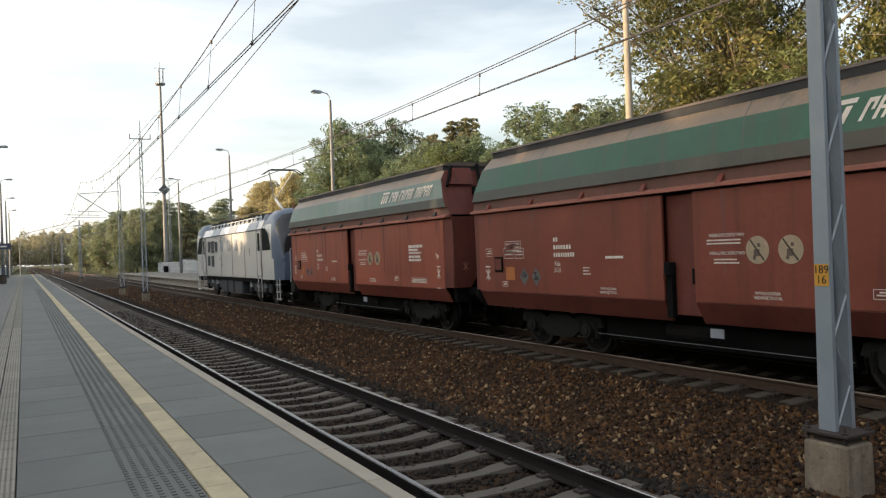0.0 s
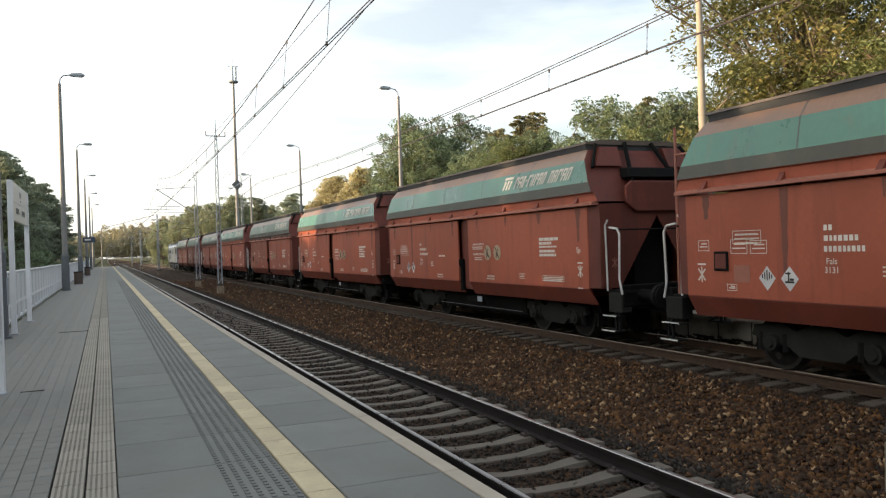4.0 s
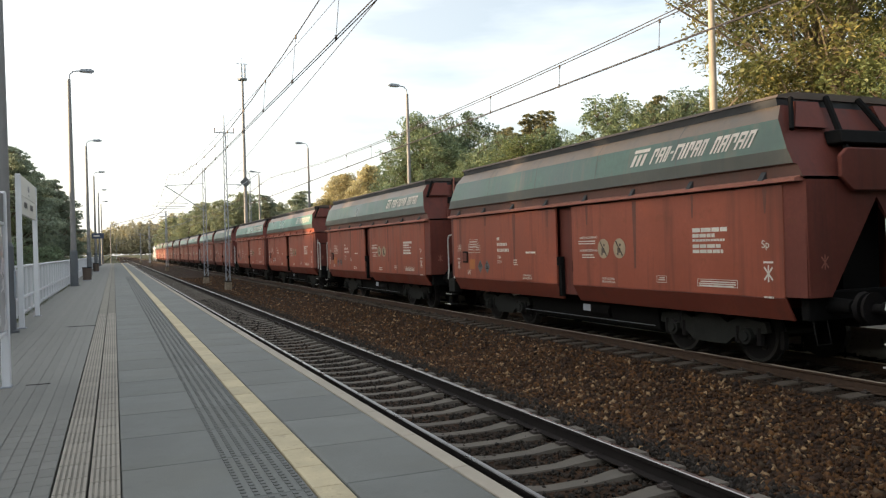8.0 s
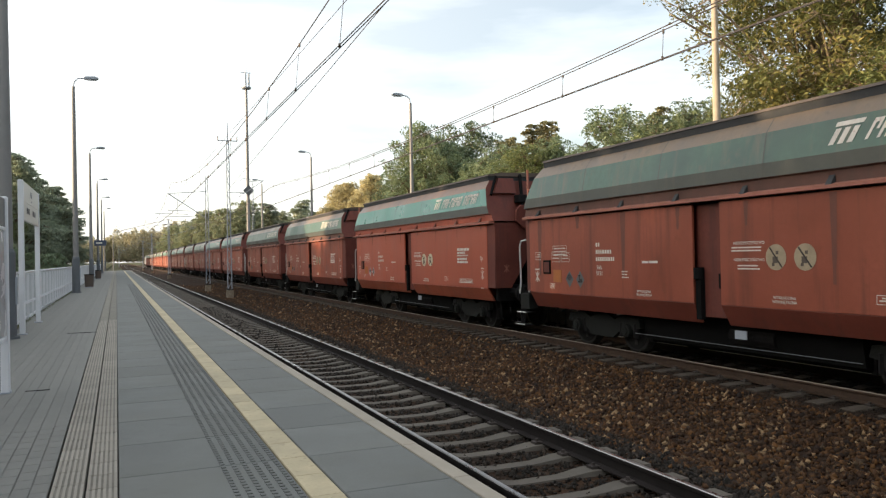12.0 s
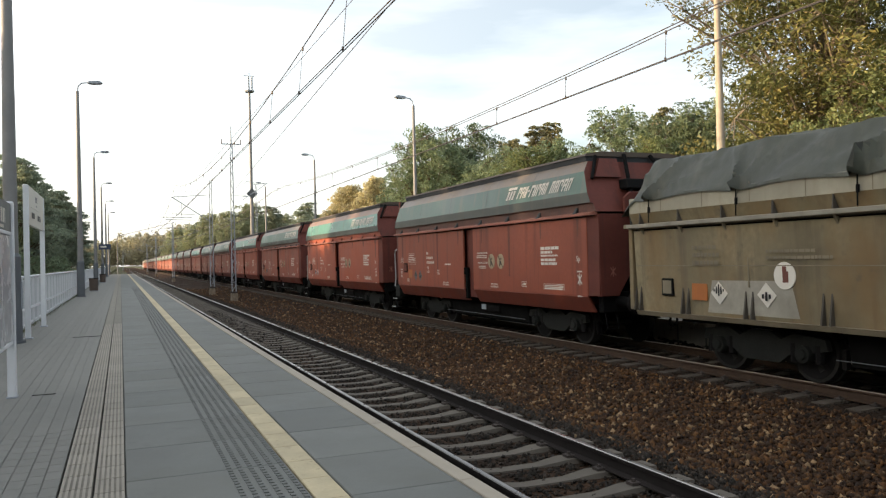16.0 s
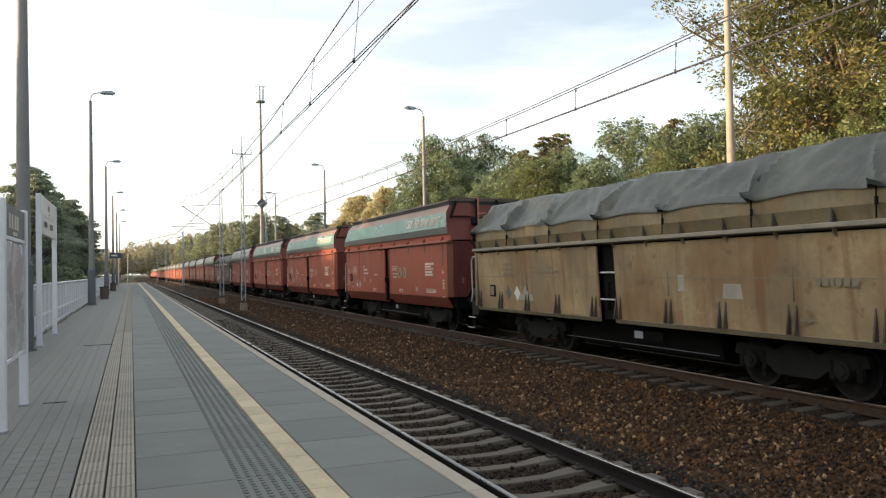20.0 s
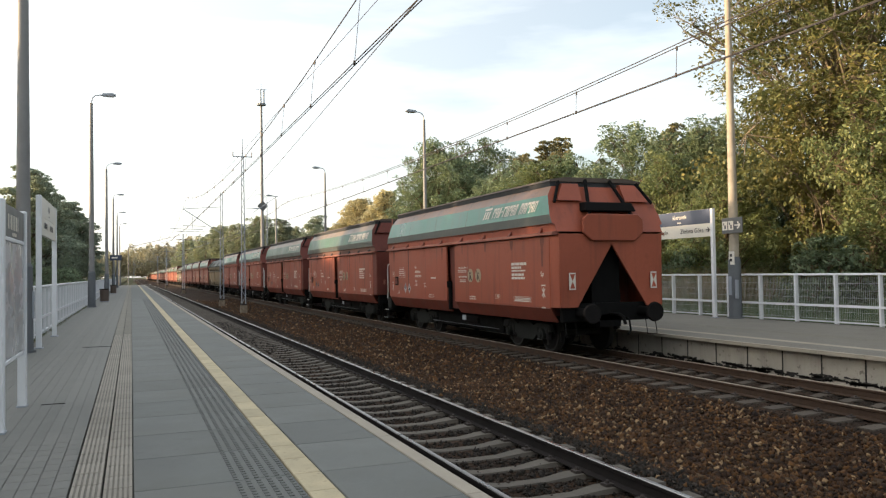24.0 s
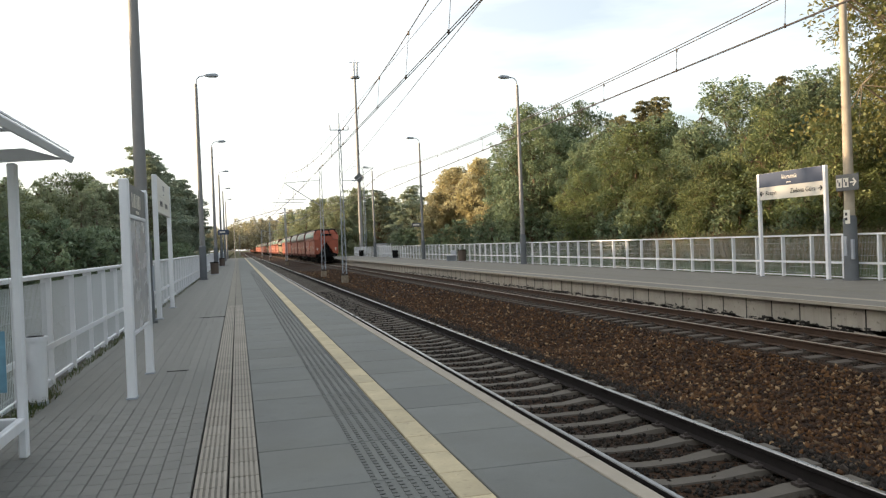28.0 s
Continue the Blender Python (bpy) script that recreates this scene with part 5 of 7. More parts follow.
    X = -1.506
    for u, z, rows, h, g, ln, sd, wd in ((2.9, 2.3, 1, 0.08, 0.06, 0.22, 1, (0.045, 0.06)), (2.9, 2.15, 1, 0.08, 0.06, 0.6, 2, (0.045, 0.07)), (2.9, 2.0, 1, 0.08, 0.06, 0.85, 3, (0.045, 0.06)), 
                                         (1.2, 2.22, 3, 0.03, 0.04, 0.5, 6, (0.06, 0.12)), (6.82, 2.14, 2, 0.022, 0.028, 0.85, 8, (0.06, 0.14)), (6.95, 1.85, 2, 0.022, 0.028, 0.5, 10, (0.08, 0.2)),
                                         (10.45, 2.3, 1, 0.07, 0.04, 1.0, 11, (0.12, 0.25)), (10.45, 2.2, 1, 0.06, 0.04, 0.65, 12, (0.08, 0.2)), (10.45, 2.11, 1, 0.04, 0.04, 1.0, 13, (0.04, 0.09)), (10.45, 2.02, 2, 0.06, 0.03, 0.95, 14, (0.08, 0.2)),
                                         (4.45, 1.92, 1, 0.045, 0.04, 0.5, 15, (0.2, 0.28)), (3.8, 1.72, 3, 0.022, 0.035, 0.25, 17, (0.05, 0.1)), (10.6, 1.33, 1, 0.022, 0.03, 0.9, 19, (0.08, 0.2)), (12.05, 1.2, 1, 0.03, 0.03, 0.2, 20, (0.07, 0.08))):
        bars(s, X, top - u, z, rows, h, g, ln, seed=sd, along=-1, word=wd)
    # framed fields
    for u, w, z, h in ((0.35, 0.26, 1.95, 0.17), (1.1, 0.36, 1.9, 0.22), (1.52, 0.34, 1.9, 0.2), (1.0, 0.22, 1.3, 0.1), (9.45, 0.28, 1.33, 0.12), (10.55, 0.95, 1.3, 0.12), (1.15, 0.6, 2.06, 0.2)):
        a, b = top - u - w, top - u
        for q in ((a, b, z, z + 0.009), (a, b, z + h, z + h + 0.009), (a, a + 0.009, z, z + h), (b - 0.009, b, z, z + h), (a + 0.04, b - 0.04, z + h * 0.35, z + h * 0.35 + 0.02), (a + 0.05, b - 0.08, z + h * 0.65, z + h * 0.65 + 0.02)):
            s.add([(X, q[0], q[2]), (X, q[1], q[2]), (X, q[1], q[3]), (X, q[0], q[3])], [(0, 1, 2, 3)])
    for u in (0.42, 12.15):
        y, z = top - u, 1.55
        for a in (-50, 50, 90):
            d = Vector((0, math.cos(radians(a)), math.sin(radians(a)))) * 0.13
            n = Vector((0, -d.z, d.y)) * 0.11
            c = Vector((X, y, z))
            s.add([c - d - n, c + d - n, c + d + n, c - d + n], [(0, 1, 2, 3)])
        s.add([(X, y - 0.1, z + 0.16), (X, y + 0.1, z + 0.16), (X, y + 0.1, z + 0.19), (X, y - 0.1, z + 0.19)], [(0, 1, 2, 3)])
    tagged(side("stencilling", s, M["letter"], "small white stencilled markings"), kind="stuff")
    for text, u, z, size in (("Fals\n3131", 3.02, 1.72, 0.125), ("Sp", 12.1, 2.0, 0.17), ("WYKŁADZINA\nWEWNĘTRZNA", 4.5, 1.3, 0.066), ("WYKŁADZINA\nWEWNĘTRZNA", 7.9, 1.32, 0.066), ("NIEBEZPIECZEŃSTWO", 7.2, 2.2, 0.066), ("NIEBEZPIECZEŃSTWO", 7.2, 1.93, 0.066)):
        small.append(words(text, size, M["letter"], root, pose(X, top - u, z, 90, 0, -90), "type_lettering"))
    # company lettering on the green band, as slanted plain shapes
    s = MB()

    def on_band(u, w):
        """A point of the green band, u along and w from 0 (lower edge) to 1."""
        z = 3.53 + 0.31 * w
        x = 1.567 + (1.47 - 1.567) * (z - 3.42) / 0.48
        return (-x - 0.008, top - u - 0.16 * w, z)

    def block(u, w, lo=0.0, hi=1.0):
        s.add([on_band(u, lo), on_band(u + w, lo), on_band(u + w, hi), on_band(u, hi)], [(0, 1, 2, 3)])

    for q in range(3):
        block(8.78 + 0.15 * q, 0.09, 0.0, 0.7)
    block(8.74, 0.46, 0.8, 1.0)
    side("company_emblem", s, M["letter"], "white emblem of slanted stripes")
    s = MB()
    u = 9.36
    for q, w in enumerate((0.14, 0.15, 0.1, 0.08, 0.2, 0.06, 0.12, 0.14, 0.12, 0.0, 0.13, 0.14, 0.16, 0.16, 0.14)):
        if w and (q == 3 or w < 0.07):
            block(u, w, 0.42 if q == 3 else 0.0, 0.56 if q == 3 else 0.88)
        elif w:
            block(u, 0.05, 0.0, 0.88)
            block(u + w - 0.04, 0.045, 0.0 if q % 3 else 0.4, 0.88)
            block(u + 0.05, w - 0.09, 0.7, 0.88)
            if q % 2:
                block(u + 0.05, w - 0.09, 0.36, 0.5)
        u += w + (0.04 if w else 0.14)
    tagged(side("company_marking", s, M["letter"], "white slanted company marking"), kind="stuff")
    for u in (7.75, 8.3):
        d = side("round_warning_sign", MB().tube((-1.502, top - u, 1.97), (-1.507, top - u, 1.97), 0.2, 0.2, 24), M["freshdisc" if v == 2 else "disc"], "faded cream warning disc with a diagonal bar")
        part("diagonal_bar", MB().cbox((-1.51, top - u, 1.97), (0.004, 0.024, 0.38), m=Matrix.Rotation(radians(-38), 3, "X")), M["clip"], d)
        part("inner_symbol", MB().cbox((-1.509, top - u + 0.01, 1.93), (0.003, 0.1, 0.1)).cbox((-1.509, top - u - 0.03, 2.04), (0.003, 0.05, 0.05)).cbox((-1.509, top - u + 0.05, 1.86), (0.003, 0.05, 0.05)), M["lid"], d)
    side("inspection_hatch", MB().box(-1.53, -1.498, top - 1.05, top - 0.73, 1.62, 1.94), M["dark"], "dark framed inspection hatch", 0.01)
    side("hatch_cover", MB().box(-1.535, -1.53, top - 1.01, top - 0.77, 1.66, 1.9), M["redend"])
    side("orange_plate", MB().box(-1.508, -1.5, top - 1.5, top - 1.16, 1.44, 1.72), M["orange"] if v != 1 else M["ledge"], "weathered orange hazard plate")
    for k, u in enumerate((1.85, 2.28)):
        c = Vector((-1.505, top - u, 1.52))
        d = side("hazard_diamond", MB().add([c + Vector((0, 0, -0.19)), c + Vector((0, 0.165, 0)), c + Vector((0, 0, 0.19)), c + Vector((0, -0.165, 0))], [(0, 1, 2, 3)]), M["slate" if v in (0, 3) else "foil"], "diamond hazard label")
        g = MB()
        if k:
            g.cbox((-1.509, top - u, 1.47), (0.002, 0.17, 0.03)).cbox((-1.509, top - u + 0.02, 1.55), (0.002, 0.025, 0.15)).cbox((-1.509, top - u + 0.03, 1.6), (0.002, 0.1, 0.025)).cbox((-1.509, top - u - 0.04, 1.51), (0.002, 0.08, 0.035))
        else:
            for q in range(5):
                g.cbox((-1.509, top - u + 0.045 * (q - 2), 1.57 - 0.01 * abs(q - 2)), (0.002, 0.02, 0.16 - 0.05 * abs(q - 2)))
        part("symbol", g, M["ink"], d)
    # dirt running down the side below the ledge brackets
    s = MB()
    rr = random.Random(50 + v)
    for i in range(8):
        u, ln, w = 0.55 + i * 1.65, rr.choice((0.25, 0.4, 0.7, 1.3)) * (0.25 if v == 2 else 1.0), rr.uniform(0.04, 0.11) * (0.4 if v == 2 else 1.0)
        if 5.7 < u < 6.7:
            continue
        pts = [(q / 6, w * (1 - 0.6 * q / 6) * rr.uniform(0.75, 1.2)) for q in range(7)]
        for (a, wa), (b, wb) in zip(pts, pts[1:]):
            s.add([(X + 0.003, top - u - wa, 2.88 - ln * a), (X + 0.003, top - u + wa * 0.8, 2.88 - ln * a), (X + 0.003, top - u + wb * 0.8, 2.88 - ln * b), (X + 0.003, top - u - wb, 2.88 - ln * b)], [(0, 1, 2, 3)])
    tagged(side("dirt_run", s, M["runs"], "dark dirt runs below the brackets"), kind="stuff")
    spread(root, both, small, T, flip)

    # the two ends: walls on both, gear on the trailing one
    ends, gear = [], []
    ye = y1 + 0.2
    for sx in (-1, 1):
        w = MB()
        poly = [(sx * 1.46, 2.95), (sx * 1.42, 1.2), (sx * 0.98, 1.2), (0.0, 2.7), (0.0, 2.95)]
        w.prism(poly, ye - 0.05, ye, axis="y")
        w.prism([(sx * 1.45, ye - 0.02), (sx * 1.488, y1 - 0.24), (sx * 1.44, y1 - 0.24), (sx * 1.4, ye - 0.02)], 1.2, 2.92, axis="z")
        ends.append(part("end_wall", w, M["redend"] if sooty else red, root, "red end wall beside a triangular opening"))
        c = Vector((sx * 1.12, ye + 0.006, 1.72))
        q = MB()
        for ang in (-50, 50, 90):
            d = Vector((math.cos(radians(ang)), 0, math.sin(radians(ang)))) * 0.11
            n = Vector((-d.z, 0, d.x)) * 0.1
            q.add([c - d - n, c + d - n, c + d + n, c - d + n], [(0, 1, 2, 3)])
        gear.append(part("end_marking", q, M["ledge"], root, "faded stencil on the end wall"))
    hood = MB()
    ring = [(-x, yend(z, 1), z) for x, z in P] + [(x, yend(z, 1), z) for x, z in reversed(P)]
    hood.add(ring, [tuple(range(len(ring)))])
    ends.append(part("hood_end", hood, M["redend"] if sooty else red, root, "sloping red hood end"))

    def slope(x, z, out):
        return (x, yend(z, 1) + out, z)

    for sx in (-1, 1):
        lo, hi = 3.42, 4.2
        w = MB().add([slope(sx * 0.62, lo + 0.35, 0.1), slope(sx * 1.3, lo + 0.35, 0.1), slope(sx * 1.05, hi, 0.12), slope(sx * 0.6, hi, 0.12), slope(sx * 0.62, lo + 0.35, -0.02), slope(sx * 1.3, lo + 0.35, -0.02), slope(sx * 1.05, hi, -0.02), slope(sx * 0.6, hi, -0.02)], [(0, 1, 2, 3), (7, 6, 5, 4), (0, 4, 5, 1), (1, 5, 6, 2), (2, 6, 7, 3), (3, 7, 4, 0)])
        gear.append(part("upper_flap", w, M["redend"] if sooty else red, root))
        w = MB().tube(slope(sx * 0.35, 4.3, 0.1), slope(sx * 0.62, 3.32, 0.22), 0.05, n=6)
        gear.append(part("lever", w, M["dark"], root, "dark lever arm"))
        w = MB().tube(slope(sx * 1.12, 4.25, 0.1), slope(sx * 1.4, 3.72, 0.1), 0.04, n=6)
        gear.append(part("side_lever", w, M["dark"], root))
    w = MB().add([slope(-0.72, 3.5, 0.3), slope(0.72, 3.5, 0.3), slope(0.66, 3.72, 0.3), slope(-0.66, 3.72, 0.3), slope(-0.72, 3.5, 0.0), slope(0.72, 3.5, 0.0), slope(0.66, 3.72, 0.0), slope(-0.66, 3.72, 0.0)], [(0, 1, 2, 3), (7, 6, 5, 4), (0, 4, 5, 1), (1, 5, 6, 2), (2, 6, 7, 3), (3, 7, 4, 0)])
    gear.append(part("end_beam", w, M["dark"], root, "dark cross beam", bevel=0.02))
    w = MB().prism([(-0.85, 2.98), (-0.6, 2.78), (0.6, 2.78), (0.85, 2.98), (0.85, 3.3), (0.7, 3.42), (-0.7, 3.42), (-0.85, 3.3)], ye + 0.02, ye + 0.1)
    gear.append(part("centre_plate", w, M["redend"] if sooty else red, root, bevel=0.015))
    w = MB().tube((-0.25, y1 - 0.3, 1.85), (0.25, y1 - 0.3, 1.85), 0.2, n=12).box(-0.7, 0.7, y1 - 0.6, y1 - 0.5, 1.3, 1.5)
    gear.append(part("end_gear", w, M["grime"], root))
    for o in ends:
        twin_of(o, T, root)
    if not flip:
        for o in gear:
            o.matrix_basis = T @ o.matrix_basis
    deck(root, y1 + 0.22, L / 2 - 0.62)
    under(root, yc, S, L, (yc - 3.95, yc + 3.95), flip)
    for sx in (-1, 1):
        part("shunter_step", MB().path([(sx * 1.0, -L / 2 + 0.62, 0.85), (sx * 1.0, -L / 2 + 0.55, 0.5), (sx * 1.28, -L / 2 + 0.55, 0.5), (sx * 1.28, -L / 2 + 0.62, 0.85)], 0.011, 6), M["grime"], root)
    return root, L


def sheeted_wagon(side_len, painted, tarpkey, label, flip=False):
    """An open tan hopper wagon with paired fins on its sides under a tied tarpaulin."""
    S = side_len
    L = S + OVER_PLAIN + OVER_DECK
    root = thing("sheeted_wagon", label, "freight wagon", "wagons of the freight train")
    y1, y0 = L / 2 - OVER_DECK, -L / 2 + OVER_PLAIN
    yc = (y0 + y1) / 2
    T = pose(0, 2 * yc, 0, 0, 0, 180)
    top, both, small = y1, [], []
    body = M["olivetan"] if painted else M["tan"]

    def side(name, mb, mats, lab="", bevel=0.0):
        o = part(name, mb, mats, root, lab, bevel)
        (both if name in ("side_panel", "lower_lip", "top_rail", "upper_sheet", "slanted_band") else small).append(o)
        return o

    def face(z):
        return -1.44 - 0.05 * (z - 0.98)

    part("hopper_core", MB().prism([(-1.2, 1.0), (-1.3, 2.75), (1.3, 2.75), (1.2, 1.0)], y0 + 1.0, y1 - 1.0).prism([(-0.4, 0.85), (-0.4, 2.7), (0.4, 2.7), (0.4, 0.85)], y0 + 0.15, y1 - 0.15), M["grime"], root)
    cut0, cut1 = 6.25, 6.9
    for k, (a, b) in enumerate(((0.03, cut0), (cut1, S - 0.03))):
        side("side_panel", MB().prism([(face(0.98), 0.98), (face(2.52), 2.52), (face(2.52) + 0.05, 2.52), (face(0.98) + 0.05, 0.98)], top - b, top - a), body, "dirty tan side panel", 0.008)
        side("lower_lip", MB().prism([(-1.46, 0.9), (-1.5, 0.985), (-1.4, 0.99), (-1.38, 0.9)], top - b, top - a), M["tanframe"])
        side("weld_seam", MB().box(face(1.85) - 0.006, face(1.85) + 0.01, top - b + 0.02, top - a - 0.02, 1.845, 1.86), M["tanframe"])
    for u in (0.1, 1.46, 2.99, 4.5, 6.07, 6.98, 8.6, 10.05, 11.57, 13.08):
        for du in (-0.075, 0.075):
            side("side_fin", MB().prism([(face(1.45) - 0.003, 1.45), (-1.53, 1.03), (-1.53, 0.99), (-1.44, 0.99)], top - u - du - 0.014, top - u - du + 0.014), M["finpaint"])
    for u in (3.0, 8.62, 11.6):
        side("panel_seam", MB().box(face(1.75) - 0.012, face(1.75) + 0.012, top - u - 0.012, top - u + 0.012, 1.5, 2.5), M["tanframe"])
    side("top_rail", MB().prism([(-1.63, 2.575), (-1.63, 2.645), (-1.45, 2.66), (-1.45, 2.545)], y0 - 0.05, y1 + 0.05), M["railpaint"], "pale horizontal rail along the side", 0.008)
    side("slanted_band", MB().prism([(-1.5, 2.655), (-1.585, 2.86), (-1.53, 2.86), (-1.45, 2.655)], y0, y1), M["olivetan"])
    side("upper_sheet", MB().prism([(-1.575, 2.862), (-1.575, 3.15), (-1.53, 3.15), (-1.53, 2.862)], y0, y1), M["palesheet"] if painted else M["olivetan"], "pale upper side sheet")
    u = 0.35
    while u < S:
        side("gusset", MB().prism([(-1.62, 2.65), (-1.6, 2.86), (-1.5, 2.65)], top - u - 0.012, top - u + 0.012), M["finpaint"])
        side("lower_gusset", MB().prism([(-1.6, 2.57), (face(2.4) - 0.004, 2.44), (face(2.5) - 0.004, 2.57)], top - u - 0.02, top - u + 0.02), M["tanframe"])
        side("sheet_joint", MB().box(-1.579, -1.576, top - u - 0.62, top - u - 0.605, 2.87, 3.19), M["tanframe"])
        u += 1.1
    side("gap_ladder", MB().tube((-1.44, top - cut0 - 0.05, 1.38), (-1.44, top - cut1 + 0.05, 1.38), 0.018).tube((-1.44, top - cut0 - 0.05, 1.95), (-1.44, top - cut1 + 0.05, 1.95), 0.018), M["handrail"], "white ladder rungs in the gap")
    side("gap_gear", MB().box(-1.36, -1.26, top - cut1 + 0.06, top - cut0 - 0.06, 0.95, 2.52).tube((-1.38, top - 6.5, 1.15), (-1.38, top - 6.5, 1.75), 0.05, n=8), M["dark"])
    side("inspection_hatch", MB().box(face(1.5) - 0.03, face(1.5) + 0.02, top - 1.14, top - 0.82, 1.3, 1.62), M["dark"], "dark inspection hatch", 0.01)
    side("hatch_cover", MB().box(face(1.5) - 0.036, face(1.5) - 0.031, top - 1.1, top - 0.86, 1.34, 1.58), M["tanframe"])
    if painted:
        side("orange_plate", MB().box(face(1.4) - 0.018, face(1.4), top - 2.02, top - 1.64, 1.25, 1.54), M["orange"], "orange hazard plate")
        for k, u in enumerate((2.32, 3.37)):
            c = Vector((face(1.39) - 0.02, top - u, 1.39))
            d = side("hazard_diamond", MB().add([c + Vector((0.01, 0, -0.2)), c + Vector((0, 0.2, 0)), c + Vector((-0.01, 0, 0.2)), c + Vector((0, -0.2, 0))], [(0, 1, 2, 3)]), M["creamsign"], "white diamond hazard label")
            g = MB()
            for q in range(5 if k == 0 else 3):
                w = 0.055 * (q - 2) if k == 0 else 0.07 * (q - 1)
                g.cbox(c + Vector((-0.012, w, 0.05 if k == 0 else -0.02)), (0.002, 0.026 if k == 0 else 0.045, 0.2 - abs(w) * 1.4 if k == 0 else 0.14 - abs(w)))
            part("symbol", g, M["ink"], d)
        d = side("round_warning_sign", MB().tube((face(1.7) + 0.01, top - 3.74, 1.7), (face(1.7) - 0.012, top - 3.74, 1.7), 0.21, 0.21, 24), M["creamsign"], "white warning disc with a diagonal bar")
        part("inner_symbol", MB().cbox((face(1.7) - 0.015, top - 3.76, 1.68), (0.003, 0.11, 0.17)).cbox((face(1.7) - 0.015, top - 3.74, 1.8), (0.003, 0.08, 0.08)), M["runs"], d)
        side("grey_patch", MB().add([(face(1.05) - 0.006, top - 2.0, 1.05), (face(1.6) - 0.006, top - 2.15, 1.6), (face(1.62) - 0.006, top - 3.85, 1.62), (face(1.05) - 0.006, top - 3.98, 1.05)], [(0, 1, 2, 3)]), M["greypatch"], "pale grey repainted patch")
    else:
        for k, u in enumerate((1.95, 2.45, 2.9)):
            c = Vector((face(1.4) - 0.012, top - u, 1.42))
            side("hazard_diamond", MB().add([c + Vector((0.01, 0, -0.19)), c + Vector((0, 0.18, 0)), c + Vector((-0.01, 0, 0.19)), c + Vector((0, -0.18, 0))], [(0, 1, 2, 3)]), M[("slate", "creamsign", "greypatch")[k]], "worn diamond label")
        for u, w, z0, z1 in ((10.3, 0.24, 1.5, 1.75), (2.8, 0.5, 1.25, 1.4), (9.0, 0.1, 1.6, 1.9)):
            side("grey_patch", MB().add([(face(z0) - 0.006, top - u + w, z0), (face(z0) - 0.006, top - u - w, z0), (face(z1) - 0.006, top - u - w * 0.9, z1), (face(z1) - 0.006, top - u + w * 0.8, z1)], [(0, 1, 2, 3)]), M["greypatch"], "pale scuffed patch")
    s = MB()
    for u, z, rows, h, g, ln, sd in ((1.7, 2.2, 3, 0.07, 0.06, 0.9, 31), (3.4, 2.1, 2, 0.05, 0.05, 1.3, 32), (S - 1.9, 1.85, 1, 0.11, 0.05, 0.9, 33), (S - 2.2, 1.25, 1, 0.05, 0.05, 0.3, 34)):
        bars(s, face(2.2) - 0.012, top - u, z, rows, h, g, ln, seed=sd, along=-1, word=(0.04, 0.12))
    tagged(side("stencilling", s, M["tanframe"], "faded stencilled markings"), kind="stuff")
    if painted:
        rg = random.Random(11)
        u0, u1 = cut1 + 0.1, S - 0.55

        def at(u, z, lay):
            return (face(z) - lay, top - min(S - 0.06, max(cut1 + 0.05, u)), min(2.5, max(1.0, z)))

        # crimson ground with a ragged upper and right edge, brown in its upper part
        for key, lo, hi, lay, rag, lab in (("mural", 1.02, 2.0, 0.005, 0.22, "crimson spray ground"), ("muralbrown", 1.95, 2.46, 0.004, 0.1, "brown spray ground")):
            s = MB()
            n = 26
            cols = [(u0 + (u1 - u0) * q / n, hi + rag * rg.uniform(-1, 0.6)) for q in range(n + 1)]
            for (ua, za), (ub, zb) in zip(cols, cols[1:]):
                s.add([at(ua, lo, lay), at(ub, lo, lay), at(ub, zb, lay), at(ua, za, lay)], [(0, 1, 2, 3)])
            tagged(side("spray_paint", s, M[key], lab), kind="stuff")

        def stroke(mesh, pts, wid, lay):
            """A bent band of paint through smoothed points, wider in the middle."""
            fine = []
            for i in range(len(pts) - 1):
                p0, p1, p2, p3 = (pts[max(0, i - 1)], pts[i], pts[i + 1], pts[min(len(pts) - 1, i + 2)])
                for q in range(5):
                    w = q / 5
                    fine.append(tuple(0.5 * (2 * b + (c - a) * w + (2 * a - 5 * b + 4 * c - d) * w * w + (3 * b - a - 3 * c + d) * w ** 3) for a, b, c, d in zip(p0, p1, p2, p3)))
            fine.append(pts[-1])
            m = len(fine) - 1
            left, right = [], []
            for i, (u, z) in enumerate(fine):
                du, dz = fine[min(m, i + 1)][0] - fine[max(0, i - 1)][0], fine[min(m, i + 1)][1] - fine[max(0, i - 1)][1]
                ln = math.hypot(du, dz) or 1.0
                w = wid / 2 * (0.45 + 0.55 * math.sin(math.pi * (i + 0.5) / (m + 1)))
                left.append(at(u - dz / ln * w, z + du / ln * w, lay))
                right.append(at(u + dz / ln * w, z - du / ln * w, lay))
            for i in range(m):
                mesh.add([left[i], left[i + 1], right[i + 1], right[i]], [(0, 1, 2, 3)])

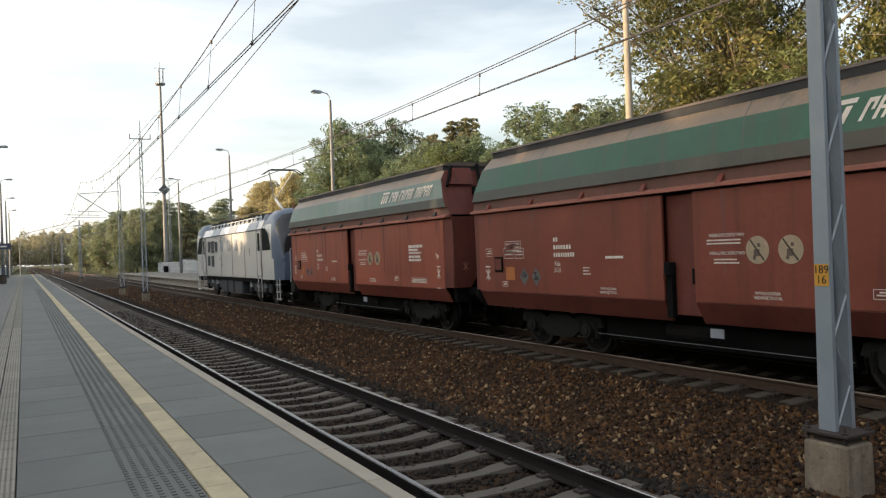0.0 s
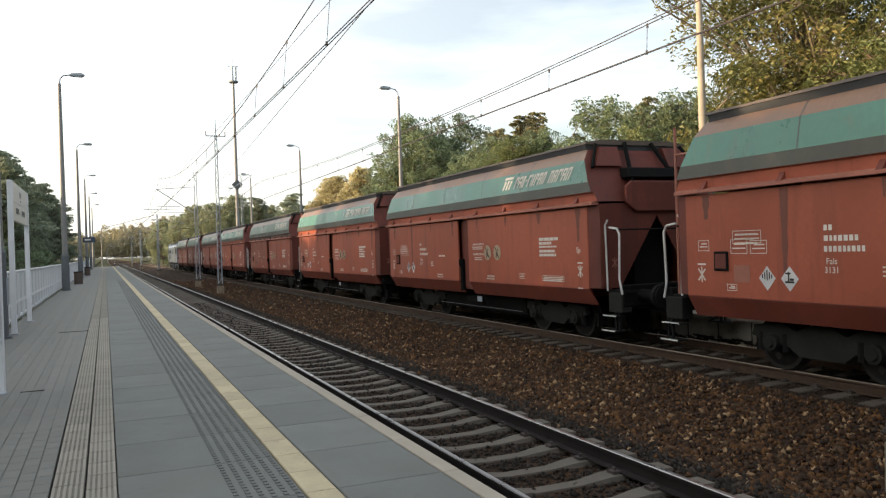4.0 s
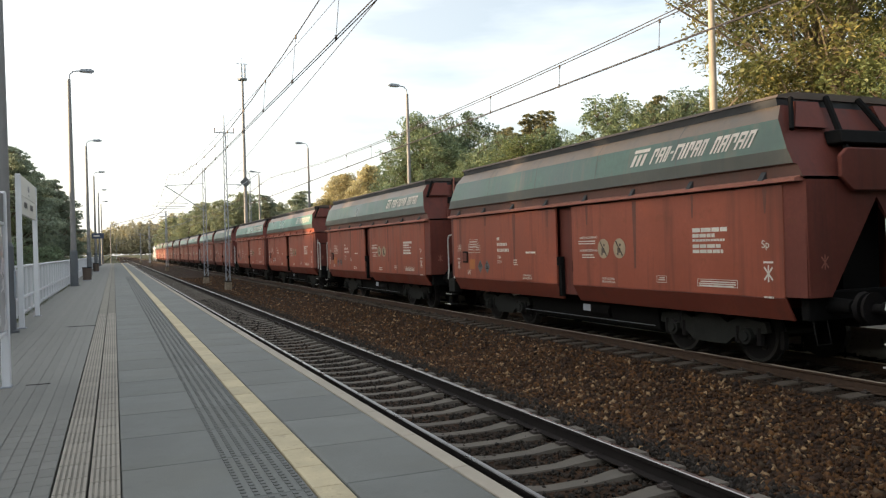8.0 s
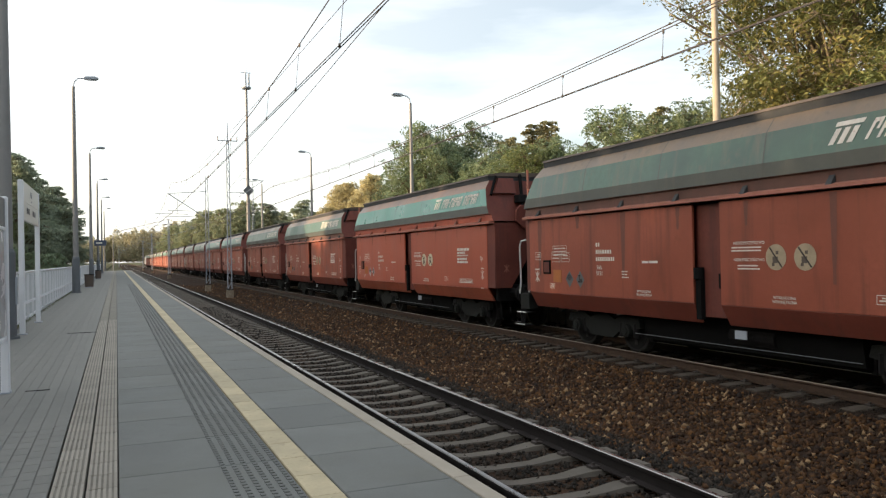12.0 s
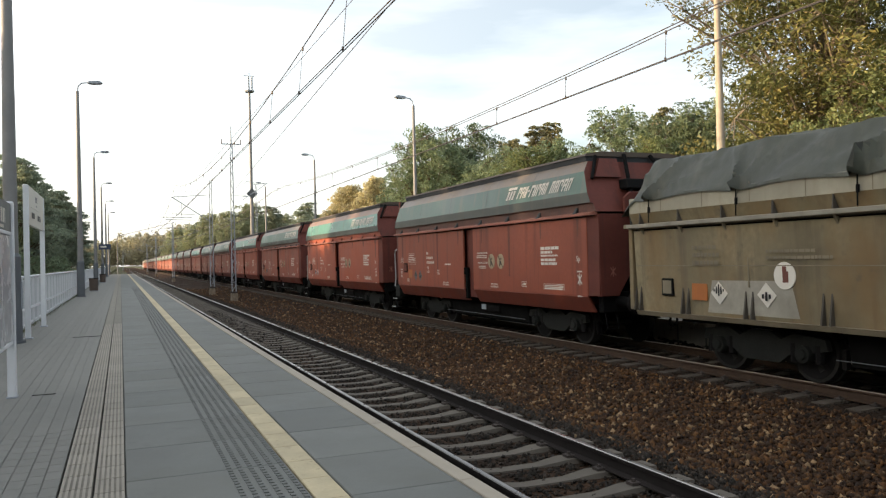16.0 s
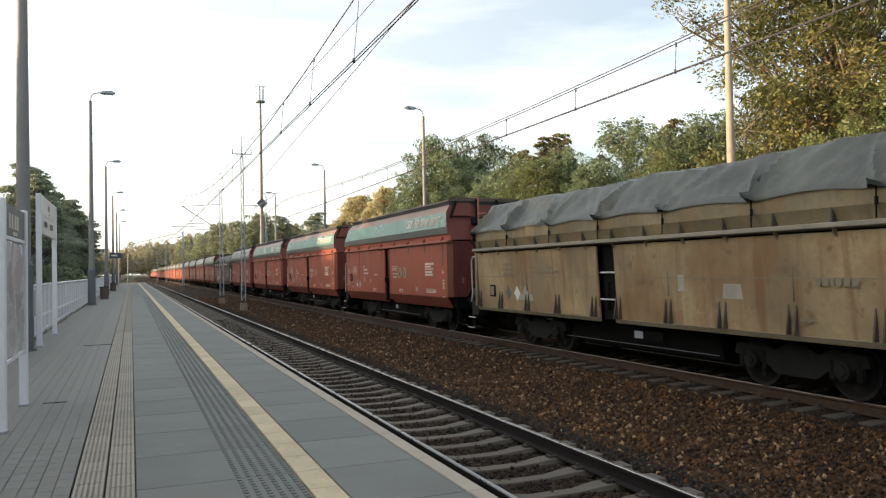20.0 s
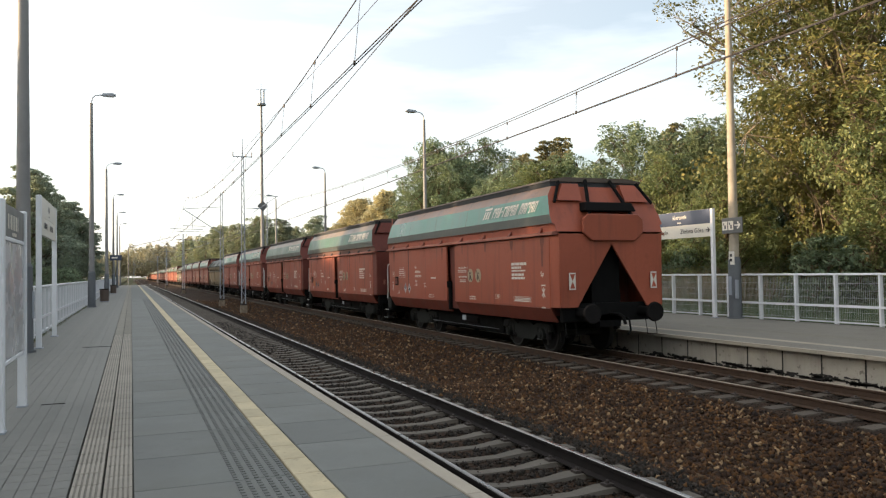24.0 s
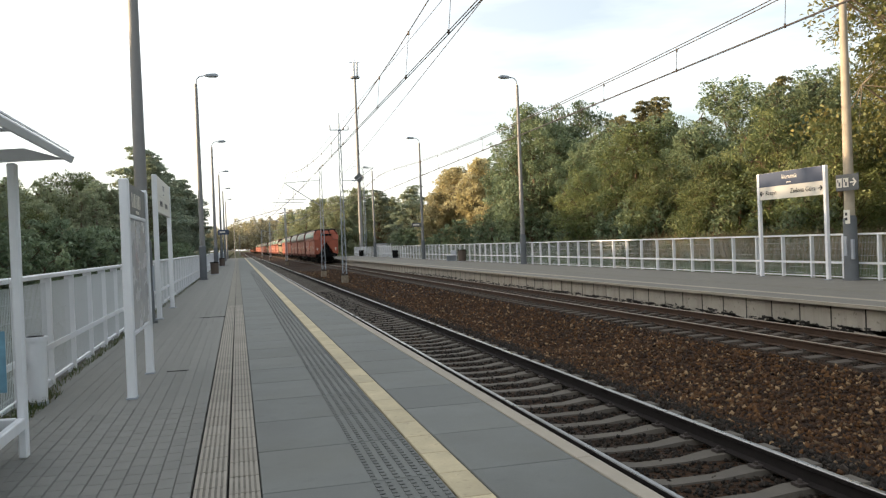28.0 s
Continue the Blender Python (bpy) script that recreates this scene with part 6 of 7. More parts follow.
        forms = [[(1.05, 2.35), (1.2, 2.0), (1.05, 1.55), (1.2, 1.2)], [(1.15, 1.5), (1.4, 1.35), (1.45, 1.6)], [(1.75, 2.4), (1.65, 1.95), (1.9, 1.85), (2.25, 2.1), (2.3, 2.45)], [(1.75, 1.45), (2.15, 1.5), (2.35, 1.2), (1.95, 1.3)],
                 [(2.6, 1.25), (2.75, 1.65), (2.55, 1.8)], [(2.95, 2.45), (3.4, 2.3), (3.15, 2.0), (3.55, 1.75)], [(3.2, 1.6), (3.55, 1.6), (3.5, 1.3), (3.2, 1.25)], [(4.35, 2.0), (4.3, 1.75), (4.7, 1.72), (5.1, 2.0), (5.25, 2.45)], [(5.2, 2.1), (5.6, 1.9), (5.95, 2.05), (5.75, 2.4)],
                 [(6.1, 2.3), (6.2, 1.9), (6.05, 1.5), (6.2, 1.15)], [(5.35, 1.35), (5.7, 1.25), (6.0, 1.1)]]
        for key, wid, lay, du, dz, lab in (("navyspray", 0.26, 0.008, 0.05, -0.05, "dark blue spray shadows"), ("blue", 0.15, 0.011, 0.0, 0.0, "sky blue spray letters"), ("letter", 0.022, 0.014, -0.07, 0.06, "white spray outlines")):
            s = MB()
            for q, f in enumerate(forms):
                stroke(s, [(cut1 + u + du, z + dz) for u, z in f], wid * rg.uniform(0.7, 1.25), lay)
                if key == "letter":
                    stroke(s, [(cut1 + u + 0.09, z - 0.07) for u, z in f], wid * 0.8, lay)
            if key == "letter":
                for row, z in enumerate((1.5, 1.36, 1.86)):
                    for q in range(8):
                        a = cut1 + 4.35 + 0.13 * q + (0.35 if row == 2 else 0)
                        stroke(s, [(a + rg.uniform(-0.04, 0.06), z + rg.uniform(-0.04, 0.14)) for _ in range(4)], 0.02, lay + 0.002)
            tagged(side("spray_paint", s, M[key], lab), kind="stuff")
    spread(root, both, small, T, flip)
    ends = []
    ye = y1 + 0.12
    for sx in (-1, 1):
        ends.append(part("end_wall", MB().prism([(sx * 1.5, 3.15), (sx * 1.42, 1.15), (sx * 0.75, 1.15), (0, 2.3), (0, 3.15)], ye - 0.05, ye), M["olive"], root, "olive end wall with painted shade beside a triangular opening"))
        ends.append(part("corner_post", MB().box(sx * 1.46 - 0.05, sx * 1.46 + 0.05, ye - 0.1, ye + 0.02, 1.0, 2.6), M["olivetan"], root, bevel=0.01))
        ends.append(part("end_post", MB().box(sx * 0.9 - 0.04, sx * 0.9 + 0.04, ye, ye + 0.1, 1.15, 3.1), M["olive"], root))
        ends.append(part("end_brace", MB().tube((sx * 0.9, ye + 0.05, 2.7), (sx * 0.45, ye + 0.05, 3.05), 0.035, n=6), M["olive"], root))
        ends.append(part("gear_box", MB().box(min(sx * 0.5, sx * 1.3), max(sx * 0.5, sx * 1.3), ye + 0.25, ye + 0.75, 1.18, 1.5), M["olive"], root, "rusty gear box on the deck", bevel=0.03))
    ends.append(part("end_rail", MB().box(-1.55, 1.55, ye - 0.05, ye + 0.12, 2.58, 2.66), M["olivetan"], root))
    for o in ends:
        if not o.name.startswith("gear_box"):
            twin_of(o, T, root)
    # the tarpaulin: a flat crown, steep flanks, an edge pulled down at the ties and folds running from them
    ny, nx = 250, 40
    s = MB()
    ties = [top - u for u in (0.15, 2.2, 4.45, 6.53, 8.7, 10.95, 13.2)]
    rg = random.Random(5 if painted else 8)
    folds = [(q, rg.uniform(20, 75) * rg.choice((-1, 1)), rg.uniform(0.7, 1.7), rg.uniform(0.07, 0.14)) for q in ties for _ in range(5)]
    for i in range(ny + 1):
        y = y0 - 0.22 + (S + 0.44) * i / ny
        tie = min(abs(y - q) for q in ties)
        edge = min(1.0, min(y - (y0 - 0.22), (y1 + 0.22) - y) / 0.45)
        arch = 0.07 * math.sin(min(tie, 1.1) / 1.1 * math.pi / 2)
        for j in range(nx + 1):
            u = -1 + 2 * j / nx
            au = abs(u)
            if au < 0.5:
                x, zt = 1.12 * au / 0.5, 3.99 - 0.09 * (au / 0.5) ** 2
            elif au < 0.94:
                q = (au - 0.5) / 0.44
                x, zt = 1.12 + 0.49 * q, 3.9 - (0.78 - arch) * q
            else:
                q = (au - 0.94) / 0.06
                x, zt = 1.61 + 0.01 * q, 3.12 + arch - 0.06 * q
            crease = 0.06 * noise.noise((y * 0.8 + u, u * 2.0, 0.4)) - 0.09 * abs(noise.noise((y * 1.6 + 3.5 * u, u * 3, 1.7))) - 0.05 * abs(noise.noise((y * 3.6 - 5 * u, u * 5, 3.1)))
            if au > 0.5:
                hgt = zt - 3.1
                for fy, ang, ln, amp in folds:
                    run = y - fy
                    if abs(run) < ln and hgt < ln:
                        k = math.radians(ang)
                        off = run * math.cos(k) - hgt * math.sin(k)
                        along = math.hypot(run, hgt) / ln
                        crease += amp * math.exp(-(off / 0.04) ** 2) * max(0.0, 1 - along)
            drop = (1 - edge) ** 1.3 * max(0.0, zt - 2.8) * 0.95
            out = 0.45 * crease if au < 0.8 else max(-0.01, 0.45 * crease)
            s.v.append(((x + out) * (1 if u > 0 else -1), y, zt - drop + 0.9 * crease * edge * (1 if au < 0.9 else 0.2)))
    s.f = [(i * (nx + 1) + j, i * (nx + 1) + j + 1, (i + 1) * (nx + 1) + j + 1, (i + 1) * (nx + 1) + j) for i in range(ny) for j in range(nx)]
    s.m = [0] * len(s.f)
    part("tarpaulin", s, M[tarpkey], root, "creased grey tarpaulin tied over the load", smooth=True)
    part("load", MB().prism([(-1.4, 2.7), (-1.3, 3.3), (0, 3.7), (1.3, 3.3), (1.4, 2.7)], y0 + 0.6, y1 - 0.6), M["dark"], root)
    for sx in (-1, 1):
        for q in ties:
            part("tie_rope", MB().tube((sx * 1.625, q, 3.14), (sx * 1.64, q, 2.66), 0.012, n=5).tube((sx * 1.625, q, 2.95), (sx * 1.63, q, 2.84), 0.028, n=6), M["dark"], root)
    deck(root, y1 + 0.2, L / 2 - 0.62)
    under(root, yc, S, L, (yc - 4.2, yc + 4.2), flip)
    return root, L


def locomotive():
    L = 19.0
    root = thing("electric_locomotive", "silver and blue-grey electric locomotive with a raised pantograph", "locomotive")
    h = L / 2 - 0.6
    prof = [(-1.45, 1.17), (-1.47, 3.35), (-1.3, 3.75), (1.3, 3.75), (1.47, 3.35), (1.45, 1.17)]
    part("body", MB().prism(prof, -h + 2.6, h - 2.6), M["silver"], root, "silver body side", bevel=0.03)
    for e in (1, -1):
        c = MB()
        half = [(1.45, 0.0), (1.47, 0.3), (1.47, 0.62), (1.44, 0.78), (1.34, 0.89), (1.1, 0.965), (0.6, 1.0)]
        ring = [(-x, w) for x, w in half] + [(x, w) for x, w in reversed(half)]
        n, steps = len(ring), 14
        for i in range(steps + 1):
            u = math.sin(i / steps * math.pi / 2)
            y = h - 2.6 + 2.6 * u
            q = max(0.0, (u - 0.5) / 0.5)
            rise = min(1.0, u / 0.4)
            top = 1.2 + (2.55 + 0.45 * rise * rise * (3 - 2 * rise)) * max(0.03, 1 - q ** 3.4) ** 0.5
            k = 1 - 0.16 * q ** 3
            c.v += [(x * k, e * y, 1.15 + w * (top - 1.15)) for x, w in ring]
        for i in range(steps):
            for j in range(n - 1):
                u = math.sin((i + 0.5) / steps * math.pi / 2)
                z = sum(c.v[p][2] for p in (i * n + j, i * n + j + 1, i * n + n + j)) / 3
                blue = u > 0.6 + 0.1 * max(0.0, 2.9 - z) or z > 3.38
                front = 3 <= j <= n - 5 and 0.8 < u < 0.985 and z > 2.3
                c.f.append((i * n + j, i * n + j + 1, i * n + n + j + 1, i * n + n + j))
                c.m.append(2 if front else 1 if blue else 0)
        c.f.append(tuple(range(steps * n, steps * n + n)))
        c.m.append(1)
        part("cab", c, [M["silver"], M["bluegrey"], M["glass"]], root, "rounded cab end, blue-grey at the front and roof", smooth=True)
        for sx in (-1, 1):
            x = sx * 1.475
            part("cab_window", MB().add([(x + sx * 0.012, e * (h - 2.4), 2.42), (x + sx * 0.012, e * (h - 1.1), 2.42), (x + sx * 0.012, e * (h - 1.1), 2.6), (x + sx * 0.012, e * (h - 1.4), 3.1), (x + sx * 0.012, e * (h - 1.8), 3.36), (x + sx * 0.012, e * (h - 2.4), 3.4)], [(0, 1, 2, 3, 4, 5)]), M["glass"], root, "dark cab side window")
            part("door_frame", MB().box(min(x, x + sx * 0.008), max(x, x + sx * 0.008), min(e * (h - 3.33), e * (h - 2.52)), max(e * (h - 3.33), e * (h - 2.52)), 1.28, 3.3), M["locodark"], root)
            part("cab_door", MB().box(min(x, x + sx * 0.012), max(x, x + sx * 0.012), min(e * (h - 3.25), e * (h - 2.6)), max(e * (h - 3.25), e * (h - 2.6)), 1.3, 3.28), M["silver"], root, bevel=0.006)
            part("door_window", MB().box(min(x, x + sx * 0.018), max(x, x + sx * 0.018), min(e * (h - 3.1), e * (h - 2.75)), max(e * (h - 3.1), e * (h - 2.75)), 2.4, 3.2), M["glass"], root)
            part("door_handrail", MB().path([(x + sx * 0.05, e * (h - 2.5), 1.5), (x + sx * 0.05, e * (h - 2.5), 2.6)], 0.018), M["handrail"], root)
            part("cab_step", MB().box(x - 0.1, x + 0.1, min(e * (h - 3.2), e * (h - 2.65)), max(e * (h - 3.2), e * (h - 2.65)), 0.55, 0.6).box(x - 0.1, x + 0.1, min(e * (h - 3.2), e * (h - 2.65)), max(e * (h - 3.2), e * (h - 2.65)), 0.95, 1.0), M["locodark"], root)
            part("buffer", MB().tube((sx * 0.875, e * h, 1.06), (sx * 0.875, e * (h + 0.55), 1.06), 0.14, 0.12, 12).tube((sx * 0.875, e * (h + 0.5), 1.06), (sx * 0.875, e * (h + 0.58), 1.06), 0.26, 0.24, 16), M["dark"], root)
    for sx in (-1, 1):
        x = sx * 1.478
        for y0, y1, z0, z1 in ((4.3, 4.9, 2.5, 3.1), (3.3, 4.0, 2.45, 3.1), (2.5, 3.1, 2.5, 3.05), (4.4, 5.0, 1.75, 2.3), (3.4, 4.0, 1.7, 2.3), (1.2, 1.8, 2.5, 3.05), (-0.4, 0.2, 2.5, 3.05), (-2.0, -1.4, 2.5, 3.05)):
            part("grille", MB().box(min(x, x + sx * 0.01), max(x, x + sx * 0.01), y0, y1, z0, z1), M["locodark"] if y0 > 2 else M["galv"], root, bevel=0.004)
        for ys in (-3.4, -0.9, 1.6, 5.4):
            part("body_seam", MB().box(min(x, x + sx * 0.006), max(x, x + sx * 0.006), ys - 0.02, ys + 0.02, 1.2, 3.34), M["locodark"], root)
        part("solebar", MB().box(sx * 1.36 - 0.03, sx * 1.36 + 0.03, -h + 1.6, h - 1.6, 1.0, 1.165), M["dark"], root)
        part("eave_line", MB().box(sx * 1.475 - 0.012, sx * 1.475 + 0.012, -h + 2.5, h - 2.5, 3.32, 3.375), M["locodark"], root)
        for q in range(6):
            ya = -5.6 + q * 1.9
            part("roof_panel", MB().prism([(sx * 1.475, 3.38), (sx * 1.33, 3.72), (sx * 1.29, 3.70), (sx * 1.435, 3.37)], ya, ya + 1.78), M["white"] if q % 2 else M["galv"], root, "pale slanted roof panel")
        for y0, y1 in ((-2.2, -0.6), (-0.4, 0.8), (1.0, 2.4)):
            part("side_tank", MB().box(min(sx * 0.7, sx * 1.35), max(sx * 0.7, sx * 1.35), y0, y1, 0.38, 1.1), M["locodark"], root, bevel=0.05)
        for e in (1, -1):
            yl = e * (h - 2.9)
            part("cab_ladder", MB().tube((x, yl - 0.28, 0.35), (x, yl - 0.28, 1.4), 0.02, n=6).tube((x, yl + 0.28, 0.35), (x, yl + 0.28, 1.4), 0.02, n=6), M["handrail"], root, "pale step ladder below the cab door")
            corner = MB()
            for yr in (e * (h - 0.75), e * (h - 0.35)):
                corner.tube((sx * 1.34, yr, 0.3), (sx * 1.34, yr, 1.25), 0.022, n=6)
            for zr in (0.35, 0.65, 0.95):
                corner.box(min(sx * 1.26, sx * 1.4), max(sx * 1.26, sx * 1.4), min(e * (h - 0.75), e * (h - 0.35)), max(e * (h - 0.75), e * (h - 0.35)), zr - 0.02, zr + 0.02)
            part("corner_ladder", corner, M["handrail"], root, "pale shunter's ladder at the cab corner")
            for yb in (e * 3.7, e * 4.9, e * 6.1):
                part("bogie_spring", MB().tube((sx * 1.22, yb, 0.75), (sx * 1.22, yb, 1.2), 0.11, n=10), M["galv"], root)
    part("underframe", MB().box(-1.3, 1.3, -h + 0.3, h - 0.3, 0.95, 1.16), M["dark"], root)
    for y0, y1, zt in ((-5.6, -3.2, 4.05), (-2.8, 0.2, 4.0), (0.6, 3.4, 4.05), (3.8, 5.8, 3.98)):
        part("roof_module", MB().prism([(-1.15, 3.72), (-1.0, zt), (1.0, zt), (1.15, 3.72)], y0, y1), M["galv"], root, bevel=0.02)
    for q in range(14):
        part("roof_rib", MB().box(-1.12, 1.12, -5.4 + q * 0.82, -5.34 + q * 0.82, 3.74, 4.1), M["locodark"], root)
    for sx in (-1.2, 1.2):
        part("roof_rail", MB().tube((sx, -5.6, 3.95), (sx, 5.6, 3.95), 0.025, n=6), M["handrail"], root)
    part("roof_bar", MB().tube((-0.8, -5, 4.25), (-0.8, 5, 4.25), 0.02).tube((0.3, -5, 4.3), (0.3, 5, 4.3), 0.025), M["copper"], root)
    for y in (-4, -1.5, 1, 3.5):
        part("roof_insulator", MB().tube((0.3, y, 4.0), (0.3, y, 4.3), 0.05, n=8), M["insul"], root)
    yp = -4.6
    pan = part("pantograph", MB().box(-0.6, 0.6, yp - 0.9, yp + 0.9, 4.08, 4.14).tube((0, yp - 0.7, 4.15), (0, yp + 0.9, 4.95), 0.045, n=6), M["galv"], root, "raised single-arm pantograph")
    part("upper_arm", MB().tube((0.05, yp + 0.9, 4.95), (0.6, yp - 0.3, 6.1), 0.028, n=6).tube((-0.05, yp + 0.9, 4.95), (-0.6, yp - 0.3, 6.1), 0.028, n=6).tube((0.0, yp - 0.5, 4.2), (0.0, yp + 0.95, 4.85), 0.03, n=6), M["galv"], pan)
    for d in (-0.18, 0.18):
        part("collector_strip", MB().path([(-0.95, yp - 0.5 + d, 5.9), (-0.6, yp - 0.5 + d, 6.12), (0.6, yp - 0.5 + d, 6.12), (0.95, yp - 0.5 + d, 5.9)], 0.022, 6), M["dark"], pan)
    for yb in (-4.9, 4.9):
        f = MB().box(-1.2, -1.05, -1.9, 1.9, 0.55, 0.95).box(1.05, 1.2, -1.9, 1.9, 0.55, 0.95).box(-1.1, 1.1, -0.25, 0.25, 0.45, 0.9)
        b = part("bogie", f, M["locodark"], root, bevel=0.03, m=pose(0, yb, 0))
        for yw in (-1.3, 1.3):
            w = MB()
            for sx in (-1, 1):
                w.tube((sx * 0.69, 0, 0), (sx * 0.83, 0, 0), 0.6, 0.58, 26).tube((sx * 0.83, 0, 0), (sx * 0.86, 0, 0), 0.2, 0.18, 14)
            w.tube((-0.9, 0, 0), (0.9, 0, 0), 0.1, n=10)
            part("wheelset", w, M["wheel"], b, m=pose(0, yw, 0.6))
            for sx in (-1, 1):
                part("axle_box", MB().tube((sx * 1.05, yw, 0.6), (sx * 1.25, yw, 0.6), 0.18, 0.16, 14), M["grime"], b)
        for sx in (-1, 1):
            part("sand_pipe", MB().tube((sx * 1.0, -2.0, 0.9), (sx * 0.8, -1.95, 0.15), 0.025), M["dark"], b)
    return root, L


ORDER = "FRFRFFRFRFRFFFRFFFFRFFFFRFFFFFRRFFF"
LOOKS = "03010111011001100200101010111211001"
templates = {}
for v, lab in ((0, "dull brown-red hopper wagon with faded green roof flaps and white stencils"), (1, "rusty red hopper wagon with green roof flaps and white stencils"), (2, "fresh red hopper wagon with bright green roof flaps and white stencils"), (3, "sooty red hopper wagon with dark green roof flaps and white stencils")):
    for d in "FR":
        if any(LOOKS[k] == str(v) and ORDER[k] == d and k not in (24, 29, 34) for k in range(35)):
            templates[str(v) + d] = hopper_wagon(v, lab, d == "R")
painted_wagon = sheeted_wagon(12.654 + 1.22, True, "tarp", "tan hopper wagon with graffiti under a dark grey-green tarpaulin", True)
tan_wagon = sheeted_wagon(12.654 + 1.3, False, "tarp2", "dirty tan ribbed hopper wagon under a slate-grey tarpaulin")
# No wagon shades this end, so it skips the darkened end paint.
tail_wagon = hopper_wagon(1, "last red hopper wagon with a brighter red end and marker plates", False, False)
loco, loco_len = locomotive()
train = [(loco, 30.95 + loco_len / 2, 1, None)]
used, front = set(), 30.95
for k in range(35):
    if k == 24:
        ob, ln = painted_wagon
    elif k == 29:
        ob, ln = tan_wagon
    elif k == 34:
        ob, ln = tail_wagon
    else:
        src, ln = templates[LOOKS[k] + ORDER[k]]
        ob = src if src.name not in used else copy_thing(src, Matrix())
        used.add(src.name)
    train.append((ob, front - ln / 2, 1 if ORDER[k] == "F" else -1, k))
    front -= ln

# the tail of the train carries two marker plates
tail, tail_len = train[-1][0], 12.654 + OVER_PLAIN + OVER_DECK
for sx in (-1, 1):
    yt = -tail_len / 2 + OVER_PLAIN - 0.25
    pl = part("rear_marker_plate", MB().box(sx * 1.15 - 0.085, sx * 1.15 + 0.085, yt - 0.012, yt, 1.62, 2.02), M["creamsign"], tail, "white marker plate with red triangles")
    c = Vector((sx * 1.15, yt - 0.016, 1.82))
    for dz in (-1, 1):
        part("marker_triangle", MB().add([c + Vector((-0.07, 0, 0.17 * dz)), c + Vector((0.07, 0, 0.17 * dz)), c], [(0, 1, 2)]), M["red2"], pl)

# ---- trees and plants ----
def leaf_mesh(name, pos, size, material, seed, flat=0.35):
    """One small bent leaf or spray at each position."""
    rg = np.random.default_rng(seed)
    k = len(pos)
    a, t, r = rg.uniform(0, 6.283, k), rg.normal(0, 0.7, k), rg.normal(0, 0.6, k)
    s = size * rg.uniform(0.6, 1.35, k)
    u = np.stack([np.cos(a) * np.cos(t), np.sin(a) * np.cos(t), np.sin(t)], -1)
    w = np.stack([-np.sin(a) * np.cos(r), np.cos(a) * np.cos(r), np.sin(r)], -1)
    n = np.cross(u, w)
    s = s[:, None]
    v = np.stack([pos - u * s * 0.6, pos + w * s * 0.34 + n * s * 0.1, pos + u * s * 0.7 - n * s * flat * 0.5, pos - w * s * 0.34 + n * s * 0.1], 1).reshape(-1, 3)
    f = np.arange(4 * k).reshape(-1, 4)
    me = bpy.data.meshes.new(name)
    me.vertices.add(len(v))
    me.vertices.foreach_set("co", v.ravel())
    me.loops.add(f.size)
    me.loops.foreach_set("vertex_index", f.ravel())
    me.polygons.add(len(f))
    me.polygons.foreach_set("loop_start", np.arange(0, f.size, 4))
    me.polygons.foreach_set("loop_total", np.full(len(f), 4))
    me.update(calc_edges=True)
    me.materials.append(material)
    return me


def tree(name, label, seed, h, crown_r, crown_lo, leaves, leaf, leafmat, barkmat, cat="tree", limbs=30, pointed=0.0, flat=0.85, boughs=()):
    """A trunk whose limbs end in boughs; each bough carries several leaf clumps, with gaps between the boughs."""
    rg = random.Random(seed)
    ng = np.random.default_rng(seed)
    t = thing(name, label, cat)
    wood = MB()
    r0 = 0.016 * h + 0.05
    pts, x, y = [], 0.0, 0.0
    for i in range(9):
        pts.append(Vector((x, y, h * 0.92 * i / 8)))
        x += rg.uniform(-0.03, 0.03) * h
        y += rg.uniform(-0.03, 0.03) * h
    for i, (a, b) in enumerate(zip(pts, pts[1:])):
        wood.tube(a, b, r0 * (1 - 0.11 * i), r0 * (1 - 0.11 * (i + 1)), 8)
    centres, radii, ups = [], [], []

    def bough(p, rb, count):
        for _ in range(count):
            a, w = rg.uniform(0, 6.283), rb * rg.random() ** 0.5
            c = p + Vector((w * math.cos(a), w * math.sin(a), rg.uniform(-1.0, 1.0) * flat * rb - 0.15 * w))
            centres.append(c)
            radii.append(rb * rg.uniform(0.34, 0.62))
            wood.tube(p, c, 0.02, 0.006, 4)

    for k in range(limbs):
        q = (k + 0.5) / limbs
        z = crown_lo + (1 - crown_lo) * q ** 0.9
        shape = math.sin(math.pi * min(1, q * 0.84 + 0.15)) ** 0.55
        if pointed:
            shape = shape * (1 - pointed) + pointed * (1.08 - q)
        a = k * 2.4 + rg.uniform(-0.5, 0.5)
        lobe = 0.8 + 0.6 * noise.noise((1.7 * math.cos(a), 1.7 * math.sin(a), 3.0 * z + seed))
        rr = crown_r * shape * lobe * rg.uniform(0.55, 1.0)
        i = min(7, int(z / 0.92 * 8))
        base = pts[i] + (pts[min(8, i + 1)] - pts[i]) * (z / 0.92 * 8 - i if i < 7 else 0.5)
        p = Vector((base.x + rr * math.cos(a), base.y + rr * math.sin(a), z * h - 0.02 * h + rg.uniform(-0.025, 0.025) * h))
        root = pts[max(1, i - 2)] if z < 0.8 else pts[max(1, i - 1)]
        mid = root.lerp(p, 0.55) + Vector((0, 0, (0.04 if not pointed else -0.01) * h * rg.random()))
        rl = min(0.1, r0 * 0.42 * (1.1 - q))
        wood.tube(root, mid, rl, rl * 0.6, 5)
        wood.tube(mid, p, rl * 0.6, 0.014, 5)
        bough(p, crown_r * rg.uniform(0.2, 0.36) * (1 - 0.3 * q), 8)
    inner = len(centres)
    for bx, by, bz, br in boughs:
        p = Vector((bx, by, bz))
        root = pts[min(7, int(bz / h / 0.92 * 8) - 1)]
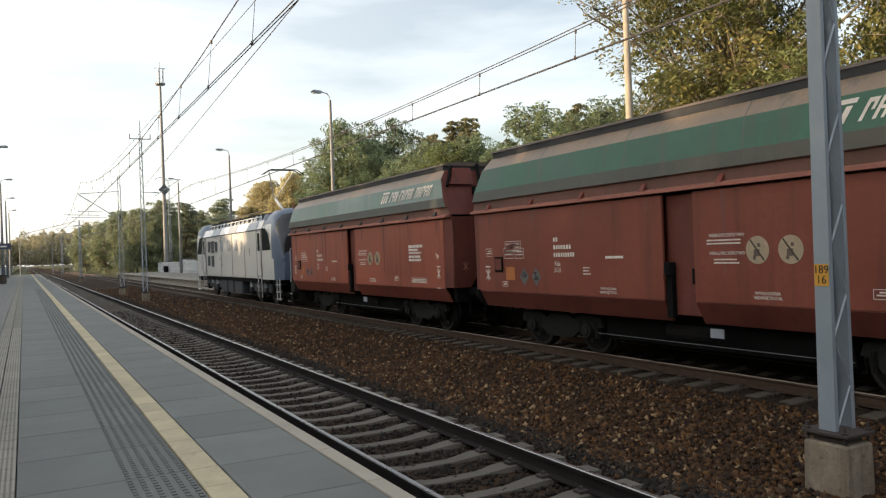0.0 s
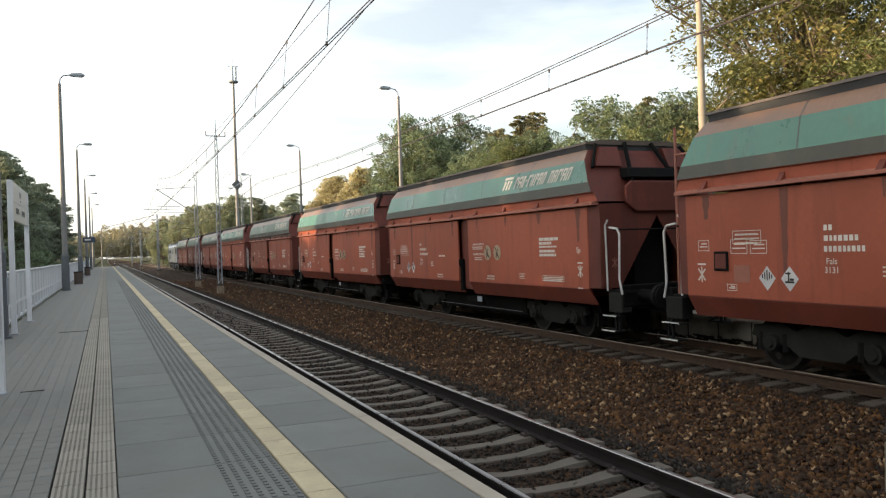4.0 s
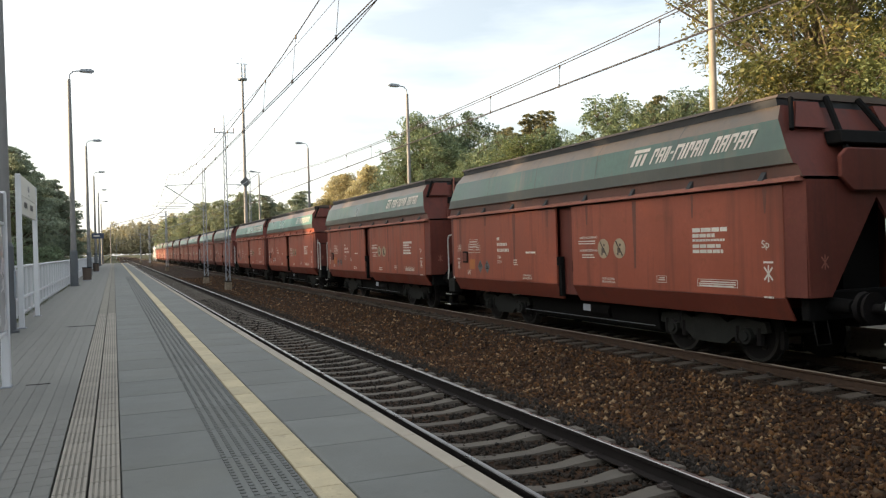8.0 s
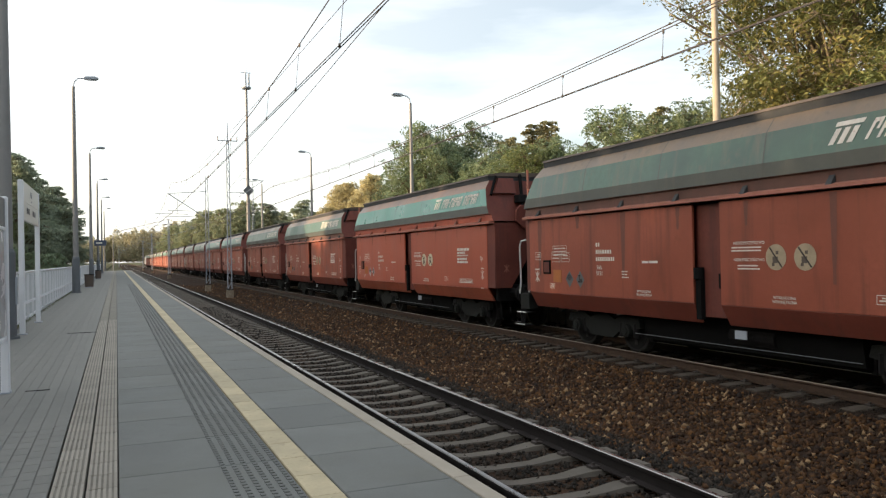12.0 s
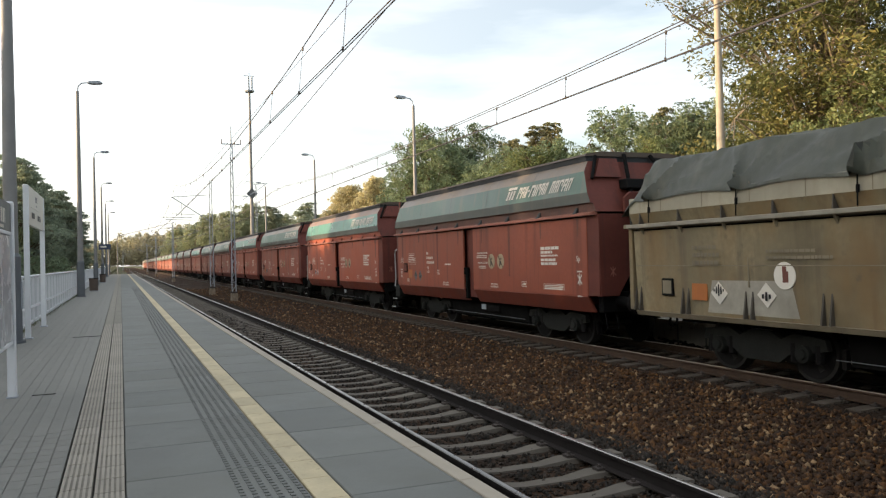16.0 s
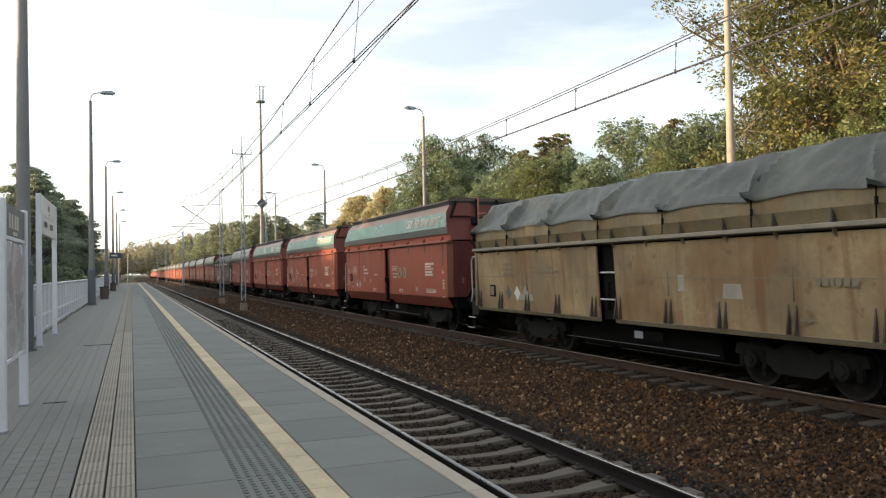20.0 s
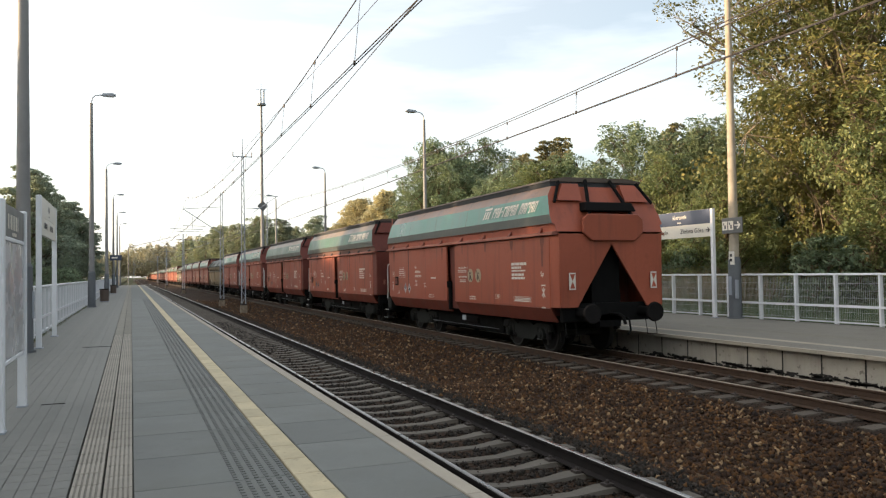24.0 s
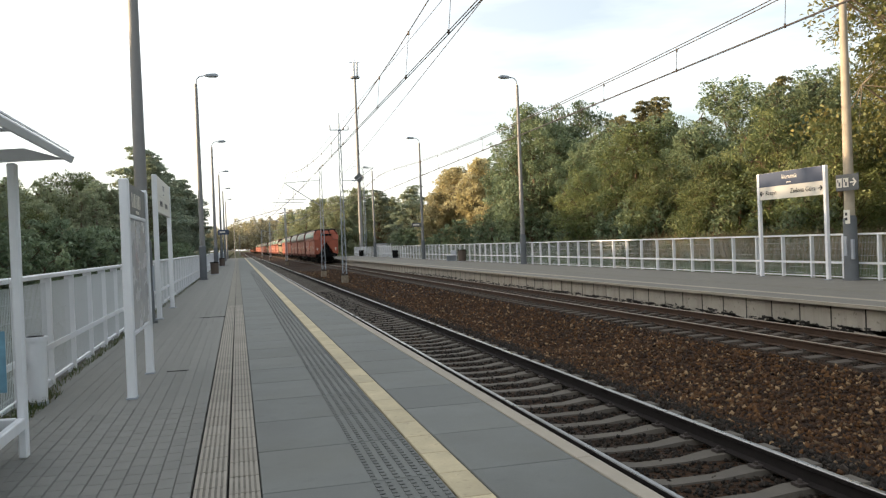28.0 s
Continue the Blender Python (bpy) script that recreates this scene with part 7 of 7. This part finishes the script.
        mid = root.lerp(p, 0.55) + Vector((0, 0, 0.6))
        wood.path([root, mid, p], r0 * 0.11, 5)
        bough(p, br * 1.5, 4)
    part("trunk", wood, barkmat, t, smooth=True)
    ctr, rad = np.array([tuple(p) for p in centres]), np.array(radii)
    w = rad ** 2
    w[inner:] *= 0.5
    pick = ng.choice(len(ctr), leaves, p=w / w.sum())
    d = ng.normal(size=(leaves, 3))
    d /= np.linalg.norm(d, axis=1)[:, None]
    low = (d[:, 2] < -0.2) & (ng.random(leaves) < 0.6)
    d[low, 2] *= -1
    d[:, 2] *= flat
    pos = ctr[pick] + d * rad[pick][:, None] * (0.5 + 0.6 * ng.random((leaves, 1)) ** 0.6)
    part("crown", leaf_mesh("crown", pos, leaf, leafmat, seed), None, t)
    return t


def plant(src, x, y, s, a, z=-0.5):
    if src.name not in planted:
        planted.add(src.name)
        ob = src
    else:
        ob = copy_thing(src, Matrix())
    ob.scale = (s, s, s)
    ob.location = (x, y, z)
    ob.rotation_euler = (0, 0, a)
    return ob


planted = set()
T_OAK = tree("deciduous_tree", "broad leafy green tree with a tall trunk behind the platform fence", 11, 13.0, 4.3, 0.12, 36000, 0.17, M["leafA"], M["bark"], limbs=84)
T_OAK2 = tree("deciduous_tree", "dense green tree at the forest edge", 12, 12.0, 4.2, 0.08, 34000, 0.17, M["leafA"], M["bark"], limbs=80)
T_YEL = tree("deciduous_tree", "tall yellowing tree with a pale trunk and open crown", 13, 16.0, 4.8, 0.18, 52000, 0.125, M["leafB"], M["barkgrey"], limbs=70)
T_TALL = tree("deciduous_tree", "very tall yellowing tree with long boughs over the platform fence", 23, 22.0, 4.7, 0.24, 56000, 0.115, M["leafB"], M["barkgrey"], limbs=58, boughs=((-6.6, 0.0, 11.9, 0.7), (-5.9, 0.3, 12.3, 0.75), (-4.9, -0.3, 12.6, 0.8), (-4.6, 0.4, 11.8, 0.7), (-3.8, 0.0, 13.4, 0.85)))
T_TALL.location = (27.9, 26.0, -0.5)
T_ACA = tree("deciduous_tree", "light green tree with yellow tinged leaves", 14, 9.0, 3.8, 0.05, 36000, 0.125, M["leafE"], M["bark"], limbs=70)
T_BIR = tree("birch_tree", "golden autumn birch tree catching the low sun", 15, 12.0, 3.4, 0.1, 22000, 0.22, M["leafC"], M["barkgrey"], limbs=84)
T_PINE = tree("pine_tree", "dark pine tree with layered boughs", 16, 13.0, 5.0, 0.14, 26000, 0.24, M["needle"], M["bark"], limbs=56, pointed=0.55, flat=0.36)
T_FIR = tree("pine_tree", "brownish pine standing above the leafy trees", 26, 15.0, 3.4, 0.35, 11000, 0.26, M["pineneedle"], M["bark"], limbs=26, pointed=0.45, flat=0.45)
# Both wear the hazed leaf colour.
T_WIL = tree("deciduous_tree", "pale grey-green tree with haze put into its leaf colour", 19, 12.0, 4.0, 0.08, 22000, 0.22, M["leafD"], M["barkgrey"], limbs=70)
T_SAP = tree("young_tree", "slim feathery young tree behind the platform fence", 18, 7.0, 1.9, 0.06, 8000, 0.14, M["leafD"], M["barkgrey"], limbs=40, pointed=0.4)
T_BUSH = tree("bush", "leafy green bush behind the fence", 17, 3.6, 2.2, 0.02, 7000, 0.17, M["leafA"], M["bark"], "bush", limbs=36)

rt = random.Random(21)
# far side: forest edge
HEIGHTS = {T_OAK: 13.0, T_OAK2: 12.0, T_YEL: 16.0, T_ACA: 9.0, T_BIR: 12.0, T_PINE: 13.0, T_WIL: 12.0, T_FIR: 15.0}
for x, y, h, src in ((24.3, 61.0, 13.2, T_OAK), (28.3, 63.0, 13.8, T_OAK2), (27.5, 55.0, 10.6, T_OAK2), (25.8, 48.0, 9.6, T_ACA), (29.4, 48.6, 10.4, T_OAK), (24.4, 52.0, 7.0, T_ACA),
                     (38.2, 75.0, 15.2, T_FIR), (36.6, 64.0, 14.6, T_FIR), (40.0, 67.0, 15.6, T_FIR), (33.5, 56.0, 12.4, T_FIR), (30.4, 42.0, 11.4, T_OAK2), (32.8, 39.6, 10.8, T_OAK), (35.5, 45.0, 12.6, T_FIR), (27.4, 42.5, 8.4, T_OAK),
                     (26.3, 33.6, 8.3, T_ACA), (24.3, 36.0, 6.0, T_ACA), (24.0, 40.8, 6.4, T_ACA), (29.4, 36.0, 9.8, T_OAK2), (31.0, 34.5, 10.5, T_OAK2), (25.4, 28.6, 6.8, T_ACA), (25.8, 19.0, 9.0, T_ACA), (29.5, 15.0, 18.0, T_YEL),
                     (31.6, 71.0, 12.4, T_OAK2), (26.5, 70.0, 11.4, T_OAK), (29.0, 78.0, 11.0, T_OAK2), (25.8, 95.0, 11.8, T_BIR), (27.8, 92.0, 12.4, T_BIR), (29.6, 90.0, 12.0, T_BIR), (26.8, 101.0, 12.2, T_BIR), (24.2, 96.0, 8.6, T_BIR), (31.5, 96.0, 11.0, T_BIR),
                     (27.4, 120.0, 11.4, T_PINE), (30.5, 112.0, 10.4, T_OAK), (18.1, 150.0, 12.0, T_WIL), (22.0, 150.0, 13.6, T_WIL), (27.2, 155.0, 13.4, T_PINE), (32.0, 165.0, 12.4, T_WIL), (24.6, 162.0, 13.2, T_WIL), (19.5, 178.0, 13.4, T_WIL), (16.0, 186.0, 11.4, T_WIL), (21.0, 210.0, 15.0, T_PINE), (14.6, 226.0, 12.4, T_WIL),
                     (29.6, 24.0, 23.0, T_YEL), (26.5, 9.0, 14.0, T_OAK), (30.0, 4.0, 15.0, T_OAK2), (27.0, -4.0, 14.0, T_YEL), (28.0, -16.0, 14.0, T_OAK), (27.0, -30.0, 14.0, T_OAK2)):
    plant(src, x, y, 0.97 * h / HEIGHTS[src], rt.uniform(0, 6.28))
for i in range(17):
    plant(T_OAK if i % 2 else T_OAK2, 36.5 + rt.uniform(-1.5, 2.5), 6 + i * 7.0, rt.uniform(0.6, 0.86), rt.uniform(0, 6.28))
for i in range(18):
    plant(T_BUSH, 23.2 + rt.uniform(-0.7, 1.0), 10 + i * 6.0 + rt.uniform(-1.5, 1.5), rt.uniform(0.6, 1.25), rt.uniform(0, 6.28))
# near side: low feathery trees along the fence; taller rows behind are added, unseen, to shade the line
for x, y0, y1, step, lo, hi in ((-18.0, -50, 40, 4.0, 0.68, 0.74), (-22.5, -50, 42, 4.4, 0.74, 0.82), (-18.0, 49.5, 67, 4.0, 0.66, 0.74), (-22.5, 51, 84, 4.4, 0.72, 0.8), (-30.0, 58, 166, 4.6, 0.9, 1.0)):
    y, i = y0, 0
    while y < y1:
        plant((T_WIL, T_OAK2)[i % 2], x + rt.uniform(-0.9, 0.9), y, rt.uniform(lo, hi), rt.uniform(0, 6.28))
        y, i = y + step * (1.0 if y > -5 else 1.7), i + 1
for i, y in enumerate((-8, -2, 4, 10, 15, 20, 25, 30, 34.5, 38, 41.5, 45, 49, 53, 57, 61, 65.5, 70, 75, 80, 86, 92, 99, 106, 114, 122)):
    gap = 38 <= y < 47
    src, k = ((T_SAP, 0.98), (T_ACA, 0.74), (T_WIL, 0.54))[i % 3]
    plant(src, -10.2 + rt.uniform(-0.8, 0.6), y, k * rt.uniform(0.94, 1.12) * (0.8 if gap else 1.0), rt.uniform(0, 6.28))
# Saplings out of view, added to dapple the sun in the tree gap.
for i in range(7):
    plant(T_SAP, -25.0 + rt.uniform(-2.0, 2.0), 44.5 + i * 1.5, rt.uniform(1.0, 1.2), rt.uniform(0, 6.28))
for i in range(9):
    plant(T_SAP, -8.6 + rt.uniform(-0.8, 0.8), 48 + i * 3.1, rt.uniform(0.85, 1.08), rt.uniform(0, 6.28))
for i in range(15):
    plant(T_BUSH, -7.0 + rt.uniform(-0.6, 0.4), 4 + i * 3.6, rt.uniform(0.8, 1.05), rt.uniform(0, 6.28))
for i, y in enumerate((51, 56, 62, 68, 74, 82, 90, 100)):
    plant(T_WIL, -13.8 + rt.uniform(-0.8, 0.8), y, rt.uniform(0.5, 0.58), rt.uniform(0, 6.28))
for x, y, s in ((-9.2, 84.0, 0.98), (-9.5, 93.0, 0.95), (-7.0, 103.0, 0.85), (-8.5, 118.0, 0.95), (-8.0, 134.0, 0.9)):
    plant(T_PINE, x, y, s, rt.uniform(0, 6.28))
for i in range(12):
    plant(T_BUSH, -5.6 + rt.uniform(-0.8, 0.6), 6 + i * 6.5 + rt.uniform(-2, 2), rt.uniform(0.5, 0.85), rt.uniform(0, 6.28))

# undergrowth and trees that close the wood below the tall tree
for x, y, s, a in ((31.4, 28.0, 1.2, 0.4), (33.2, 26.4, 1.3, 2.0), (30.6, 29.8, 1.1, 3.6), (31.8, 24.8, 1.2, 5.0)):
    plant(T_BUSH, x, y, s, a)
for x, y, s, a in ((39.0, 34.5, 0.8, 1.0), (40.0, 30.0, 0.85, 2.6), (39.5, 25.0, 0.8, 4.1)):
    plant(T_OAK2, x, y, s, a)


def far_wood(name, label, areas, material, seed, leaf, per):
    """Distant forest: many crowns of coarse foliage in one sheet of stuff."""
    rg = np.random.default_rng(seed)
    pos = []
    for x0, x1, y0, y1, n, h in areas:
        for _ in range(n):
            x, y, hh = rg.uniform(x0, x1), rg.uniform(y0, y1), h * rg.uniform(0.8, 1.12)
            d = rg.normal(size=(per, 3))
            d /= np.linalg.norm(d, axis=1)[:, None]
            r = rg.uniform(0.75, 1.0, (per, 1))
            pos.append(np.array([x, y, hh * 0.55]) + d * r * np.array([2.6, 2.6, hh * 0.46]))
    me = leaf_mesh(name, np.concatenate(pos), leaf, material, seed)
    return tagged(new(name, me), label, "forest", "", "stuff")


# Mostly unseen wood, added to stop low sunbeams from the left.
far_wood("side_wood", "low dense wood added on the near side to block low sun", [(-46, -34, -60, 150, 150, 6.5)], M["needle"], 33, 0.9, 200)
# Distant woods, with their haze painted into the foliage colour.
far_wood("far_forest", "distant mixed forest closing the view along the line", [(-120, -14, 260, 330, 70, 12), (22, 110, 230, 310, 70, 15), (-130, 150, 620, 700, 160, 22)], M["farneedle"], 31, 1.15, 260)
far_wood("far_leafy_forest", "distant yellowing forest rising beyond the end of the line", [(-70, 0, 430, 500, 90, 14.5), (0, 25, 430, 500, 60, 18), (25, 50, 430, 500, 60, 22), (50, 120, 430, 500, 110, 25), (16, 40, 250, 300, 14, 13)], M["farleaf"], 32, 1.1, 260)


def blades(name, areas, material, seed, label):
    rg = np.random.default_rng(seed)
    vs, count = [], 0
    for x0, x1, y0, y1, z, n, h in areas:
        p = np.c_[rg.uniform(x0, x1, n), rg.uniform(y0, y1, n), np.full(n, z)]
        a, lean, hh = rg.uniform(0, 6.283, n), rg.normal(0, 0.25, (n, 2)), h * rg.uniform(0.5, 1.2, n)
        side = np.c_[np.cos(a), np.sin(a), np.zeros(n)] * (0.006 + 0.012 * h)
        up = np.c_[lean[:, 0] * hh, lean[:, 1] * hh, hh]
        vs.append(np.stack([p - side, p + side, p + up], 1).reshape(-1, 3))
        count += n
    v = np.concatenate(vs)
    me = bpy.data.meshes.new(name)
    me.from_pydata(v.tolist(), [], np.arange(3 * count).reshape(-1, 3).tolist())
    me.materials.append(material)
    return tagged(new(name, me), label, "grass", "", "stuff")


blades("fence_grass", [(-2.36, -2.2, 4.0, 24.0, -0.01, 1800, 0.075), (-2.36, -2.1, 8.4, 10.2, -0.01, 500, 0.11), (-2.34, -2.2, 24.0, 60.0, -0.01, 900, 0.07), (-6.0, -2.9, 4.0, 60.0, -0.32, 9000, 0.45)], M["grass"], 41, "green grass tufts along the foot of the fence")
blades("meadow_weeds", [(19.3, 22.5, 8.0, 70.0, -0.75, 16000, 1.25)], M["weeds"], 43, "green weeds behind the far platform fence")
blades("meadow_grass", [(19.2, 24.0, 8.0, 60.0, -0.75, 14000, 0.8), (19.2, 24.0, 60.0, 120.0, -0.75, 7000, 0.9), (21.5, 24.0, 24.0, 46.0, -0.6, 9000, 2.05)], M["drygrass"], 42, "tall dry grass and weeds behind the far fence")

# ---- paving pieces, sleepers and wall panels ----
SLAB = 1.114
Y_START = 5.368 - 17 * SLAB


def slab_piece(x0, x1, ln, z):
    s = MB()
    c = 0.006
    g = 0.006 if ln > 1 else 0.004 if ln > 0.3 else 0.0016
    s.add([(x0 + g, g, -0.05), (x1 - g, g, -0.05), (x1 - g, ln - g, -0.05), (x0 + g, ln - g, -0.05), (x0 + g, g, z - c), (x1 - g, g, z - c), (x1 - g, ln - g, z - c), (x0 + g, ln - g, z - c),
           (x0 + g + c, g + c, z), (x1 - g - c, g + c, z), (x1 - g - c, ln - g - c, z), (x0 + g + c, ln - g - c, z)],
          [(0, 1, 5, 4), (1, 2, 6, 5), (2, 3, 7, 6), (3, 0, 4, 7), (4, 5, 9, 8), (5, 6, 10, 9), (6, 7, 11, 10), (7, 4, 8, 11), (8, 9, 10, 11)])
    return s


def paving(name, x0, x1, ln, keys, y_start, y_end, near, z=0.0, ribs=None, skew=0.0, near0=-50.0):
    s = slab_piece(x0, x1, ln, z)
    if ribs:
        ribs(s, z)
    mats = [M[k] for k in keys.split()]
    me = s.mesh(name, mats)
    gap = 0.004 if ln > 0.3 else 0.0016
    far = MB()
    y = y_start + skew
    while y < y_end:
        if near0 <= y < near:
            part(name, me, None, platform_left, m=pose(0, y, 0))
        else:
            far.box(x0 + gap, x1 - gap, y + gap, y + ln - gap, -0.04, z)
        y += ln
    if far.v:
        tagged(part(name + "_rest", far, mats[0], platform_left), kind="stuff")


def blister_rows(s, z):
    """Six rows of raised studs, coloured dark for their own shadows, beside the yellow strip."""
    for i in range(6):
        x = 0.858 + i * 0.081
        for j in range(14):
            y = 0.02 + j * (SLAB - 0.02) / 14
            s.box(x - 0.018, x + 0.018, y, y + 0.045, z - 0.002, z + 0.008, 1)


def ribs_of(x0, x1, ln):
    def make(s, z):
        n = 6
        for i in range(n):
            x = x0 + (x1 - x0) * (i + 0.5) / n
            s.box(x - 0.010, x + 0.010, 0.006, ln - 0.006, z - 0.002, z + 0.007, 1)
    return make


paving("slab", 0.09, 1.305, SLAB, "slab stud", Y_START, 168, 62, 0.0, blister_rows)
paving("yellow_tile", 1.308, 1.542, SLAB / 2, "yellow", Y_START, 168, 40, 0.002)
paving("edge_slab", 1.545, 2.365, SLAB, "slab", Y_START, 168, 62)
paving("edge_stone", 2.368, EDGE_LEFT, SLAB, "lip", Y_START, 168, 62, 0.001)
paving("tactile_tile", -0.362, -0.132, 0.4, "groove cream", Y_START, 168, 24, 0.0, ribs_of(-0.362, -0.132, 0.4), 0.0, 0.0)
paving("tactile_tile", -0.126, 0.092, 0.4, "groove cream", Y_START, 168, 24, 0.0, ribs_of(-0.126, 0.092, 0.4), 0.2, 0.0)
for i in range(16):
    x1 = -0.372 - 0.124 * i
    paving("paver", x1 - 0.124, x1, 0.248, "paver", -14.0, 168, 8.6, -0.0015 * (i % 2), None, 0.124 * (i % 2) + 0.04 * (i % 3), 4.2)


def sleeper_mesh():
    s = MB()
    st = [(-1.3, 0.15, -0.185), (-1.0, 0.145, -0.175), (-0.55, 0.14, -0.18), (-0.25, 0.105, -0.215), (0.25, 0.105, -0.215), (0.55, 0.14, -0.18), (1.0, 0.145, -0.175), (1.3, 0.15, -0.185)]
    for x, w, z in st:
        s.v += [(x, -w, -0.3), (x, -w * 0.8, z), (x, w * 0.8, z), (x, w, -0.3)]
    for i in range(7):
        s.f += [(i * 4 + j, i * 4 + j + 1, i * 4 + 5 + j, i * 4 + 4 + j) for j in range(3)]
    s.f += [(0, 3, 2, 1), (28, 29, 30, 31)]
    s.m = [0] * len(s.f)
    return s


sl_me = sleeper_mesh().mesh("sleeper", M["sleeper"])
sl_far = sleeper_mesh().mesh("sleeper", M["sleeper2"])
clip = MB()
for sx in (-0.753, 0.753):
    for d in (-1, 1):
        clip.tube((sx + d * 0.1, 0.0, -0.18), (sx + d * 0.1, 0.0, -0.12), 0.03, 0.02, 6)
        clip.box(sx + d * 0.1 - 0.05, sx + d * 0.1 + 0.05, -0.055, 0.055, -0.178, -0.15)
clip_me = clip.mesh("rail_fastening", M["clip"])
SPACING = 0.604
for t, cx, y0 in ((track_near, TRACK_NEAR, 7.69 - 18 * SPACING), (track_far, TRACK_FAR, 9.88 - 22 * SPACING)):
    rest = MB()
    for i in range(420):
        y = y0 + i * SPACING
        if i < 150:
            o = part("sleeper", sl_me if cx < 6 else sl_far, None, t, m=pose(cx, y, RAIL_Z))
            tagged(part("rail_fastening", clip_me, None, o), kind="stuff")
        else:
            rest.box(cx - 1.3, cx + 1.3, y - 0.12, y + 0.12, RAIL_Z - 0.3, RAIL_Z - 0.185)
    tagged(part("distant_sleeper", rest, M["sleeper"], t), kind="stuff")

wp = MB().box(12.66, 12.74, 0.014, 0.981, -1.0, -0.1).mesh("wall_panel", M["wallpanel"])
for i in range(136):
    part("wall_panel", wp, None, platform_right, m=pose(0, 13.6 - 26 * 0.995 + i * 0.995, 0))


# dark open joints between the wall panels
seal = MB()
for i in range(136):
    y = 13.6 - 26 * 0.995 + i * 0.995
    seal.box(12.652, 12.664, y - 0.017, y + 0.013, -0.95, -0.11)
tagged(part("panel_joint", seal, M["tar"], platform_right, "dark open joints between the panels"), kind="stuff")

# flaking tar along the foot of the far platform's wall
tar = MB()
rg = random.Random(77)
for i in range(760):
    y, z, w, h = 2.0 + 58 * rg.random() ** 1.2, rg.gauss(-0.575, 0.04), rg.uniform(0.06, 0.45), rg.uniform(0.015, 0.05)
    n = 5
    lo = [(12.649, y + w * q / n, z - h * rg.uniform(0.3, 1)) for q in range(n + 1)]
    hi = [(12.649, y + w * q / n, z + h * rg.uniform(0.1, 1)) for q in range(n + 1)]
    tar.add(lo + hi, [(q, q + 1, n + 2 + q, n + 1 + q) for q in range(n)])
tagged(part("tar_coating", tar, M["tar"], platform_right, "flaking black tar along the wall foot"), kind="stuff")


# ---- what moves ----
def motions():
    for ob, y, d, k in train:
        base = 0 if d > 0 else 180
        walk(ob, [(t, pose(TRACK_FAR, y + SPEED * t - BRAKE * t * t, RAIL_Z, 0, 0, base)) for t in range(0, 29, 2)])
        near, far = (-4.0 - y) / SPEED, (32.0 - y) / SPEED
        f0, f1 = max(0, math.ceil(near * FPS)), min(28 * FPS, math.floor(far * FPS))
        if f1 - f0 < 2:
            continue
        for b in [c for c in ob.children if c.name.startswith("bogie")]:
            for w in [c for c in b.children if c.name.startswith("wheelset")]:
                p = w.matrix_basis.translation.copy()
                step = -d * math.degrees(SPEED / FPS / max(WHEEL_R, p.z))
                frames = sorted({0, *range(f0, f1 + 1), 28 * FPS})
                walk(w, [(f / FPS, pose(p.x, p.y, p.z, step * (min(max(f, f0), f1) - f0))) for f in frames])


motions()
